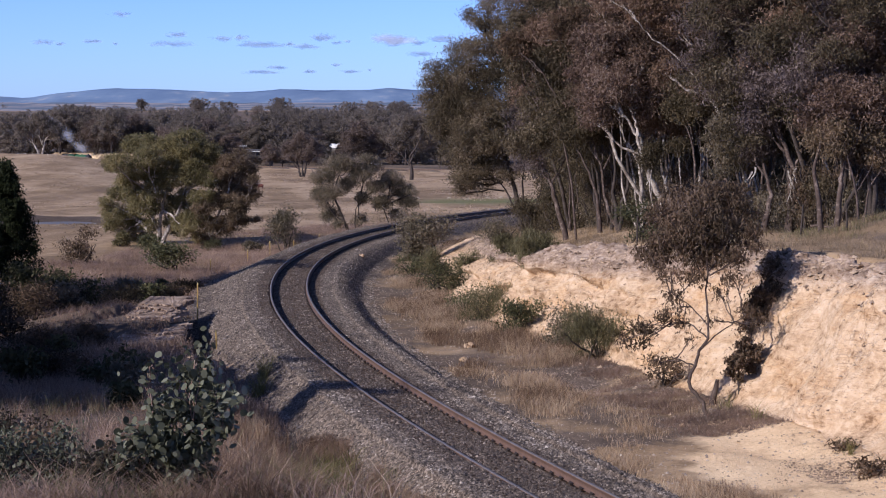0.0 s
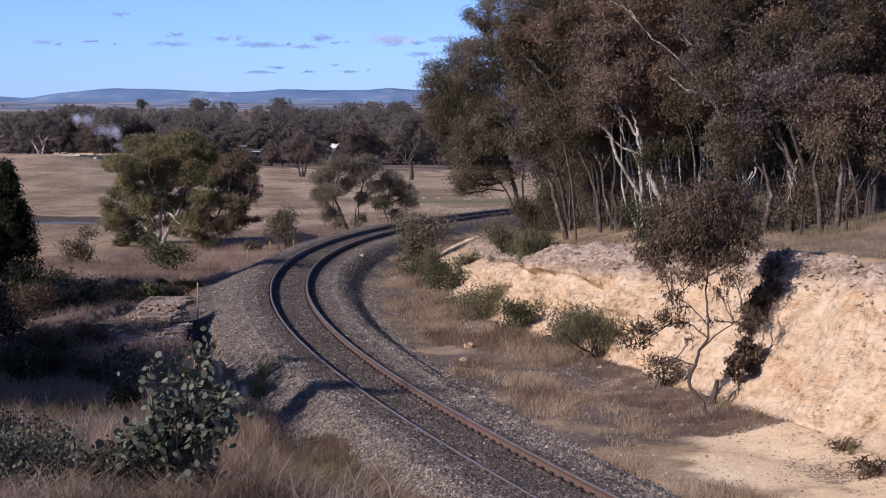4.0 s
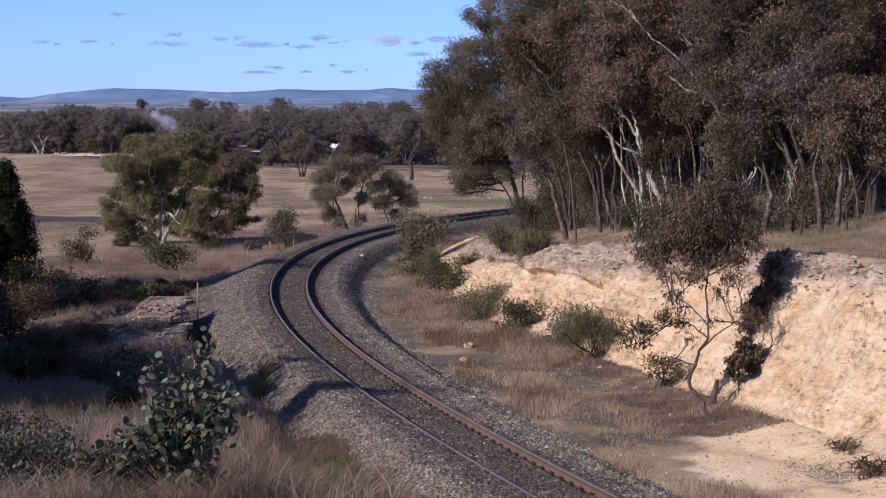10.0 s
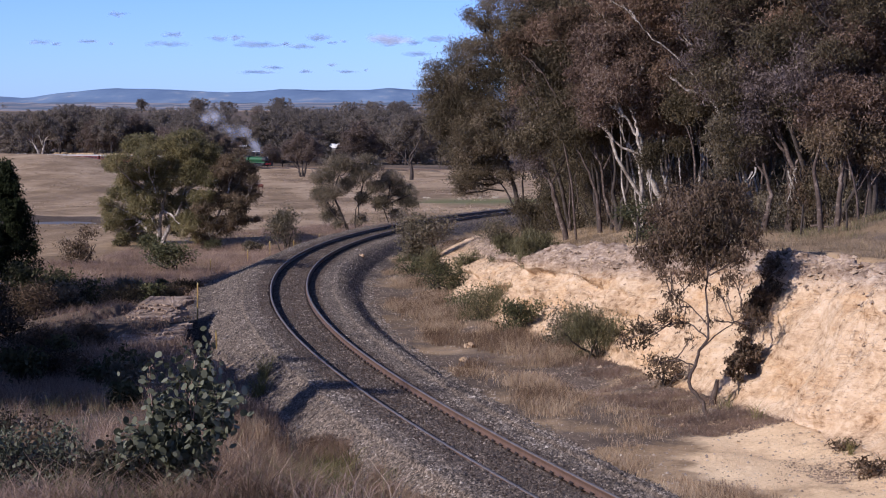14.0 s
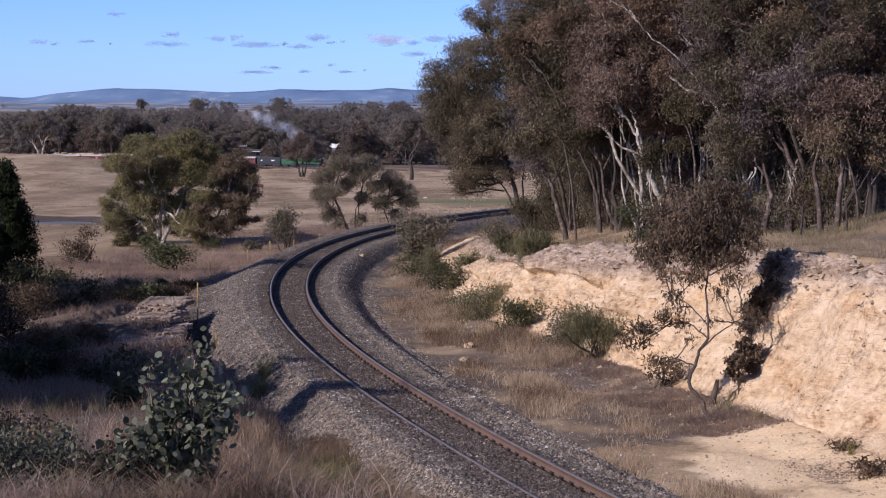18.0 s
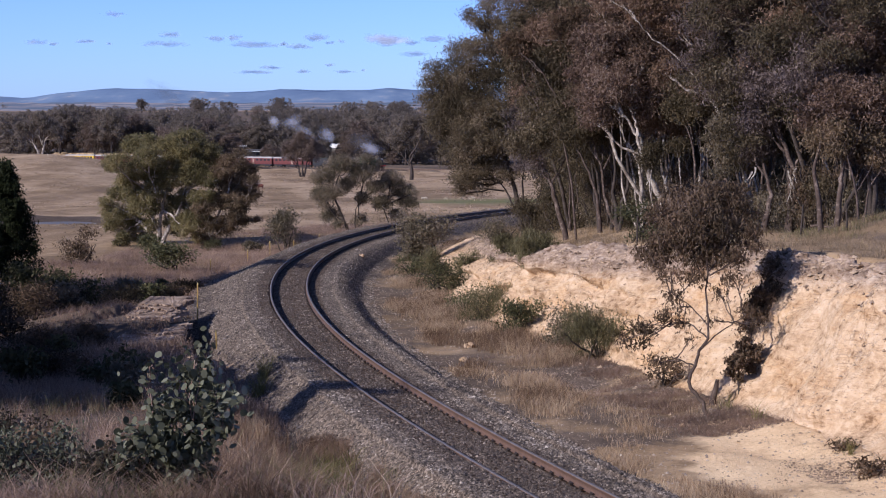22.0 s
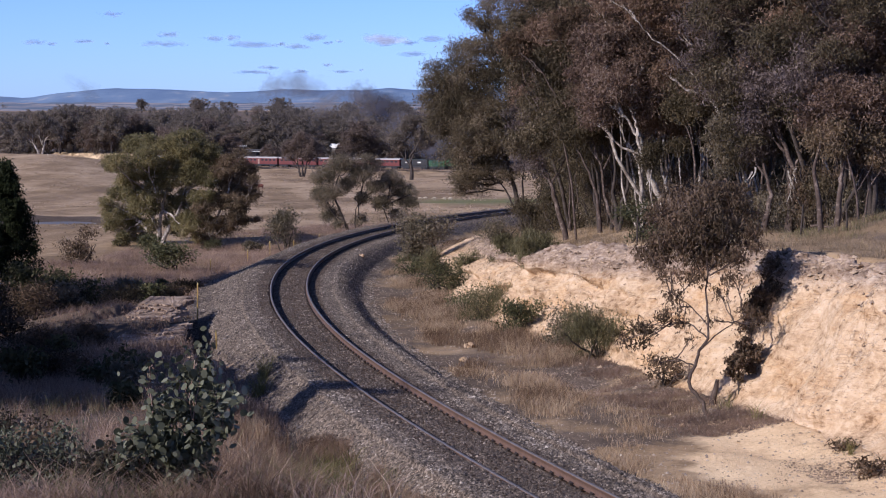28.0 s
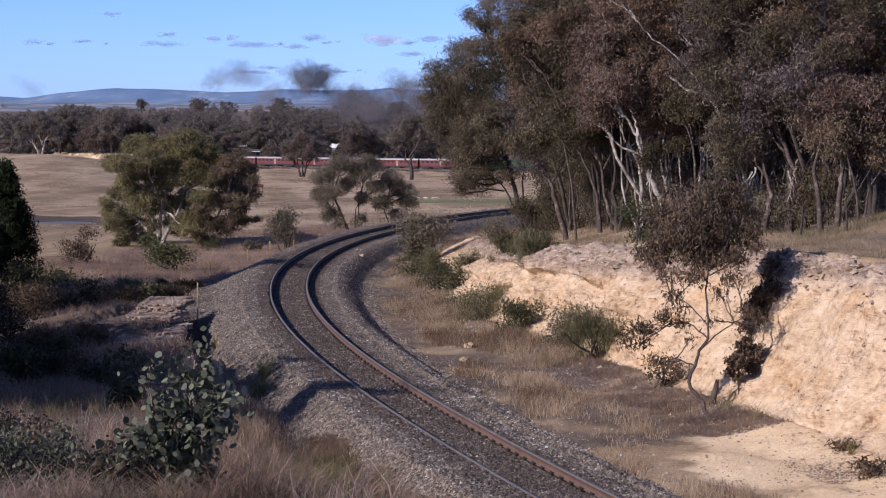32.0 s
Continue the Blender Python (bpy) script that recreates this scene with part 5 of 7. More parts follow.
# single old gums standing in the pasture before the far line
for seed, p, y, r, label, stems, lobes in (
        (311, 728, 590, 0.62, "old gum tree with thick dark trunk in the pasture", [((0, 0, 0), (-0.3, 0, 6.5)), ((0.2, 0, 3), (-4.5, 0, 10))],
         [(-1, 0, 14.5, 3.2, 2.0), (2.5, 0, 13, 3.0, 2.0), (-4.5, 0, 12, 2.6, 1.7), (0, 0, 17, 2.8, 1.8), (4.5, 1, 10.5, 2.6, 1.7), (-3, 1, 9.5, 2.2, 1.3), (6, 0, 15, 2.4, 1.6), (3, 0, 17, 2.4, 1.5)]),
        (312, 535, 655, 0.4, "round gum tree with forked dark trunk in the pasture", [((-0.6, 0, 0), (-1.6, 0, 4.5)), ((0.6, 0, 0), (1.4, 0, 4.8)), ((0, 0, 0), (0, 0, 5))],
         [(-4.2, 0, 7, 2.6, 2.0), (0, -1, 7, 3.0, 2.0), (4.0, 0, 7, 2.6, 2.0), (-2.5, 0, 10, 3.0, 2.0), (2.2, 0, 10.4, 3.0, 2.0), (0, 0, 12.4, 2.8, 1.7), (-5, 0, 9, 1.8, 1.4), (5, 0, 9.3, 1.8, 1.4)]),
        (313, 72, 640, 0.45, "spreading gum tree with pale forked trunk on the pasture rise", [((0, 0, 0), (-2.5, 0, 4.5)), ((0.5, 0, 0), (1.6, 0, 5.0))],
         [(-5, 0, 7, 2.6, 1.8), (-2, 0, 9.5, 3.0, 2.0), (1.5, 0, 9.8, 3.0, 2.0), (4.6, 0, 8, 2.6, 1.8), (0, 0, 12, 2.8, 1.6), (-6.5, 0, 9, 2.0, 1.4), (5.6, 0, 5.6, 1.6, 1.2)])):
    set_at(make_tree("gum_tree", label, "tree", seed, stems, lobes, r, BARK_PALE if seed == 313 else BARK_DARK, LEAF_FAR_BROWN if seed == 312 else LEAF_FAR, 20000, 0.36, 0.22, 0.5, 0.4, 4, simple=True, lift=0.4), *bear(p, y), sink=0.2)


# ---- unseen trees added beyond the left of the view, whose shade falls on the scrub ----
def build_shade_trees():
    k = [forest_gum(401, 10.5, LEAF_GREY, BARK_PALE, 0.3, 2.2, 16, 9000, "tall unseen gum tree added to shade the bank"), forest_gum(402, 6.6, LEAF_FOREST, BARK_DARK, 0.3, 2.6, 18, 9000, "dense unseen gum tree added to shade the bank")]
    k[1].children[1].data = leaves("crown", np.random.default_rng(3).normal(size=(9000, 3)) * (1.25, 1.25, 1.35) + (0.15, 0, 4.0), 0.34, 0.16, LEAF_FOREST, np.random.default_rng(4), 0.8)
    spots = [(-21.5, 48.5, 0), (-19.2, 50, 1), (-20.4, 57, 1), (-21.4, 63, 1), (-22.2, 75, 1), (-23.4, 81, 1), (-24.6, 88, 1), (-22.5, 60, 1), (-26.5, 78, 1), (-27, 96, 1)]
    for i, (x, y, j) in enumerate(spots):
        x, y = x + 0.5, y - 1.0
        m = pose(x, y, on(x, y) - 0.1, 0, 0, 67 * i)
        if i < 2:
            k[j].matrix_basis = m
        else:
            copy_thing(k[j], m)
    # a farther unseen row, added to hold skylight off the bank
    for i in range(8):
        x, y = -31 - 0.9 * (i % 3) - 0.4 * i, 44 + 7.5 * i
        copy_thing(k[0], pose(x, y, on(x, y) - 0.1, 0, 0, 97 * i))
    # unseen crowns scaled and set so that each lays a patch of shade
    for x, y, w, h in ((-26.8, 96, 0.9, 1.6), (-25.5, 92.5, 0.95, 1.75), (-13.7, 45.5, 0.36, 1.04), (-14.9, 43.0, 0.6, 0.8), (-15.5, 52.0, 0.75, 0.85), (-15.0, 49.8, 0.85, 0.8), (-17.8, 54.5, 0.95, 0.9), (-16.4, 46.8, 0.8, 0.78), (-25.6, 93.0, 1.0, 0.95), (-27.2, 98.5, 1.0, 1.0)):
        x, y = x + 0.4, y - 0.9
        copy_thing(k[1], pose(x, y, on(x, y) - 0.1) @ Matrix.Diagonal((w, w, h, 1)))


build_shade_trees()


def build_conifer():
    rng = np.random.default_rng(61)
    t = tagged(new("conifer"), "dense dark green conifer at the pasture edge", "tree")
    tb = Tubes(7)
    h = 6.2
    tb.add([(0, 0, -0.2), (0, 0, 2), (0, 0, h)], [0.14, 0.11, 0.02])
    C = []
    for i in range(230):
        z = 0.35 + (h - 0.5) * (i / 230) ** 0.9
        r = 2.3 * (1 - z / h) ** 0.75 * (0.75 + 0.35 * rng.random())
        a = rng.random() * 6.28
        e = np.array([math.cos(a) * r, math.sin(a) * r, z + 0.35])
        tb.add([(0, 0, z), e * (0.5, 0.5, 1) - (0, 0, 0.1), e], [0.03, 0.02, 0.006])
        tt = rng.random((130, 1)) ** 0.6
        C.append(np.array([0, 0, z]) + (e - np.array([0, 0, z])) * tt + rng.normal(size=(130, 3)) * 0.12)
    part("trunk", tb.mesh("trunk", BARK_DARK), BARK_DARK, t)
    part("crown", leaves("crown", np.vstack(C), 0.24, 0.05, LEAF_PINE, rng, -0.6), LEAF_PINE, t)
    set_at(t, *bear(9, 106))


build_conifer()


# ---- sapling at the foot of the cutting ----
drawn_tree("crooked gum sapling with drooping dark leaves below the cutting", 12, 52.2,
           [[(1254, 738), (1247, 714), (1226, 692), (1222, 674), (1232, 650), (1240, 622), (1256, 602), (1256, 560), (1251, 520), (1254, 480), (1246, 430)], [(1254, 482), (1290, 440), (1310, 400)], [(1252, 500), (1215, 440), (1195, 400)],
            [(1240, 622), (1275, 590), (1300, 575), (1320, 560)], [(1256, 580), (1228, 545), (1190, 520)], [(1232, 650), (1205, 640), (1180, 630)], [(1256, 600), (1225, 575), (1170, 570), (1135, 590)]],
           [(1180, 380, 0.55), (1215, 355, 0.6), (1250, 345, 0.6), (1285, 355, 0.6), (1315, 385, 0.5), (1320, 425, 0.45), (1200, 420, 0.6), (1240, 400, 0.7), (1285, 410, 0.65), (1175, 440, 0.5), (1220, 455, 0.5), (1265, 455, 0.55), (1300, 455, 0.4),
            (1165, 465, 0.35), (1190, 490, 0.28), (1195, 520, 0.25), (1205, 545, 0.18), (1150, 450, 0.25), (1245, 380, 0.6), (1290, 500, 0.2), (1275, 520, 0.16), (1310, 490, 0.2), (1325, 555, 0.2), (1345, 575, 0.15), (1210, 575, 0.2), (1225, 600, 0.15),
            (1175, 565, 0.2), (1150, 590, 0.24), (1125, 585, 0.22), (1110, 600, 0.2), (1135, 610, 0.18), (1160, 640, 0.14), (1270, 570, 0.15), (1235, 490, 0.25)],
           0.05, BARK_MID, LEAF_SAP, 19000, 0.12, 0.043, 0.13, 0.9, 6, name="gum_sapling", slope=0.60, lift=0.1, deep=0.5)
drawn_tree("small dark-leaved sapling on the scree", 13, 53.4, [[(1311, 692), (1310, 660), (1318, 625)], [(1310, 665), (1330, 640)]],
           [(1325, 625, 0.22), (1305, 640, 0.2), (1340, 640, 0.16), (1318, 610, 0.16), (1300, 660, 0.14), (1345, 618, 0.1), (1335, 655, 0.14), (1312, 672, 0.12)], 0.026, BARK_DARK, LEAF_SAP, 2400, 0.12, 0.05, 0.07, 0.9, 5, name="gum_sapling", slope=0.4, lift=0.0)
drawn_tree("dark-leaved shrub hanging on the cutting face", 14, 55.3, [[(1326, 600), (1335, 570), (1365, 530), (1395, 490)], [(1330, 585), (1370, 560), (1400, 530)]],
           [(1398, 468, 0.30), (1382, 490, 0.34), (1405, 502, 0.3), (1362, 512, 0.34), (1388, 530, 0.3), (1346, 537, 0.28), (1368, 556, 0.24), (1330, 560, 0.2), (1320, 585, 0.14), (1396, 553, 0.18), (1414, 482, 0.24), (1420, 520, 0.2), (1375, 470, 0.24), (1350, 560, 0.18)],
           0.02, BARK_DARK, LEAF_SAP, 8000, 0.11, 0.045, 0.12, 0.7, 6, name="hanging_shrub", slope=0.30, grow=1.15, lift=0.0, deep=0.3)
tb = Tubes(8)
tb.add([(0, 0, -0.15), (0.05, 0, 0.2), (0.12, 0.02, 0.45), (0.17, 0.03, 0.72)], [0.10, 0.085, 0.075, 0.05])
set_at(tagged(new("stump", tb.mesh("stump", BARK_MID)), "broken brown tree stump on the scree", "stump"), *bear(1262, 53.6))

# ---- shrubs of the cutting ----
for i, (p, y, w, h, kind, n, label) in enumerate([
        
        (778, 100, 1.4, 1.3, LEAF_BROOM, 1300, "dense dark green shrub at the end of the cutting"), (780, 92, 2.2, 1.3, LEAF_SHRUB, 1600, "spreading grey-green shrub on the cess"),
        (868, 78, 2.2, 1.3, LEAF_BROOM, 2400, "green broom-like thicket at the foot of the cutting"), (850, 82, 2.3, 1.5, LEAF_SHRUB, 2400, "spreading grey-green shrub on the cess"), (918, 72.5, 1.25, 1.1, LEAF_SHRUB, 1500, "dark round shrub at the foot of the cutting"),
        (1025, 67.5, 1.7, 1.9, LEAF_GREY, 2600, "grey-leaved upright shrub at the foot of the cutting"), (1055, 64.5, 1.8, 1.4, LEAF_BROOM, 2200, "light green broom-like shrub at the foot of the cutting"),
        (1128, 64, 1.3, 1.3, LEAF_SHRUB, 1300, "thin dark shrub on the cutting face"), (1180, 57.5, 1.1, 0.8, LEAF_SAP, 420, "thin half-dead shrub on the scree"),
        (1140, 73, 1.6, 1.2, LEAF_SHRUB, 1300, "dark shrub on the crest of the cutting"), (1330, 53.5, 0.6, 0.8, LEAF_BROOM, 500, "light green tuft at the foot of the cutting"),
        (1290, 55, 0.8, 0.6, LEAF_SHRUB, 600, "dry low shrub on scree"), (730, 104, 1.4, 1.0, LEAF_SHRUB, 900, "low grey-green shrub beside the cess"),
        (890, 112, 2.4, 1.6, LEAF_GREY, 1800, "grey scrub below the forest edge"), (1500, 45.8, 0.7, 0.22, LEAF_SAP, 150, "low dead scrub on sand"), (1550, 43.0, 0.8, 0.3, LEAF_SAP, 260, "low dead scrub on sand")]):
    fine = kind is LEAF_BROOM
    bush(p, y, w * 1.3, h * 1.35, kind, int(n * (2.6 if fine else 1.9)), 500 + i, label, ln=0.16 if fine else 0.11, wd=0.02 if fine else 0.045, droop=-1.2 if fine else 0.1)

# broom bushes rooted in the brow of the cutting
for i, (x, y, z, w, h) in enumerate(((2.68, 87.8, 0.15, 1.7, 1.4), (3.1, 84.5, 0.45, 1.5, 1.3), (3.74, 79.7, 0.85, 2.0, 1.5), (3.3, 80.6, 0.5, 1.3, 1.0), (1.06, 93.9, -0.8, 1.6, 1.1))):
    b = make_bush("shrub", "green broom-like bush rooted in the brow of the cutting", 545 + i, w, h, LEAF_BROOM, 3200, 0.18, 0.022, -1.2, 6, 0.14)
    b.matrix_basis = pose(x, y, z - 0.1, 0, 0, 60 * i)

# ---- scrub along the forest's edge ----
_r = np.random.default_rng(43)
for i in range(15):
    p = 1000 + 570 * (i + _r.random()) / 15
    y = float(np.interp(p, [985, 1180, 1340, 1580], [102, 85, 75, 70.5])) + 3 * _r.random()
    w = 1.5 + 1.3 * _r.random()
    bush(p, y, w, w * (0.9 + 0.5 * _r.random()), (LEAF_DUSK, LEAF_GREY, LEAF_SAP)[i % 3], 5200, 560 + i, "scrubby brown-leaved regrowth at the forest's edge", turn=50 * i, ln=0.10, wd=0.036, droop=0.6, clump=0.2)

# ---- shrubs of the shaded bank ----
_r = np.random.default_rng(41)
for i in range(20):
    y = 44 + 60 * _r.random()
    p = 10 + 300 * _r.random() - (y < 60) * 60
    w = 0.8 + 1.0 * _r.random()
    if 150 < p < 345 and 57 < y < 84:
        continue
    bush(p, y, w, w * (0.55 + 0.3 * _r.random()), LEAF_SHRUB if i % 3 else LEAF_GREY, 1100, 600 + i, "dark straggly shrub on the shaded bank", turn=40 * i)
bush(50, 88, 2.8, 2.0, LEAF_SHRUB, 3200, 640, "dense dark shrub thicket on the shaded bank")
bush(120, 80, 2.2, 1.5, LEAF_SHRUB, 2400, 641, "dense dark shrub thicket on the shaded bank")

for i, (p, y, w, h) in enumerate(((25, 66, 2.4, 1.6), (60, 72, 2.2, 1.5), (55, 56, 1.9, 1.2), (80, 64, 1.7, 1.1), (10, 76, 2.6, 1.9), (130, 56, 1.6, 0.9), (300, 88, 1.3, 0.8), (205, 92, 1.8, 1.1),
                                 (110, 79, 2.4, 1.2), (160, 81, 2.2, 1.0), (205, 83, 2.0, 1.0), (95, 86, 2.2, 1.3), (250, 90, 1.7, 0.9), (300, 93, 1.6, 0.8), (330, 97, 1.4, 0.7), (150, 67, 1.6, 0.7))):
    bush(p, y, w, h, (LEAF_DARK, LEAF_SAP)[i % 2], 3200, 660 + i, "dense dark shrub in the shade of the bank", turn=70 * i, ln=0.10, wd=0.035)

# ---- a washed-out ledge of layered sandstone in the left bank ----
def build_ledge(name, x0, x1, y0, y1, steps, lift):
    gx, gy = np.meshgrid(np.linspace(0, 1, 110), np.linspace(0, 1, 190), indexing="ij")
    gx, gy = gx.ravel(), gy.ravel()
    X, Y = x0 + (x1 - x0) * gx, y0 + (y1 - y0) * gy
    w = gy * steps + fbm(X / 1.1, Y / 2.5, 3, 81) * 2.2
    fr = w - np.floor(w)
    Z = land(X, Y) - 0.12 + lift * (0.35 + 0.65 * smooth01(fr / 0.06) - 0.5 * fr) + fbm(X / 0.2, Y / 0.5, 3, 82) * 0.09
    rim = smooth01(gx / 0.2 + fbm(Y / 0.9, X, 2, 83)) * smooth01((1 - gx + 0.25 * fbm(Y / 0.8, X * 0, 3, 84)) / 0.05) * smooth01(gy / 0.1) * smooth01((1 - gy) / 0.1)
    Z = Z - (1 - rim) * 0.3
    idx = np.arange(110 * 190).reshape(110, 190)
    f = np.stack([idx[:-1, :-1].ravel(), idx[1:, :-1].ravel(), idx[1:, 1:].ravel(), idx[:-1, 1:].ravel()], 1)
    me = mesh(name, np.stack([X, Y, Z], 1), f, ROCK)
    me.color_attributes.new("cover", "FLOAT_COLOR", "POINT").data.foreach_set("color", np.full(4 * len(X), 0.62, np.float32))
    tagged(new(name, me), "layered pale sandstone ledge washed out of the bank", "rock ledge")


build_ledge("rock_ledge", -7.6, -6.35, 57.5, 63.5, 5, 0.2)


def build_slabs(x0, x1, y0, y1, count, seed):
    """Thin weathered layers of sandstone, each set back from the one below."""
    rng = np.random.default_rng(seed)
    t = tagged(new("layered_ledge"), "weathered tan sandstone ledge of thin layers above a washout", "rock ledge", "layered ledges")
    base = on((x0 + x1) / 2, y0) - 0.03
    t.matrix_basis = pose(0, 0, base)
    z = 0.0
    for k in range(count):
        thick = 0.018 + 0.035 * rng.random()
        ya = y0 + (y1 - y0) * (k + 0.3 * rng.random()) / count
        a, b = x0 + 0.5 * rng.random(), x1 - 0.12 * k * rng.random() - 0.1 * rng.random()
        n = 70
        u = np.linspace(0, 1, n)
        front = np.stack([a + (b - a) * u, ya + 1.8 * fbm(u * 2.2 + k * 3, u * 0 + k, 2, seed) + 0.8 * fbm(u * 14, u * 0 + k, 2, seed + 3) + 0.6 * (1 - u)], 1)
        right = np.stack([b + 1.0 * fbm(u * 7, u * 0 + 7 + k, 4, seed + 1), ya + 0.3 + 3.2 * u], 1)[1:]
        back = np.stack([b - (b - a) * u, ya + 3.6 + 0 * u], 1)[1:]
        ring = np.vstack([front, right, back])
        bm = bmesh.new()
        low = [bm.verts.new((px, py, z - 0.12)) for px, py in ring]
        top = [bm.verts.new((px + rng.normal() * 0.01, py + rng.normal() * 0.02 + 0.02, z + thick + rng.normal() * 0.012)) for px, py in ring]
        bm.faces.new(top)
        for q in range(len(ring)):
            w = (q + 1) % len(ring)
            bm.faces.new((low[q], low[w], top[w], top[q]))
        bmesh.ops.recalc_face_normals(bm, faces=bm.faces)
        layer = part("layer", bm, ROCK, t)
        layer.data.color_attributes.new("cover", "FLOAT_COLOR", "POINT").data.foreach_set("color", np.full(4 * len(layer.data.vertices), 0.9, np.float32))
        z += thick


build_slabs(-11.3, -9.4, 70.8, 75.6, 5, 85)
build_slabs(-10.9, -8.95, 65.6, 69.4, 4, 95)

# ---- near shrubs on the bank below the camera ----
drawn_tree("young gum regrowth with rounded grey-green leaves", 71, 15.6, [[(300, 905), (310, 850), (335, 760), (350, 680)], [(302, 905), (285, 840), (268, 740), (258, 660)], [(305, 905), (345, 830), (385, 740), (400, 700)], [(298, 905), (255, 860), (235, 800)]],
           [(350, 655, 0.10), (322, 690, 0.12), (375, 700, 0.11), (400, 712, 0.07), (290, 725, 0.11), (335, 740, 0.15), (380, 762, 0.10), (268, 765, 0.12), (310, 790, 0.16), (350, 800, 0.13), (272, 830, 0.14), (320, 850, 0.15), (232, 802, 0.12),
            (362, 842, 0.08), (240, 860, 0.13), (345, 632, 0.05), (262, 652, 0.03), (250, 672, 0.03), (285, 870, 0.15), (200, 850, 0.10)],
           0.012, BARK_SAP, LEAF_ROUND, 3000, 0.060, 0.050, 0.08, 0.3, 8, name="gum_regrowth", rounded=True, lift=0.1, deep=0.8)
for i, (p, y, w, h) in enumerate([(60, 19, 1.2, 0.8), (-20, 17, 1.2, 0.9), (110, 17.5, 1.0, 0.7), (165, 17, 0.9, 0.7), (20, 22, 1.3, 0.9), (225, 15.5, 0.7, 0.7), (60, 26, 1.4, 0.8), (150, 24, 1.2, 0.7), (-10, 30, 1.6, 1.0)]):
    b = make_bush("shrub", "low grey-leaved shrub on the bank", 700 + i, w, h, (LEAF_SAP, LEAF_ROUND, LEAF_DARK)[i % 3], 2000, 0.05, 0.034, 0.2, 6, 0.1)
    set_at(b, *bear(p, y), 30 * i)


# ---- dry grass ----
def grass(name, X, Y, hgt, mat, label, blades=5, width=0.012, bend=0.5, seed=1, tuft=0.09, coarse=False):
    """Tufts of bent blades, each a strip of two faces."""
    rng = np.random.default_rng(seed)
    n = len(X)
    z = land(X, Y)
    x, y, z, h = (np.repeat(v, blades) for v in (X, Y, z, hgt))
    m = n * blades
    x, y = x + rng.normal(size=m) * tuft, y + rng.normal(size=m) * tuft
    h = h * (0.55 + 0.7 * rng.random(m))
    a, t = rng.random(m) * 6.28, rng.random(m) * 6.28
    lean = bend * h * (0.3 + rng.random(m))
    w = width * (0.7 + 0.6 * rng.random(m))
    ca, sa, ct, st = np.cos(a), np.sin(a), np.cos(t), np.sin(t)
    V = np.empty((m, 5, 3), np.float32)
    V[:, 0] = np.stack([x - ct * w, y - st * w, z - 0.03], 1)
    V[:, 1] = np.stack([x + ct * w, y + st * w, z - 0.03], 1)
    V[:, 2] = np.stack([x + ca * lean * 0.3 + ct * w * 0.8, y + sa * lean * 0.3 + st * w * 0.8, z + h * 0.6], 1)
    V[:, 3] = np.stack([x + ca * lean, y + sa * lean, z + h * 0.97], 1)
    V[:, 4] = np.stack([x + ca * lean * 0.3 - ct * w * 0.8, y + sa * lean * 0.3 - st * w * 0.8, z + h * 0.6], 1)
    tri = np.array([(0, 1, 3)]) if coarse else np.array([(0, 1, 2), (0, 2, 4), (4, 2, 3)])
    f = (tri[None] + (np.arange(m) * 5)[:, None, None]).reshape(-1, 3)
    return tagged(new(name, mesh(name, V.reshape(-1, 3), f, mat)), label, "grass", kind="stuff")


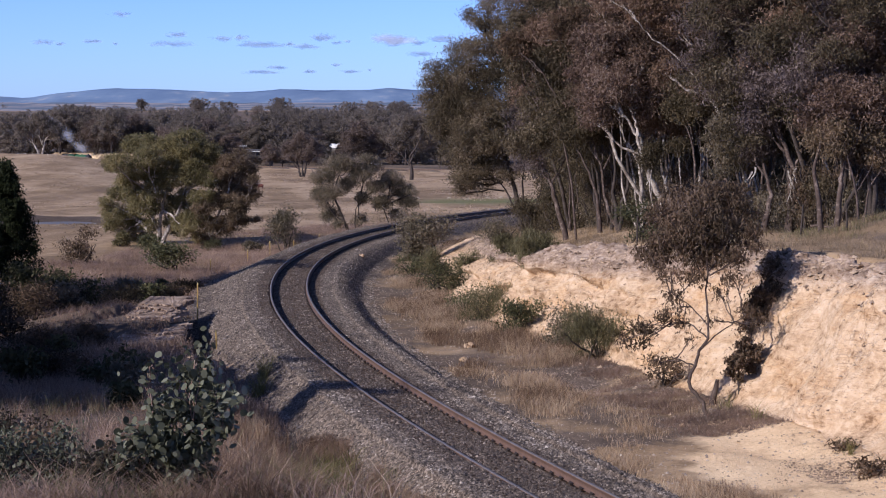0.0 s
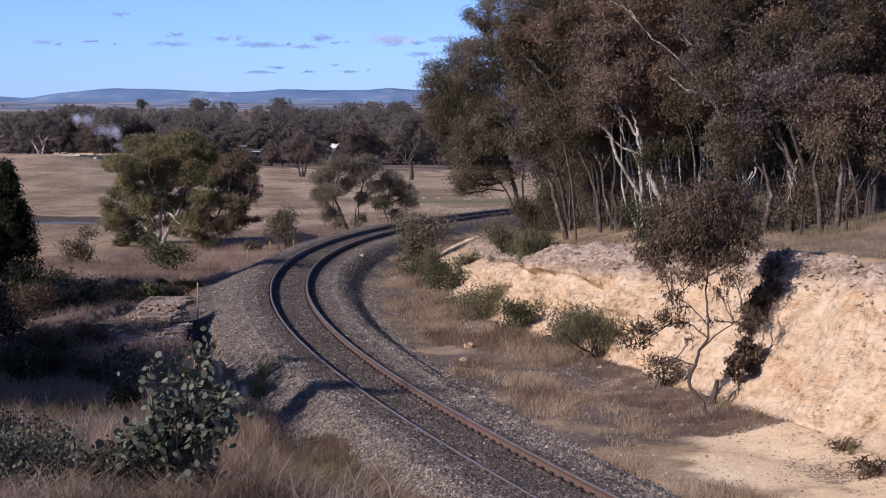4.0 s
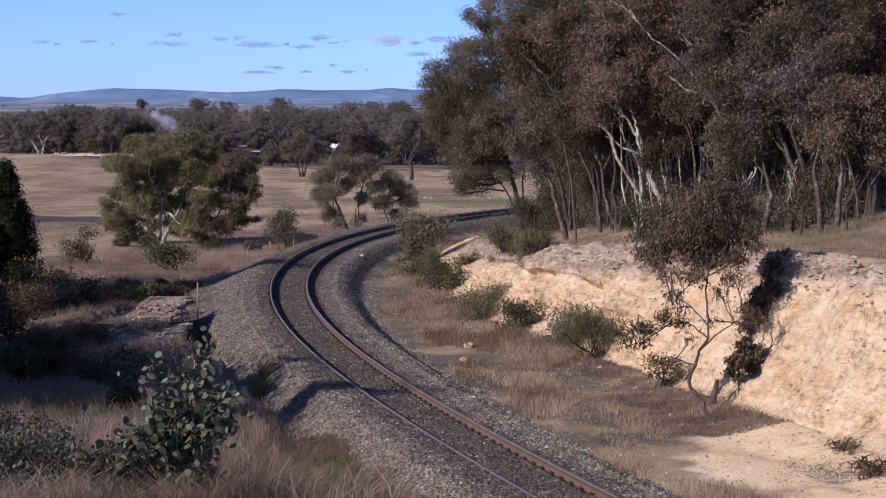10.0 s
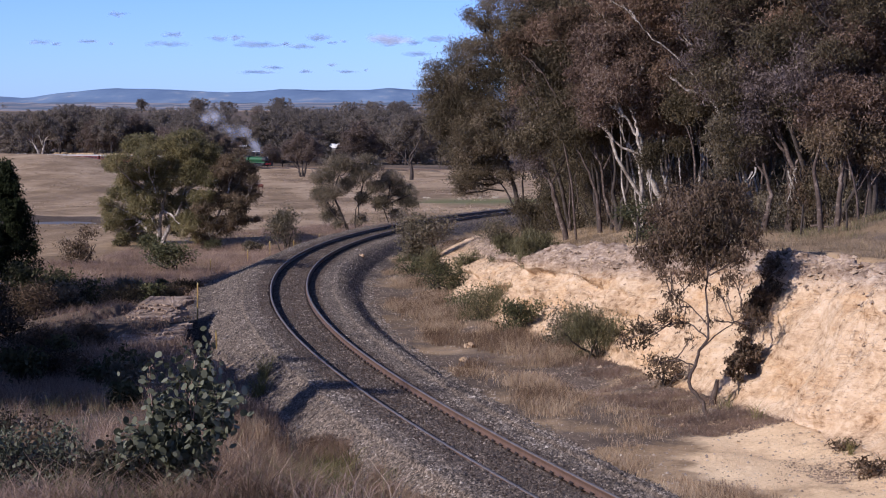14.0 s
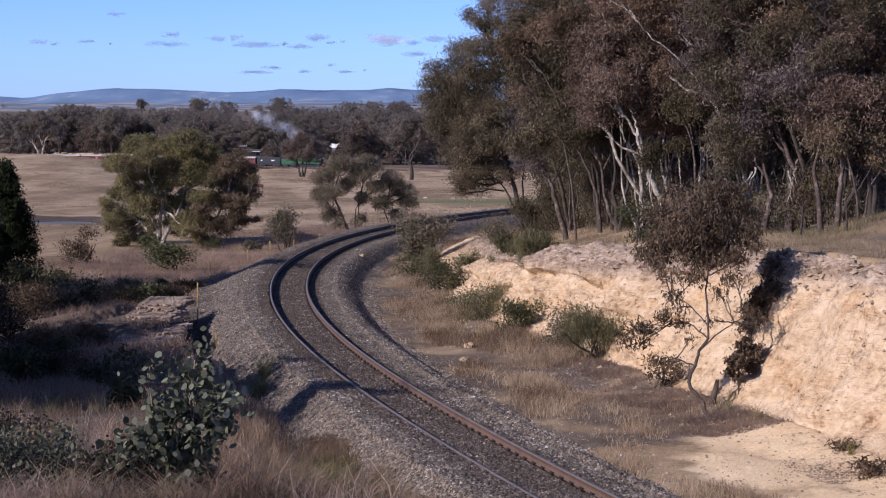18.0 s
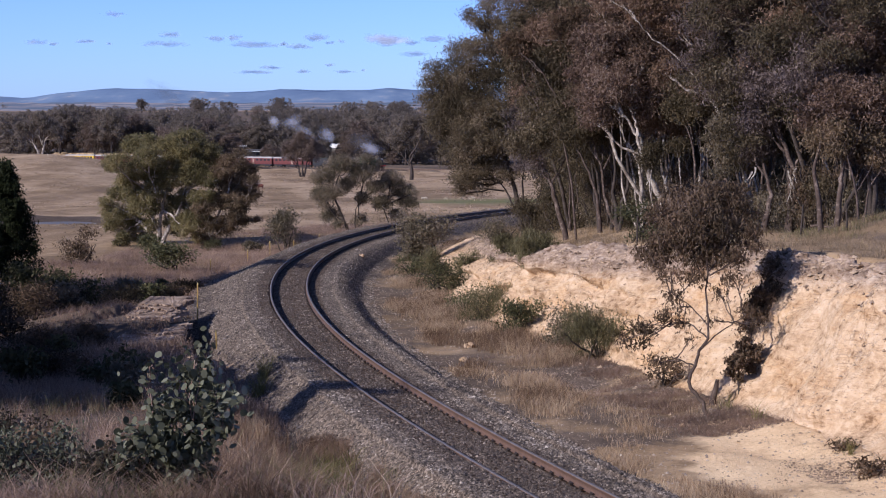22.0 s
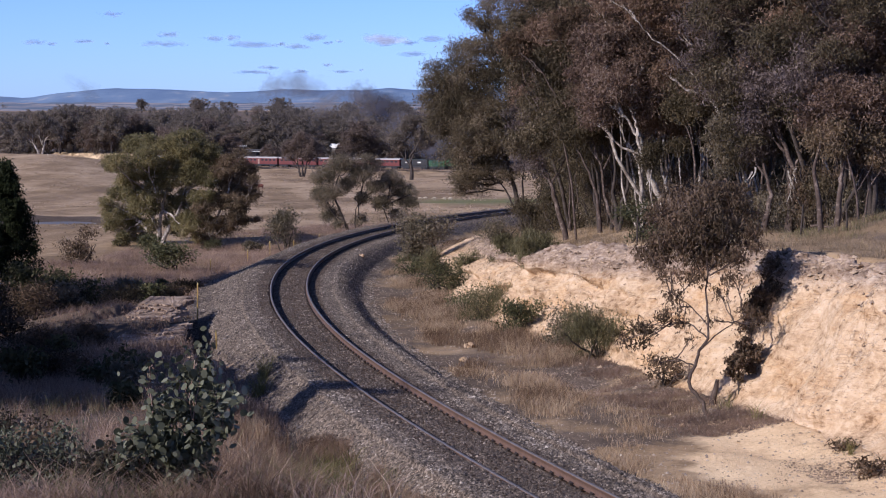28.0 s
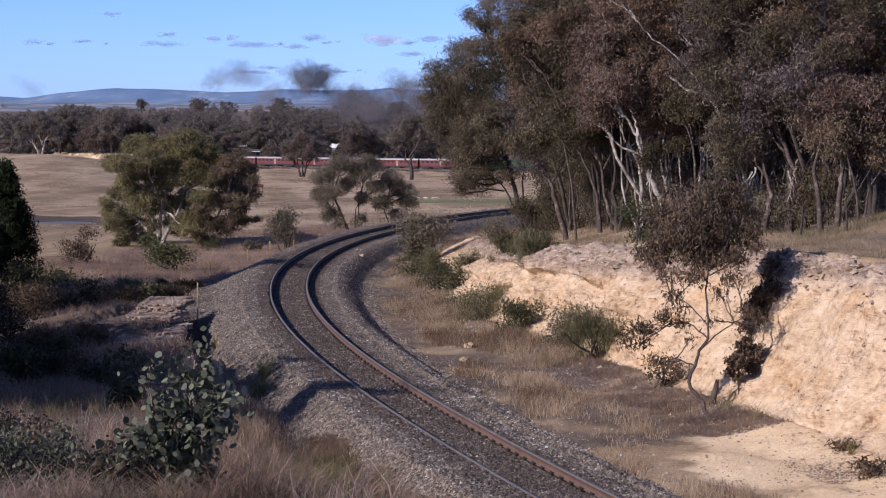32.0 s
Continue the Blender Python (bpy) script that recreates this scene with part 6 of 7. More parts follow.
def build_grass():
    rng = np.random.default_rng(9)
    # cess of the cutting
    n = 44000
    s = -4 + 100 * rng.random(n) ** 1.25
    d = 3.2 + (right_toe(s) - 2.6) * rng.random(n)
    x, y, _ = track_at(s, d)
    want = 0.22 + 4.4 * fbm(x / 1.3, y / 4.5, 3, 51) - 0.9 * ((s < 24) & (d > 6.1)) - 1.3 * ((s < 8.5) & (d > 4.9)) - 1.3 * np.clip((4.9 + 1.5 * fbm(x / 2, y / 5, 2, 76) - d) / 1.3, 0, 1) * (s > 6)
    keep = rng.random(n) < want
    dull = fbm(x / 2.0, y / 7.0, 3, 54) + 0.10 * rng.normal(size=n) > 0.06 + 0.12 * (s < 22)
    for name, k, mat, label in (("dry_grass", keep & ~dull, STRAW, "tall dry straw-coloured grass along the cess"), ("dull_grass", keep & dull, STRAW_RED, "reddish dull dry grass along the cess")):
        grass(name, x[k], y[k], (0.10 + 0.26 * rng.random(k.sum())) * (0.6 + 0.6 * np.clip(want[k], 0, 1)), mat, label, 11, 0.0055, 0.8, 2, 0.17)
    # left bank
    n = 46000
    y = 14 + 110 * rng.random(n) ** 1.8
    p = -30 + 800 * rng.random(n)
    x = (p - 784) / F * y
    ss, dd = beside(x, y)
    keep = (-dd > left_toe(ss) - 0.1 - 0.6 * smooth01((50 - y) / 6) * (0.8 + 2.5 * fbm(x / 0.8, y / 2, 2, 74))) & (rng.random(n) < 0.55 + 2.2 * fbm(x / 1.6, y / 1.6, 3, 52))
    bare = (((x + 10.4) / 1.7) ** 2 + ((y - 75.5) / 5.5) ** 2 < 1) | (((x + 6.9) / 0.9) ** 2 + ((y - 61) / 2.8) ** 2 < 1)
    bare |= (x > -12.4) & (x < -7.6) & (y > 63) & (y < 80) & (rng.random(n) < 0.5)
    keep &= ~bare | (rng.random(n) < 0.25)
    near = keep & (y < 48) & (rng.random(n) < 0.45 + 4.0 * fbm(x / 0.7, y / 2.2, 3, 56))
    rest = keep & (y >= 48)
    weedy = fbm(x / 0.5, y / 1.5, 3, 62) + 0.08 * rng.normal(size=n) > 0.0
    green = near & (fbm(x / 0.7, y / 2.0, 3, 78) + 0.10 * rng.normal(size=n) > 0.14)
    near &= ~green
    for name, k, mat, label in (("green_weeds", green, LEAF_BROOM, "grey-green weeds among dry grass on the bank"), ("foreground_grass", near & ~weedy, STRAW_RED, "fine reddish-brown dry grass on the bank"), ("dead_weeds", near & weedy, STRAW_DULL, "dull brown dead weeds on the bank")):
        grass(name, x[k], y[k], (0.07 + 0.36 * rng.random(k.sum()) ** 1.7) * (0.6 + 2.0 * np.clip(fbm(x[k] / 0.4, y[k] / 1.0, 2, 75) + 0.2, 0, 0.5)), mat, label, 11, 0.0034, 1.1, 3, 0.08)
    grass("bank_grass", x[rest], y[rest], 0.12 + 0.28 * rng.random(rest.sum()), STRAW_DULL, "dull brown dry grass covering the bank", 9, 0.010, 0.7, 6, 0.12, True)
    # weeds that creep onto the ballast's foot
    n = 2600
    s = -5 + 14 * rng.random(n)
    d = -2.2 - 0.8 * rng.random(n) ** 0.6
    x, y, _ = track_at(s, d)
    keep = fbm(x / 0.5, y / 1.2, 3, 79) - 0.2 * smooth01((d + 2.6) / 0.4) + 0.15 * smooth01((5 - s) / 4) > -0.08
    rusty = rng.random(n) < 0.6
    for name, k, mat, label in (("creeping_weeds", keep & rusty, STRAW_RED, "reddish dry weeds creeping over the ballast's foot"), ("dull_weeds", keep & ~rusty, STRAW_DULL, "dull dry weeds creeping over the ballast's foot")):
        grass(name, x[k], y[k], 0.06 + 0.26 * rng.random(k.sum()) ** 1.5, mat, label, 14, 0.004, 1.1, 80, 0.07)
    # crest and forest edge
    n = 24000
    s = -14 + 105 * rng.random(n)
    d = right_toe(s) + BANK_RUN + 0.1 + 13 * rng.random(n) ** 1.3
    x, y, _ = track_at(s, d)
    keep = fbm(x / 1.2, y / 2.5, 3, 53) > -0.12
    grass("crest_grass", x[keep], y[keep], 0.05 + 0.20 * rng.random(keep.sum()) ** 2, STRAW_CREST, "dry grass along the crest of the cutting", 11, 0.006, 0.9, 4, 0.16, True)
    n = 700
    y = 66 + 8 * rng.random(n)
    x = (1290 + 330 * rng.random(n) - 784) / F * y
    keep = (fbm(x / 0.9, y / 1.6, 3, 69) > 0.03) & (beside(x, y)[1] > 12.6)
    grass("crest_tussocks", x[keep], y[keep], 0.06 + 0.18 * rng.random(keep.sum()), LEAF_BROOM, "dull green tussocks along the crest of the cutting", 12, 0.006, 1.0, 70, 0.16)
    # green tussocks in the foreground
    tx, ty = [], []
    for p, yy in ((570, 38), (585, 40), (540, 35), (455, 55), (470, 57), (600, 42), (500, 33), (585, 37.5), (560, 36)):
        x, y = bear(p, yy)
        tx += list(x + rng.normal(size=9) * 0.16)
        ty += list(y + rng.normal(size=9) * 0.2)
    grass("tussock", np.array(tx), np.array(ty), np.full(len(tx), 0.62), GREEN_TUFT, "yellow-green tussocks of long grass on the bank", 14, 0.006, 1.0, 7, 0.07)
    # a few long bleached stalks
    n = 700
    y = 24 + 24 * rng.random(n)
    x = (160 + 560 * rng.random(n) - 784) / F * y
    ss, dd = beside(x, y)
    keep = -dd > left_toe(ss) - 0.3
    grass("dry_stalks", x[keep], y[keep], 0.25 + 0.4 * rng.random(keep.sum()) ** 2, STRAW, "long bleached grass stalks on the bank", 1, 0.0055, 1.6, 8, 0.05)
    # tall straw on the sunny part of the bank
    n = 1500
    y = 23 + 24 * rng.random(n)
    x = (380 + 290 * rng.random(n) - 784) / F * y
    ss, dd = beside(x, y)
    keep = (-dd > left_toe(ss) - 0.2) & (fbm(x / 0.8, y / 2.5, 3, 58) > -0.03)
    grass("tall_straw", x[keep], y[keep], 0.22 + 0.4 * rng.random(keep.sum()) ** 1.5, STRAW_RED, "tall reddish straw on the sunny bank", 12, 0.004, 0.8, 12, 0.07)
    # litter below the sapling and on the sand
    n = 9000
    s = 9 + 19 * rng.random(n)
    d = right_toe(s) - 1.2 + rng.normal(size=n) * 0.9
    x, y, _ = track_at(s, d)
    keep = fbm(x / 1.3, y / 1.3, 3, 57) > -0.02
    scatter_stones("leaf_litter", x[keep], y[keep], 0.012 + 0.03 * rng.random(keep.sum()) ** 2, LITTER, "dark bark and leaf litter on the scree", seed=58)
    # a drift of dead leaves and bark on the sand before the cutting
    m = 5200
    dx, dy = 8.75 + rng.normal(size=m) * 0.75, 43.4 + rng.normal(size=m) * 0.9
    drift = fbm(dx / 0.5, dy / 1.2, 3, 47) > -0.03
    scatter_stones("leaf_drift", dx[drift], dy[drift], 0.007 + 0.022 * rng.random(drift.sum()) ** 2, DEAD, "drift of dead leaves and bark on the sand", seed=48)
    grass("sand_tuft", np.array([8.98, 9.02, 9.0]), np.array([45.2, 45.3, 45.1]), np.full(3, 0.34), GREEN_TUFT, "small green tuft growing on the sand", 16, 0.006, 1.0, 49, 0.05)
    grass("scree_tuft", np.array([7.33, 7.38, 7.78, 7.82]), np.array([52.6, 52.7, 50.6, 50.7]), np.full(4, 0.42), GREEN_TUFT, "green tufts of long grass on the scree", 16, 0.006, 1.0, 50, 0.07)
    keep = fbm(x / 1.0, y / 1.0, 3, 59) > 0.0
    grass("low_scrub", x[keep], y[keep], 0.06 + 0.12 * rng.random(keep.sum()), STRAW_DULL, "low dead scrub on the scree", 6, 0.006, 1.2, 9, 0.1, True)
    # verge of the pasture
    n = 12000
    y = 100 + 85 * rng.random(n)
    p = 60 + 860 * rng.random(n)
    x = (p - 784) / F * y
    ss, dd = beside(x, y)
    keep = (-dd > left_toe(ss)) & (-dd < 16 + 8 * fbm(x / 6, y / 6, 2, 60))
    grass("verge_grass", x[keep], y[keep], 0.18 + 0.34 * rng.random(keep.sum()), STRAW_DULL, "tall dull dry grass between line and pasture", 15, 0.008, 0.8, 5, 0.25, True)
    # tussocks of the pasture
    n = 26000
    y = 175 * (4.0 ** rng.random(n))
    x = (-40 + 1000 * rng.random(n) - 784) / F * y
    ss, dd = beside(x, y)
    keep = (fbm(x / 6, y / 45, 4, 63) + 0.5 * fbm(x / 1.5, y / 9, 2, 64) > 0.05) & (y < far_line(x)[1] - 8) & ((np.abs(dd) > 9) | (y > 330)) & (((x + 37.6) / 5) ** 2 + ((y - 201) / 5.5) ** 2 > 1)
    dull = fbm(x / 20, y / 110, 3, 65) > 0.0
    for name, k, mat, label in (("pasture_tussocks", keep & ~dull, STRAW, "low straw-coloured tussocks in the pasture"), ("dull_tussocks", keep & dull, STRAW_CREST, "low dull brown tussocks in the pasture")):
        grass(name, x[k], y[k], (0.07 + 0.12 * rng.random(k.sum())) * (y[k] / 230) ** 0.5, mat, label, 4, 0.06, 0.7, 66, 0.45, True)


build_grass()


# ---- distant hills ----
def build_hills():
    m, nt, bsdf = nodes("haze_tinted_hills")
    co = nt.nodes.new("ShaderNodeTexCoord").outputs["Object"]
    mp = node(nt, "ShaderNodeMapping", [(0, co)])
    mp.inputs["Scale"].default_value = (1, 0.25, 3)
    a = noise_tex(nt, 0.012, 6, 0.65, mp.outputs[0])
    # the blue of the hazy air is put into the hills' base colour
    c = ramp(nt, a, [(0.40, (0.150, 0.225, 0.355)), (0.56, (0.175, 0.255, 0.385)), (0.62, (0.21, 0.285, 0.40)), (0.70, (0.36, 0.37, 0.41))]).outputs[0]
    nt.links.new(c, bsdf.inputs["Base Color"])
    bsdf.inputs["Roughness"].default_value = 1.0
    bsdf.inputs["Specular IOR Level"].default_value = 0.0
    a = np.radians(np.linspace(-180, 180, 1440, endpoint=False))
    t = np.tan(np.clip(a, -0.4, 0.4))
    px = 784 + F * t
    prof = np.interp(px, [-600, -200, 0, 50, 100, 200, 300, 400, 450, 500, 560, 650, 690, 740, 900, 1600], [165, 172, 171, 174, 166, 157, 159, 164, 163, 158, 160, 160, 156, 160, 158, 164])
    top = 7 + (180 - prof) * 4660 / F + fbm(a * 900, a * 0, 3, 4) * 2.2
    low = 7 + (180 - 181 + fbm(a * 300, a * 0, 2, 6) * 8) * 4600 / F
    def level(row, r):
        return 7 + (180 - row) * r / F

    wav = fbm(a * 220, a * 0, 3, 16)
    R = [2900, 3300, 3700, 4100, 4350, 4500, 4600, 4660, 4720]
    Z = [level(199 + 0 * a, 2900), level(192 + 5 * wav, 3300), level(187 + 5 * np.roll(wav, 90), 3700), level(182 + 4 * np.roll(wav, 200), 4100), low * 0.75 + top * 0.25 - 1, low * 0.45 + top * 0.55, low * 0.15 + top * 0.85, top, np.full_like(top, -10)]
    V = np.stack([np.stack([r * np.sin(a), r * np.cos(a), z], 1) for r, z in zip(R, Z)], 0).reshape(-1, 3)
    n = len(a)
    idx = np.arange(len(R) * n).reshape(len(R), n)
    nx = np.roll(idx, -1, 1)
    f = np.stack([idx[:-1].ravel(), nx[:-1].ravel(), nx[1:].ravel(), idx[1:].ravel()], 1)[:, ::-1]
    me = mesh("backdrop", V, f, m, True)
    pm, pnt, pb = nodes("haze_tinted_plain")
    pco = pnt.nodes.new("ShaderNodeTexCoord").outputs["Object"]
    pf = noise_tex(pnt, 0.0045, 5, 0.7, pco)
    # blue-grey stops carry the hazy air over the plain in its colour
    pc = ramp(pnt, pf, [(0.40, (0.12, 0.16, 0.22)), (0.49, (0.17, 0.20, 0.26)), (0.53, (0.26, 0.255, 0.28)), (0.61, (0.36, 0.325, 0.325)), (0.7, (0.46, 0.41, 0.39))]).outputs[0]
    pnt.links.new(pc, pb.inputs["Base Color"])
    pb.inputs["Roughness"].default_value = 1.0
    pb.inputs["Specular IOR Level"].default_value = 0.0
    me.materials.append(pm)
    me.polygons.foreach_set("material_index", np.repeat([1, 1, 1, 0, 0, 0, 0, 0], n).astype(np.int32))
    tagged(new("backdrop", me), "wooded hills along the horizon, tinted a hazy blue", "hills", kind="structure")


build_hills()


# ---- scattered trees and hedgerows of the distant plain ----
def build_far_woodland():
    rng = np.random.default_rng(311)
    n = 1100
    y = 1500 * (2.7 ** rng.random(n))
    x = (rng.random(n) * 1000 - 60 - 784) / F * y
    keep = fbm(x / 260, y / 900, 3, 93) + 0.05 * rng.normal(size=n) > 0.02
    x, y = x[keep], y[keep]
    z = np.maximum(land(x, y), np.where(y > 2600, 7 + (180 - np.interp(np.hypot(x, y), [2600, 2900, 3300, 3700, 4100], [202, 199, 192, 187, 182])) * y / F, -99))
    w = (3.5 + 5.0 * rng.random(len(x)) ** 2)[:, None, None]
    p = rng.normal(size=(len(x), 46, 3)) * (0.42, 0.42, 0.26) * w + np.stack([x, y, z], 1)[:, None] + np.array([0, 0, 0.42]) * w
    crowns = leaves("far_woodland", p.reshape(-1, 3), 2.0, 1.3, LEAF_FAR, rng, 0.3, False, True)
    tagged(new("far_woodland", crowns), "scattered dark trees and hedgerows on the distant plain", "woodland", kind="stuff")


build_far_woodland()


# ---- distant clouds and smoke: lumpy bodies of vapour that thin out to their rims ----
def puff(name, radii, mat, seed):
    rng = np.random.default_rng(seed)
    bm = bmesh.new()
    bmesh.ops.create_icosphere(bm, subdivisions=4, radius=1.0)
    c = rng.normal(size=(6, 3))
    ph = rng.random(6) * 6.28
    for v in bm.verts:
        p = np.array(v.co)
        k = 1 + 0.05 * float(np.sin(3.0 * (c @ p) + ph).sum())
        v.co = Vector((p[0] * radii[0], p[1] * radii[1], p[2] * radii[2])) * k
    for f in bm.faces:
        f.smooth = True
    me = bpy.data.meshes.new(name)
    bm.to_mesh(me)
    bm.free()
    me.materials.append(mat)
    return me


# cloud light and shade are put into these two vapour colours
CLOUD_GREY = vapour("grey_cloud_vapour", (0.53, 0.63, 0.77), 0.50, 1.5, True)
CLOUD_LIT = vapour("sunlit_tinted_cloud_vapour", (0.74, 0.75, 0.82), 0.66, 1.2, True)
STEAM = vapour("white_steam", (0.62, 0.64, 0.72), 0.52)
SMOKE = vapour("dark_coal_smoke", (0.175, 0.166, 0.18), 0.85, 2.0)
SMOKE_AGED = vapour("drifting_coal_smoke", (0.225, 0.21, 0.215), 0.40, 2.0)
SMOKE_THIN = vapour("thin_coal_smoke", (0.16, 0.15, 0.155), 0.15, 2.0)
FAR_R = 4500.0
CLOUDS = []
for i, (px, py, w, h) in enumerate([(217, 26, 34, 7), (80, 75, 36, 7), (110, 78, 16, 4), (165, 74, 30, 5), (313, 61, 30, 8), (303, 79, 66, 8), (395, 68, 36, 8), (427, 67, 24, 9), (460, 78, 84, 8), (514, 78, 14, 5),
                                    (541, 82, 46, 6), (570, 66, 40, 10), (598, 76, 18, 4), (690, 68, 72, 16), (738, 76, 26, 7), (785, 68, 46, 8), (747, 94, 46, 8), (472, 128, 64, 5), (497, 120, 40, 5), (548, 127, 22, 5), (622, 127, 36, 5), (595, 115, 18, 4), (655, 124, 8, 4), (617, 74, 12, 4), (208, 78, 10, 4)]):
    k = FAR_R / F
    lit = w > 70 and py < 70
    c = new("cloud", puff("cloud", (w * k * 0.80, 14, h * k * 0.95), CLOUD_LIT if lit else CLOUD_GREY, 800 + i))
    tagged(c, "small fair-weather cloud tinted white as if sunlit, flat-based" if lit else "small flat grey fair-weather cloud", "cloud", "fair-weather clouds")
    CLOUDS.append((c, (px - 784) * k, FAR_R, 7 + (180 - py) * k))

# ---- the steam train on the far line ----
GREEN = plain("green_locomotive_paint", (0.014, 0.082, 0.030), 0.45)
BLACK = plain("black_locomotive_paint", (0.018, 0.018, 0.02), 0.45)
MAROON = plain("maroon_carriage_paint", (0.115, 0.017, 0.016), 0.55)
CREAM = plain("cream_lining_paint", (0.30, 0.20, 0.16), 0.55)
LINING = plain("dull_red_lining_paint", (0.17, 0.06, 0.05), 0.55)
SILVER = plain("silver_roof_paint", (0.40, 0.38, 0.375), 0.55)
YELLOW = plain("yellow_van_paint", (0.75, 0.50, 0.03), 0.45)
GLASS = plain("dark_carriage_glass", (0.03, 0.032, 0.04), 0.12)
DARK_GLASS = plain("dark_house_glass", (0.02, 0.021, 0.024), 0.5)
WHITE = plain("white_paint", (0.8, 0.8, 0.78), 0.5)
FAR_DIR = Vector((FAR_B[0] - FAR_A[0], FAR_B[1] - FAR_A[1], FAR_B[2] - FAR_A[2])).normalized()
COS_FAR = FAR_DIR.x
VEHICLES = []           # thing, distance of its front behind the locomotive's front
WHEELSETS = []


def wheelset(parent, x, r, name="wheelset", spin=False):
    bm = bmesh.new()
    for sy in (-0.75, 0.75):
        rod(bm, (0, sy - 0.07, 0), (0, sy + 0.07, 0), r, sides=20)
    rod(bm, (0, -0.75, 0), (0, 0.75, 0), 0.09, sides=8)
    for k in range(6):
        a = k * math.pi / 3
        box(bm, -0.05, 0.05, -0.86, -0.82, -0.02, 0.02)
    w = part(name, bm, BLACK, parent)
    w.location = (x, 0, r)
    if spin:
        WHEELSETS.append((w, x, r))
    return w


def bogie(parent, x):
    bm = box(bmesh.new(), x - 1.5, x + 1.5, -1.1, -0.95, 0.35, 0.75, 0.04)
    box(bm, x - 1.5, x + 1.5, 0.95, 1.1, 0.35, 0.75, 0.04)
    box(bm, x - 0.3, x + 0.3, -1.0, 1.0, 0.4, 0.8)
    b = part("bogie", bm, BLACK, parent)
    for dx in (-1.1, 1.1):
        wheelset(b, x + dx, 0.46)


def build_locomotive():
    t = tagged(new("steam_locomotive"), "green express steam locomotive with black smokebox and running gear", "locomotive", "steam train")
    bm = rod(bmesh.new(), (-3.0, 0, 2.75), (-9.8, 0, 2.85), 0.93, 1.0, 24)
    part("boiler", bm, GREEN, t)
    bm = rod(bmesh.new(), (-1.1, 0, 2.75), (-3.0, 0, 2.75), 0.96, sides=24)
    rod(bm, (-0.85, 0, 2.75), (-1.1, 0, 2.75), 0.55, 0.96, 20)
    part("smokebox", bm, BLACK, t)
    part("funnel", rod(bmesh.new(), (-2.1, 0, 3.6), (-2.1, 0, 4.15), 0.3, 0.36, 16), BLACK, t)
    bm = rod(bmesh.new(), (-6.2, 0, 3.6), (-6.2, 0, 4.0), 0.42, 0.28, 14)
    part("dome", bm, GREEN, t)
    bm = box(bmesh.new(), -13.2, -9.8, -1.42, 1.42, 1.35, 3.75, 0.12)
    part("cab", bm, GREEN, t)
    part("cab_roof", box(bmesh.new(), -13.6, -9.6, -1.45, 1.45, 3.76, 3.98, 0.09), BLACK, t)
    for sy in (-1.43, 1.43):
        w = part("cab_window", box(bmesh.new(), -11.9, -10.9, sy - 0.015, sy + 0.015, 2.6, 3.3), GLASS, t)
        part("running_board", box(bmesh.new(), -9.8, -0.9, sy - 0.12, sy + 0.12 if sy < 0 else sy, 1.45, 1.95, 0.04), GREEN, t)
        bm = rod(bmesh.new(), (-1.3, sy * 0.86, 1.05), (-2.6, sy * 0.86, 1.05), 0.42, sides=16)
        part("cylinder", bm, BLACK, t)
        bm = box(bmesh.new(), -8.4, -4.9, sy * 0.66 - 0.04, sy * 0.66 + 0.04, 0.85, 1.0)
        box(bm, -5.2, -2.6, sy * 0.70 - 0.03, sy * 0.70 + 0.03, 0.98, 1.08)
        part("coupling_rod", bm, BLACK, t)
    part("frame", box(bmesh.new(), -13.2, -0.6, -0.55, 0.55, 0.75, 1.5, 0.05), BLACK, t)
    bm = box(bmesh.new(), -0.45, -0.2, -1.3, 1.3, 0.85, 1.3, 0.03)
    for sy in (-0.75, 0.75):
        rod(bm, (-0.2, sy, 1.05), (0.15, sy, 1.05), 0.16, 0.22, 12)
    part("buffer_beam", bm, plain("red_buffer_beam", (0.4, 0.03, 0.02)), t)
    part("headlamp", rod(bmesh.new(), (-0.85, 0, 3.55), (-0.6, 0, 3.55), 0.2, sides=12), SILVER, t)
    for x in (-4.7, -6.5, -8.3):
        wheelset(t, x, 0.84, "driving_wheelset", True)
    for x in (-1.5, -3.2, -10.4):
        wheelset(t, x, 0.45)
    VEHICLES.append((t, 0.0))
    t = tagged(new("tender"), "green locomotive tender heaped with coal", "tender", "steam train")
    part("tank", box(bmesh.new(), -7.6, -0.2, -1.45, 1.45, 1.1, 3.3, 0.12), GREEN, t)
    rng = np.random.default_rng(4)
    for _ in range(26):
        x, y = -0.9 - 3.6 * rng.random(), rng.normal() * 0.5
        bm = bmesh.new()
        bmesh.ops.create_icosphere(bm, subdivisions=1, radius=0.42, matrix=pose(x, y, 3.25 + 0.35 * rng.random(), *(rng.random(3) * 180)))
        part("coal_lump", bm, BLACK, t)
    part("frame", box(bmesh.new(), -7.7, 0.0, -1.2, 1.2, 0.8, 1.1, 0.03), BLACK, t)
    bogie(t, -1.9)
    bogie(t, -5.9)
    VEHICLES.append((t, 13.7))
    t = tagged(new("water_wagon"), "long black water wagon with pale lettering bars", "wagon", "steam train")
    bm = box(bmesh.new(), -12.9, -0.2, -1.4, 1.4, 1.15, 3.55, 0.25)
    part("tank", bm, BLACK, t)
    part("filler_hatch", rod(bmesh.new(), (-6, 0, 3.5), (-6, 0, 3.8), 0.45, sides=14), BLACK, t)
    part("tank_top", box(bmesh.new(), -12.5, -0.6, -1.1, 1.1, 3.54, 3.62, 0.03), plain("dark_green_paint", (0.02, 0.06, 0.035)), t)
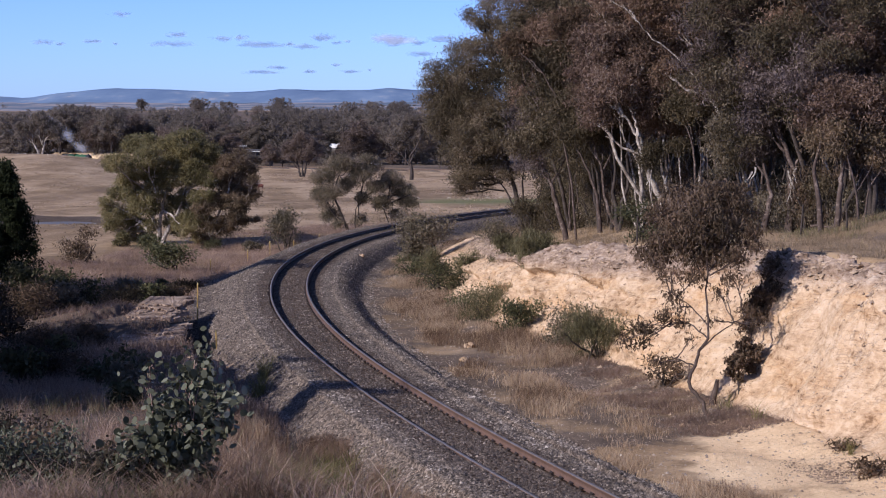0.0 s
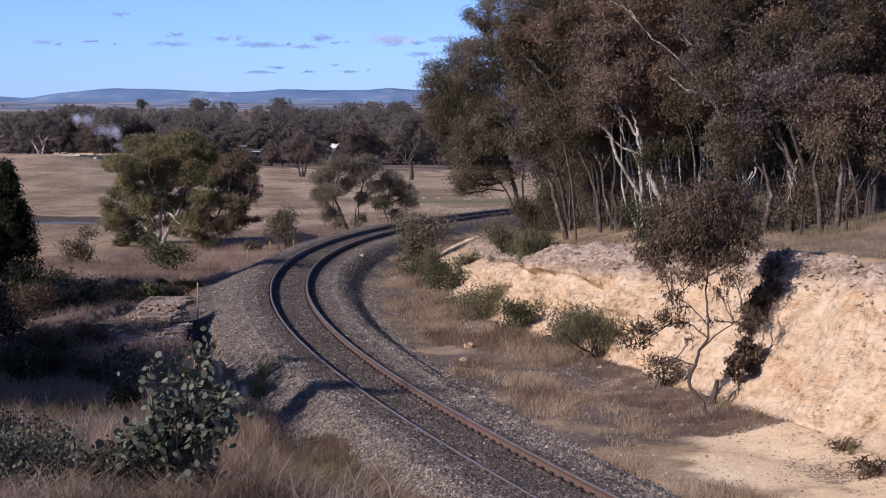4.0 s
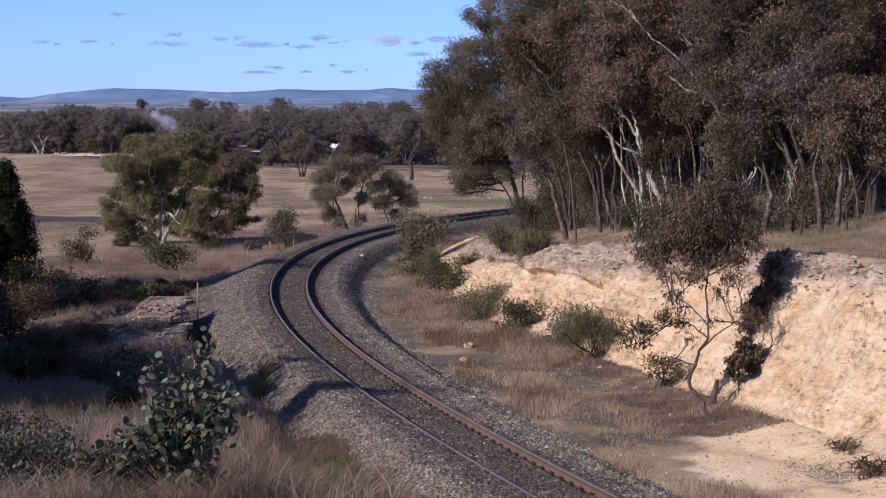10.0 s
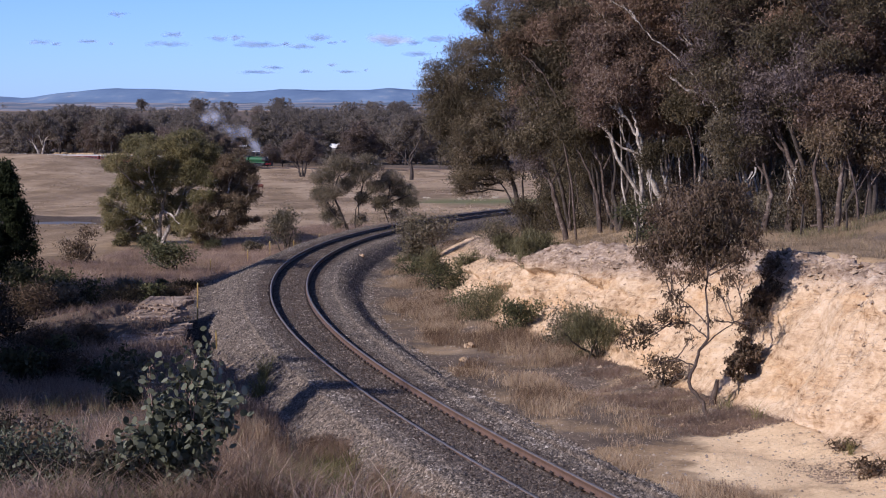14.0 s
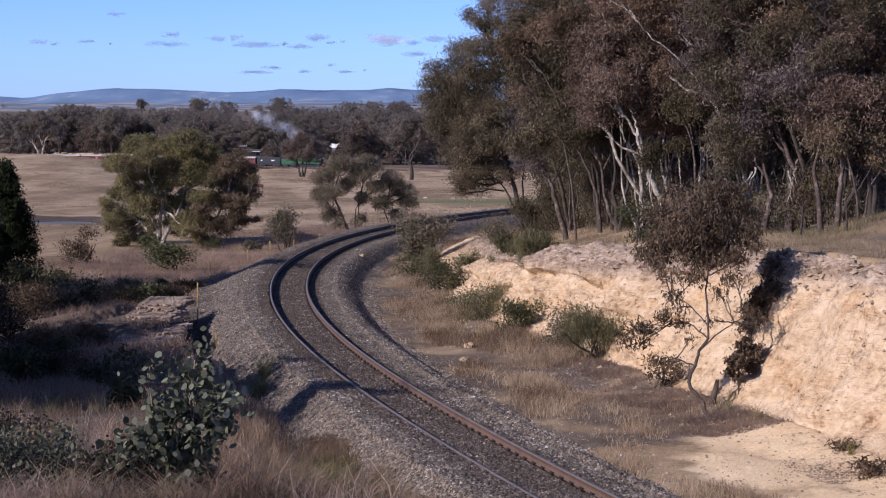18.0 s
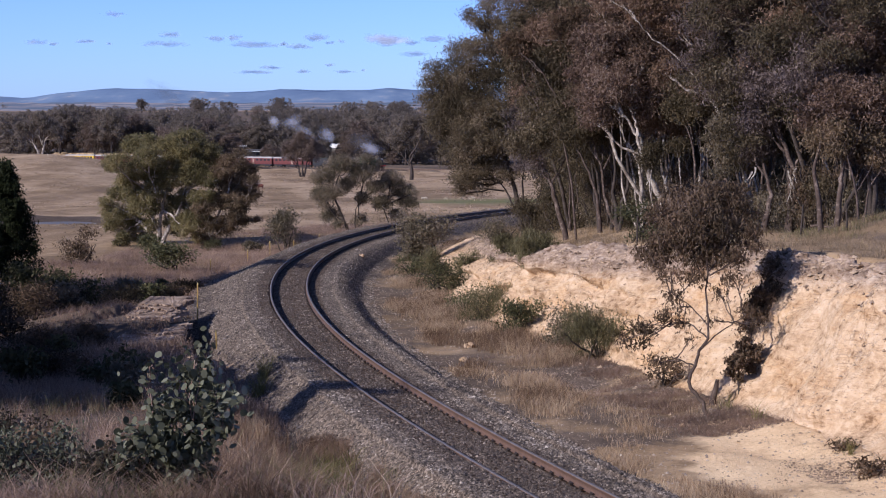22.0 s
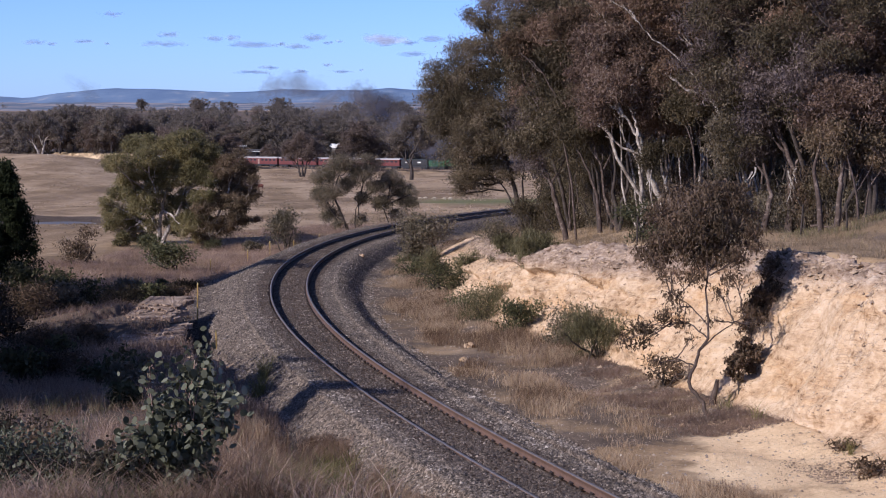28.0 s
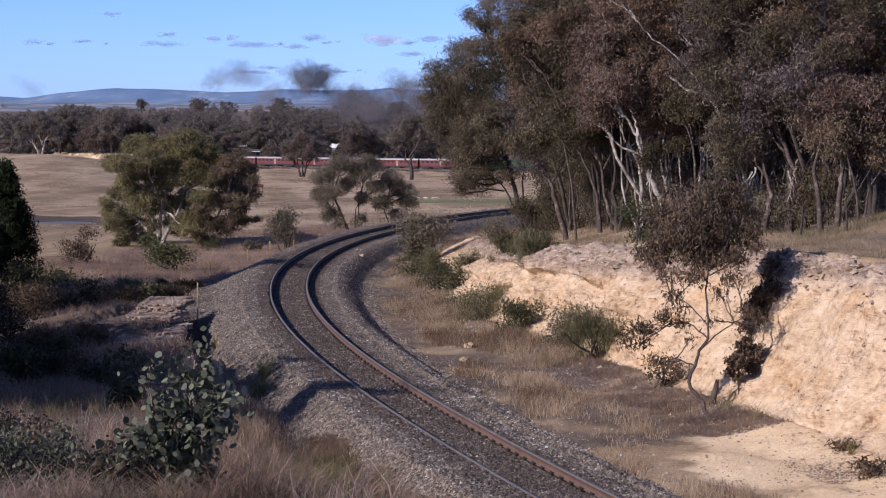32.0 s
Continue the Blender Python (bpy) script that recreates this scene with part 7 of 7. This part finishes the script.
    for x0, x1 in ((-4.9, -3.3), (-10.6, -9.8)):
        part("lettering_bar", box(bmesh.new(), x0, x1, -1.43, -1.4, 2.3, 2.65), WHITE, t)
    part("frame", box(bmesh.new(), -13.0, 0.0, -1.25, 1.25, 0.85, 1.16, 0.03), BLACK, t)
    bogie(t, -2.2)
    bogie(t, -10.8)
    VEHICLES.append((t, 21.6))


def build_carriage(L, paint, label, roof):
    t = tagged(new("railway_carriage"), label, "carriage", "steam train")
    part("body", box(bmesh.new(), -L + 0.3, -0.3, -1.45, 1.45, 1.05, 3.35, 0.06), paint, t)
    # rounded roof
    bm = bmesh.new()
    n = 12
    rings = []
    for x in (-L + 0.15, -0.15):
        rings.append([bm.verts.new((x, math.cos(math.pi * k / n) * 1.52, 3.34 + math.sin(math.pi * k / n) ** 0.8 * 0.5)) for k in range(n + 1)])
    for k in range(n):
        bm.faces.new((rings[0][k], rings[0][k + 1], rings[1][k + 1], rings[1][k]))
    bm.faces.new(rings[0])
    bm.faces.new(rings[1][::-1])
    bm.faces.new((rings[0][0], rings[1][0], rings[1][n], rings[0][n]))
    bmesh.ops.recalc_face_normals(bm, faces=bm.faces)
    part("roof", bm, roof, t)
    for k in range(4):
        part("roof_vent", box(bmesh.new(), -L * (k + 0.7) / 4.5 - 0.3, -L * (k + 0.7) / 4.5 + 0.3, -0.25, 0.25, 3.82, 3.98, 0.04), roof, t)
    part("underframe", box(bmesh.new(), -L + 0.3, -0.3, -1.2, 1.2, 0.75, 1.04, 0.03), BLACK, t)
    part("battery_box", box(bmesh.new(), -L / 2 - 1.6, -L / 2 + 1.2, -1.15, 1.15, 0.3, 0.76, 0.05), BLACK, t)
    for sy in (-1.47, 1.47):
        part("lining", box(bmesh.new(), -L + 0.4, -0.4, sy - 0.015, sy + 0.015, 2.18, 2.26), LINING, t)
        part("lining", box(bmesh.new(), -L + 0.4, -0.4, sy - 0.015, sy + 0.015, 3.12, 3.18), LINING, t)
        for k in range(9):
            x = -1.9 - k * (L - 3.8) / 8
            if k != 4:
                part("window", box(bmesh.new(), x - 0.62, x + 0.62, sy - 0.03, sy + 0.03, 2.34, 3.04, 0.02), GLASS, t)
        part("door", box(bmesh.new(), -L / 2 - 0.42, -L / 2 + 0.42, sy - 0.035, sy + 0.035, 1.1, 3.1, 0.02), CREAM, t, "pale panelled carriage door")
    bogie(t, -3.1)
    bogie(t, -L + 3.1)
    return t


def build_train():
    build_locomotive()
    d = 34.8
    c = build_carriage(20.2, MAROON, "maroon passenger carriage with pale doors and silver roof", SILVER)
    VEHICLES.append((c, d))
    for _ in range(5):
        d += 20.5
        VEHICLES.append((copy_thing(c, Matrix()), d))
    VEHICLES.append((build_carriage(18.5, YELLOW, "yellow brake van with silver roof at the train's end", SILVER), d + 20.5))


build_train()


def train_front(t):
    return -16.05 + 5.65 * (t - 23)


def rail_place(t, back):
    """The place on the far line, back metres behind the locomotive's front."""
    x, y, z = far_line(train_front(t) - back * COS_FAR)
    return Vector((x, y, z))


RIDE = FAR_DIR.to_track_quat("X", "Z").to_matrix().to_4x4()

# ---- the far line's rails ----
def build_far_track():
    t = tagged(new("railway_track"), "straight far railway track on pale ballast", "railway track")
    for sy in (-0.75, 0.75):
        bm = box(bmesh.new(), -330, 330, sy - 0.036, sy + 0.036, -0.16, 0.0)
        part("rail", bm, RAIL_STEEL, t)
    me = bpy.data.meshes.new("sleeper")
    bm = box(bmesh.new(), -0.12, 0.12, -1.25, 1.25, -0.3, -0.16)
    bm.to_mesh(me)
    me.materials.append(SLEEPER)
    for k in range(300):
        part("sleeper", me, SLEEPER, t).location.x = -120 + k * 0.65
    t.matrix_basis = Matrix.Translation(far_line(-60)) @ RIDE


build_far_track()

# ---- smoke and steam: wisps that leave the funnel ----
WISPS = []


def build_smoke():
    rng = np.random.default_rng(14)
    fresh = [puff("smoke", (13.0 + 0.9 * i, 2.0, 8.6 + 0.4 * i), SMOKE, 900 + i) for i in range(4)]
    aged = [puff("smoke", (12.5 + 1.0 * i, 2.0, 6.6 + 0.5 * i), SMOKE_AGED, 905 + i) for i in range(3)]
    thin = [puff("smoke", (13.0 + 2 * i, 2.0, 6.6), SMOKE_THIN, 920 + i) for i in range(3)]
    light = [puff("steam", (4.8 + 0.5 * i, 1.1, 3.5 + 0.3 * i), STEAM, 910 + i) for i in range(4)]
    for i in range(5):
        WISPS.append((tagged(new("steam", light[i % 4]), "drifting wisp of white steam above the locomotive", "steam", "locomotive steam"), "white", (i + 0.3) / 5, rng.normal(size=3), rng.random(3)))
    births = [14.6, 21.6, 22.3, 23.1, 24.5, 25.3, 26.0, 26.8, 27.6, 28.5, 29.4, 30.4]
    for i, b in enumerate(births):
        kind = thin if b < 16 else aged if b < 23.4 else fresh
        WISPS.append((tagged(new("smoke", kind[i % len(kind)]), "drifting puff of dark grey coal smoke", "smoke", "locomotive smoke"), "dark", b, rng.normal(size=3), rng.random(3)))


build_smoke()


# ---- farm things across the valley ----
def build_farm():
    x, y = bear(584, 850)
    z = on(x, y)
    t = tagged(new("farm_shed"), "farm shed with pale sheet-iron gable roof among trees", "shed")
    part("wall", box(bmesh.new(), -4.5, 4.5, -3, 3, -0.5, 4.6), plain("grey_sheet_iron", (0.12, 0.11, 0.105)), t)
    for sy in (-1, 1):
        bm = box(bmesh.new(), -4.9, 4.9, -0.05, 3.7, -0.06, 0.06)
        r = part("roof_sheet", bm, WHITE, t)
        r.matrix_basis = pose(0, 0, 6.3, 0, 0, 0 if sy > 0 else 180) @ pose(0, 0, 0, -26)
    t.matrix_basis = pose(x, y, z + 2.2, 0, 0, -28)
    part("plinth", box(bmesh.new(), -4.5, 4.5, -3, 3, -3.0, -0.5), POST_WOOD, t)
    x, y = bear(458, 826)
    t = tagged(new("farmhouse"), "low farmhouse with pale verandah roof among trees", "house")
    part("wall", box(bmesh.new(), -5, 5, -3, 3, -0.3, 3.0), plain("dark_weatherboard", (0.04, 0.035, 0.032)), t)
    part("roof", box(bmesh.new(), -5.4, 5.4, -3.4, 3.4, 3.0, 3.5, 0.1), plain("grey_iron_roof", (0.07, 0.068, 0.068)), t)
    part("verandah_roof", box(bmesh.new(), -4.6, 2.6, -5.0, -3.4, 2.78, 2.93, 0.03), WHITE, t)
    for k in range(4):
        part("post", box(bmesh.new(), -4 + k * 2 - 0.07, -4 + k * 2 + 0.07, -4.9, -4.76, -0.3, 2.75), POST_WOOD, t)
    for k in range(3):
        part("window", box(bmesh.new(), -3.6 + k * 2.6, -2.4 + k * 2.6, -3.04, -2.98, 1.0, 2.2), DARK_GLASS, t)
    t.matrix_basis = pose(x, y, on(x, y) + 3.2, 0, 0, -10)
    part("stump_base", box(bmesh.new(), -5, 5, -3, 3, -4.2, -0.3), POST_WOOD, t)
    x, y = bear(431, 700)
    t = tagged(new("power_pole"), "grey timber power pole with crossarm", "power pole")
    part("pole", rod(bmesh.new(), (0, 0, -0.3), (0, 0, 9.6), 0.13, 0.09), plain("grey_timber", (0.22, 0.2, 0.19)), t)
    part("crossarm", box(bmesh.new(), -1.3, 1.3, -0.08, 0.08, 9.1, 9.4), plain("grey_crossarm", (0.20, 0.185, 0.175)), t)
    for k in (-1.1, -0.4, 0.4, 1.1):
        part("insulator", rod(bmesh.new(), (k, 0, 9.4), (k, 0, 9.62), 0.06, sides=8), WHITE, t)
    t.matrix_basis = pose(x, y, on(x, y))
    # white car parked before the far trees
    x, y = bear(666, 830)
    t = tagged(new("car"), "white station wagon parked on dry grass", "car")
    prof = [(-2.2, 0.35), (-2.2, 0.95), (-1.9, 1.05), (-1.5, 1.5), (0.4, 1.52), (1.0, 1.0), (2.1, 0.85), (2.2, 0.4)]
    bm = bmesh.new()
    vs = [[bm.verts.new((px, py, pz)) for px, pz in prof] for py in (-0.85, 0.85)]
    bm.faces.new(vs[0])
    bm.faces.new(vs[1][::-1])
    for k in range(len(prof)):
        bm.faces.new((vs[0][k], vs[1][k], vs[1][(k + 1) % 8], vs[0][(k + 1) % 8]))
    bmesh.ops.recalc_face_normals(bm, faces=bm.faces)
    part("body", bm, WHITE, t)
    for sy in (-0.86, 0.86):
        part("side_window", box(bmesh.new(), -1.45, 0.45, sy - 0.01, sy + 0.01, 1.05, 1.4), GLASS, t)
        for wx in (-1.35, 1.4):
            part("wheel", rod(bmesh.new(), (wx, sy - 0.08, 0.33), (wx, sy + 0.08, 0.33), 0.33, sides=14), BLACK, t)
    t.matrix_basis = pose(x, y, on(x, y), 0, 0, 12)


build_farm()

# ---- farm animals ----
WOOL = surface("dusty_wool", [(0.35, (0.34, 0.28, 0.20)), (0.6, (0.52, 0.45, 0.34))], 4, 30, 1.0, 0.3, 0.02)
HIDE = surface("red_brown_hide", [(0.35, (0.096, 0.027, 0.018)), (0.6, (0.156, 0.048, 0.030))], 2, 20, 0.7, 0.1)
SHEEP = []


def make_animal(name, label, L, mat):
    t = tagged(new(name), label, name, "grazing animals")
    bm = bmesh.new()
    bmesh.ops.create_icosphere(bm, subdivisions=2, radius=0.5, matrix=pose(0, 0, L * 0.52) @ Matrix.Diagonal((L, L * 0.42, L * 0.48, 1)))
    part("body", bm, mat, t)
    bm = bmesh.new()
    bmesh.ops.create_icosphere(bm, subdivisions=2, radius=0.5, matrix=pose(L * 0.58, 0, L * 0.45, 0, 35, 0) @ Matrix.Diagonal((L * 0.36, L * 0.17, L * 0.19, 1)))
    h = part("head", bm, mat, t)
    for sy in (-1, 1):
        part("ear", rod(bmesh.new(), (L * 0.5, sy * L * 0.08, L * 0.52), (L * 0.46, sy * L * 0.18, L * 0.54), L * 0.035, 0.005, 6), mat, h)
        for sx in (-0.32, 0.32):
            part("leg", rod(bmesh.new(), (L * sx, sy * L * 0.12, 0), (L * sx, sy * L * 0.12, L * 0.42), L * 0.04, L * 0.06, 7), mat, t)
    return t


def build_animals():
    first = make_animal("sheep", "dusty cream sheep grazing on green pasture", 0.62, WOOL)
    rows = [(727, 735, 717), (738, 765, 740), (795, 752, 753), (827, 829, 755), (864, 871, 767), (887, 898, 774), (905, 905, 770)]
    for i, (a, b, c) in enumerate(rows):
        o = first if i == 0 else copy_thing(first, Matrix())
        SHEEP.append((o, ((0, a), (9, b), (20, (b + c) / 2 - 5 + 3 * i), (32, c)), 343 + 3.0 * (i % 3) + 2 * (i == 6)))
    cow = make_animal("cow", "red-brown cow standing on dry pasture", 1.5, HIDE)
    x, y = bear(461, 455)
    cow.matrix_basis = pose(x, y, on(x, y), 0, 0, 160)
    x, y = bear(454, 520)
    copy_thing(cow, pose(x, y, on(x, y), 0, 0, 70))


build_animals()


# ---- marker stakes beside the line and the boundary fence ----
def stake(p, y, h, tilt=0):
    x, y = bear(p, y)
    bm = box(bmesh.new(), -0.025, 0.025, -0.025, 0.025, -0.2, h, 0.006)
    ob = new("marker_stake")
    part("post", bm, STAKE_YELLOW, ob)
    part("cap", box(bmesh.new(), -0.028, 0.028, -0.028, 0.028, h - 0.08, h + 0.005, 0.005), plain("pale_stake_cap", (0.55, 0.45, 0.2)), ob)
    tagged(ob, "yellow-painted timber marker stake beside the ballast", "stake", "marker stakes")
    ob.matrix_basis = pose(x, y, on(x, y), 0, tilt, 0)


for p, y, h, tl in ((347, 79, 1.45, 1), (381, 68.5, 0.66, -2), (437, 124, 0.75, 2), (477, 122, 1.05, 0), (519, 131, 0.85, 1), (565, 140, 1.05, -1), (371, 118, 0.7, 0), (645, 152, 0.8, 2)):
    stake(p, y, h, tl)


def build_fence():
    t = tagged(new("fence"), "old boundary fence of thin dark posts and slack wires", "fence")
    pts = []
    for k, p in enumerate((1060, 1128, 1195, 1268, 1342, 1418, 1500, 1586)):
        x, y = bear(p, 72.5 - k * 0.65)
        z = on(x, y)
        pts.append(Vector((x, y, z)))
        o = part("post", rod(bmesh.new(), (0, 0, -0.3), (0.02, 0, 0.95 + 0.06 * (k % 3)), 0.035, 0.03, 8), BARK_DARK, t)
        o.matrix_basis = pose(x, y, z, 0, (k % 3 - 1) * 3, 0)
    for h in (0.3, 0.6, 0.88):
        for a, b in zip(pts, pts[1:]):
            part("wire", rod(bmesh.new(), a + Vector((0, 0, h)), b + Vector((0, 0, h)), 0.002, sides=4), CLIP_STEEL, t)


build_fence()

# the dam's water
wm, wnt, wb = nodes("dam_water")
wb.inputs["Base Color"].default_value = (0.13, 0.125, 0.12, 1)
wb.inputs["Roughness"].default_value = 0.5
wb.inputs["Specular IOR Level"].default_value = 0.1
add_bump(wnt, wb, noise_tex(wnt, 2.5, 3, 0.5), 0.15, 0.03)
a = np.linspace(0, 2 * np.pi, 48, endpoint=False)
bm = bmesh.new()
bm.faces.new([bm.verts.new((-37.6 + 3.7 * math.cos(t), 201 + 4.2 * math.sin(t), -4.95)) for t in a])
me = bpy.data.meshes.new("water")
bm.to_mesh(me)
me.materials.append(wm)
tagged(new("water", me), "still dark water of a small farm dam", "water", kind="structure")

# rubble shed by the cutting face
def build_rubble():
    rng = np.random.default_rng(27)
    n = 5200
    s = -12 + 88 * rng.random(n)
    d = right_toe(s) - 0.5 + rng.normal(size=n) * 0.8
    x, y, _ = track_at(s, d)
    scatter_stones("rubble", x, y, 0.012 + 0.06 * rng.random(n) ** 5, RUBBLE, "pale orange sandstone rubble below the cutting face", seed=28)


RUBBLE = stones("sandstone_rubble", [(0.12, (0.10, 0.065, 0.046)), (0.35, (0.27, 0.19, 0.13)), (0.75, (0.50, 0.375, 0.26)), (0.95, (0.60, 0.47, 0.34))])
build_rubble()

# fragments lodged on the cutting face, most of them near its crest
def build_fragments():
    rng = np.random.default_rng(29)
    X, Y, Z, VV, SS = FACE
    w = np.clip(0.34 + 0.9 * np.exp(-((VV - 0.85) / 0.16) ** 2) + np.clip((SS - 35) / 60, 0, 0.4) + fbm(SS / 1.2, VV * 3, 3, 77) * 2.5, 0.01, 1) * (VV > 0.1) * (VV < 1.2)
    i = rng.choice(len(X), 21000, p=w / w.sum())
    scatter_stones("face_rubble", X[i], Y[i], 0.012 + (0.05 + 0.05 * smooth01((VV[i] - 0.6) / 0.1)) * rng.random(len(i)) ** 4, RUBBLE, "broken sandstone fragments lodged on the cutting face", 0.1, 30, Z[i])


build_fragments()

# loose rocks at the foot of the cutting
for i, (p, y, r) in enumerate(((822, 66, 0.16), (832, 70, 0.2), (1010, 76, 0.16), (1210, 51, 0.09), (640, 112, 0.15))):
    bm = bmesh.new()
    bmesh.ops.create_icosphere(bm, subdivisions=2, radius=r)
    for v in bm.verts:
        v.co = v.co * (1 + 0.5 * noise.noise(v.co * 4 / r * 0.3 + Vector((i * 7, 0, 0)))) * 1.0
        v.co.z *= 0.65
    x, y = bear(p, y)
    o = new("rock", bpy.data.meshes.new("rock"))
    bm.to_mesh(o.data)
    o.data.materials.append(ROCK)
    tagged(o, "pale orange sandstone boulder lying on the cess", "rock", "loose rocks")
    o.matrix_basis = pose(x, y, on(x, y) + r * 0.3, 0, 0, 50 * i)


# ---- a bird that crosses the sky ----
def build_bird():
    feather = plain("dark_feathers", (0.03, 0.028, 0.028), 0.7)
    t = tagged(new("bird"), "small dark bird flapping across the sky", "bird")
    bm = bmesh.new()
    bmesh.ops.create_uvsphere(bm, u_segments=12, v_segments=8, radius=1.0, matrix=Matrix.Diagonal((0.10, 0.03, 0.028, 1)))
    part("body", bm, feather, t)
    bm = bmesh.new()
    bmesh.ops.create_uvsphere(bm, u_segments=10, v_segments=6, radius=0.024, matrix=Matrix.Translation((0.10, 0, 0.012)))
    rod(bm, (0.115, 0, 0.012), (0.145, 0, 0.008), 0.006, 0.001, 6)
    part("head", bm, feather, t)
    part("tail", box(bmesh.new(), -0.18, -0.08, -0.022, 0.022, -0.006, 0.006, 0.003), feather, t)
    wings = []
    for sy in (-1, 1):
        bm = bmesh.new()
        top = [bm.verts.new((x, sy * y, 0.006)) for x, y in ((0.05, 0), (0.055, 0.10), (0.02, 0.21), (-0.035, 0.15), (-0.04, 0))]
        low = [bm.verts.new((v.co.x, v.co.y, -0.006)) for v in top]
        bm.faces.new(top)
        bm.faces.new(low[::-1])
        for k in range(5):
            bm.faces.new((top[k], low[k], low[(k + 1) % 5], top[(k + 1) % 5]))
        bmesh.ops.recalc_face_normals(bm, faces=bm.faces)
        wings.append((part("wing", bm, feather, t), sy))
    return t, wings


BIRD, WINGS = build_bird()


def motions():
    for c, x, y, z in CLOUDS:
        walk(c, [(t, pose(x - 0.66 * t, y, z)) for t in (0, 4, 8, 12, 16, 20, 24, 28, 32)])
    for thing, back in VEHICLES:
        walk(thing, [(t, Matrix.Translation(rail_place(t, back)) @ RIDE) for t in range(0, 33)])
    for w, x, r in WHEELSETS:
        turn = 5.65 / COS_FAR / r
        walk(w, [(k * 0.16, pose(x, 0, r, 0, math.degrees(turn * k * 0.16), 0)) for k in range(201)])
    for o, path, y in SHEEP:
        ts, ps = zip(*path)
        rows = []
        for t in range(0, 33, 4):
            x = (float(np.interp(t, ts, ps)) - 784) / F * y
            rows.append((t, pose(x, y, on(x, y), 0, 0, 180 if path[-1][1] < path[0][1] else 0)))
        walk(o, rows)
    # the bird: bearing and height by the time
    rows = []
    for t, p, q in ((0, -7400, 150), (12, -3600, 120), (20, -1040, 100), (22.6, -190, 84), (23.4, 66, 76), (23.6, 128, 72), (23.8, 190, 66), (24.0, 252, 58), (24.2, 314, 56), (24.4, 386, 50), (24.6, 450, 37), (24.8, 507, 6), (25.2, 620, -60), (28, 1400, -500), (32, 2600, -1100)):
        rows.append((t, pose((p - 784) / F * 110, 110 + 3 * math.sin(t), 7 + (180 - q) / F * 110, 0, -4, 4)))
    walk(BIRD, rows)
    for w, sy in WINGS:
        walk(w, [(k * 0.08, pose(0, sy * 0.03, 0.01, sy * (6 + 26 * math.sin(k * 2.1)), 0, 0)) for k in range(401)])
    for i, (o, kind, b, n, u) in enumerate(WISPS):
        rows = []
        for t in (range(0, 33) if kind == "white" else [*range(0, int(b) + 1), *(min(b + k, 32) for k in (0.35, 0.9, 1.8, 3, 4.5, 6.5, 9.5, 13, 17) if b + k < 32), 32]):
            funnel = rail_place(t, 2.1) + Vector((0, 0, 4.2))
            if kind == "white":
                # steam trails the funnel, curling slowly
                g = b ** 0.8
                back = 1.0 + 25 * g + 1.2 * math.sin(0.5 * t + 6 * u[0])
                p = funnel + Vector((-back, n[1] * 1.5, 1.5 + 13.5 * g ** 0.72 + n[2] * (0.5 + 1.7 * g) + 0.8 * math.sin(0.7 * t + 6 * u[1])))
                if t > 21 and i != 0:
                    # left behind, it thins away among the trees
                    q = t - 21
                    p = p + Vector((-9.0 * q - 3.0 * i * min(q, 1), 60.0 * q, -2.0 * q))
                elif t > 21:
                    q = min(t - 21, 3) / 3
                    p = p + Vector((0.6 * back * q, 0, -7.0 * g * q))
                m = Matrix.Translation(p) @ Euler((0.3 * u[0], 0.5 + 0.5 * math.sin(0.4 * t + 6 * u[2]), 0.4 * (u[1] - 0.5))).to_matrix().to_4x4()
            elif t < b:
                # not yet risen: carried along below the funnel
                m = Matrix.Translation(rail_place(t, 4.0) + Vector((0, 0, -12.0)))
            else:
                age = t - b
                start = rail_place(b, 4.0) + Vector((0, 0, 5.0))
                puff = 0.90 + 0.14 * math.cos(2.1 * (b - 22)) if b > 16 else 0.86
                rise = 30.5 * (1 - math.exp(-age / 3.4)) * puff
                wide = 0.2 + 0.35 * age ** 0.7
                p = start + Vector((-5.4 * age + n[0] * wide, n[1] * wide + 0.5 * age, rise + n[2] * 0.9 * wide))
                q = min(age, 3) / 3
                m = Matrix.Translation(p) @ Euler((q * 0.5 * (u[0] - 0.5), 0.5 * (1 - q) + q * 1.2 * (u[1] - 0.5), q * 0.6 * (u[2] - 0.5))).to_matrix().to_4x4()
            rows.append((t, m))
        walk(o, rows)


motions()
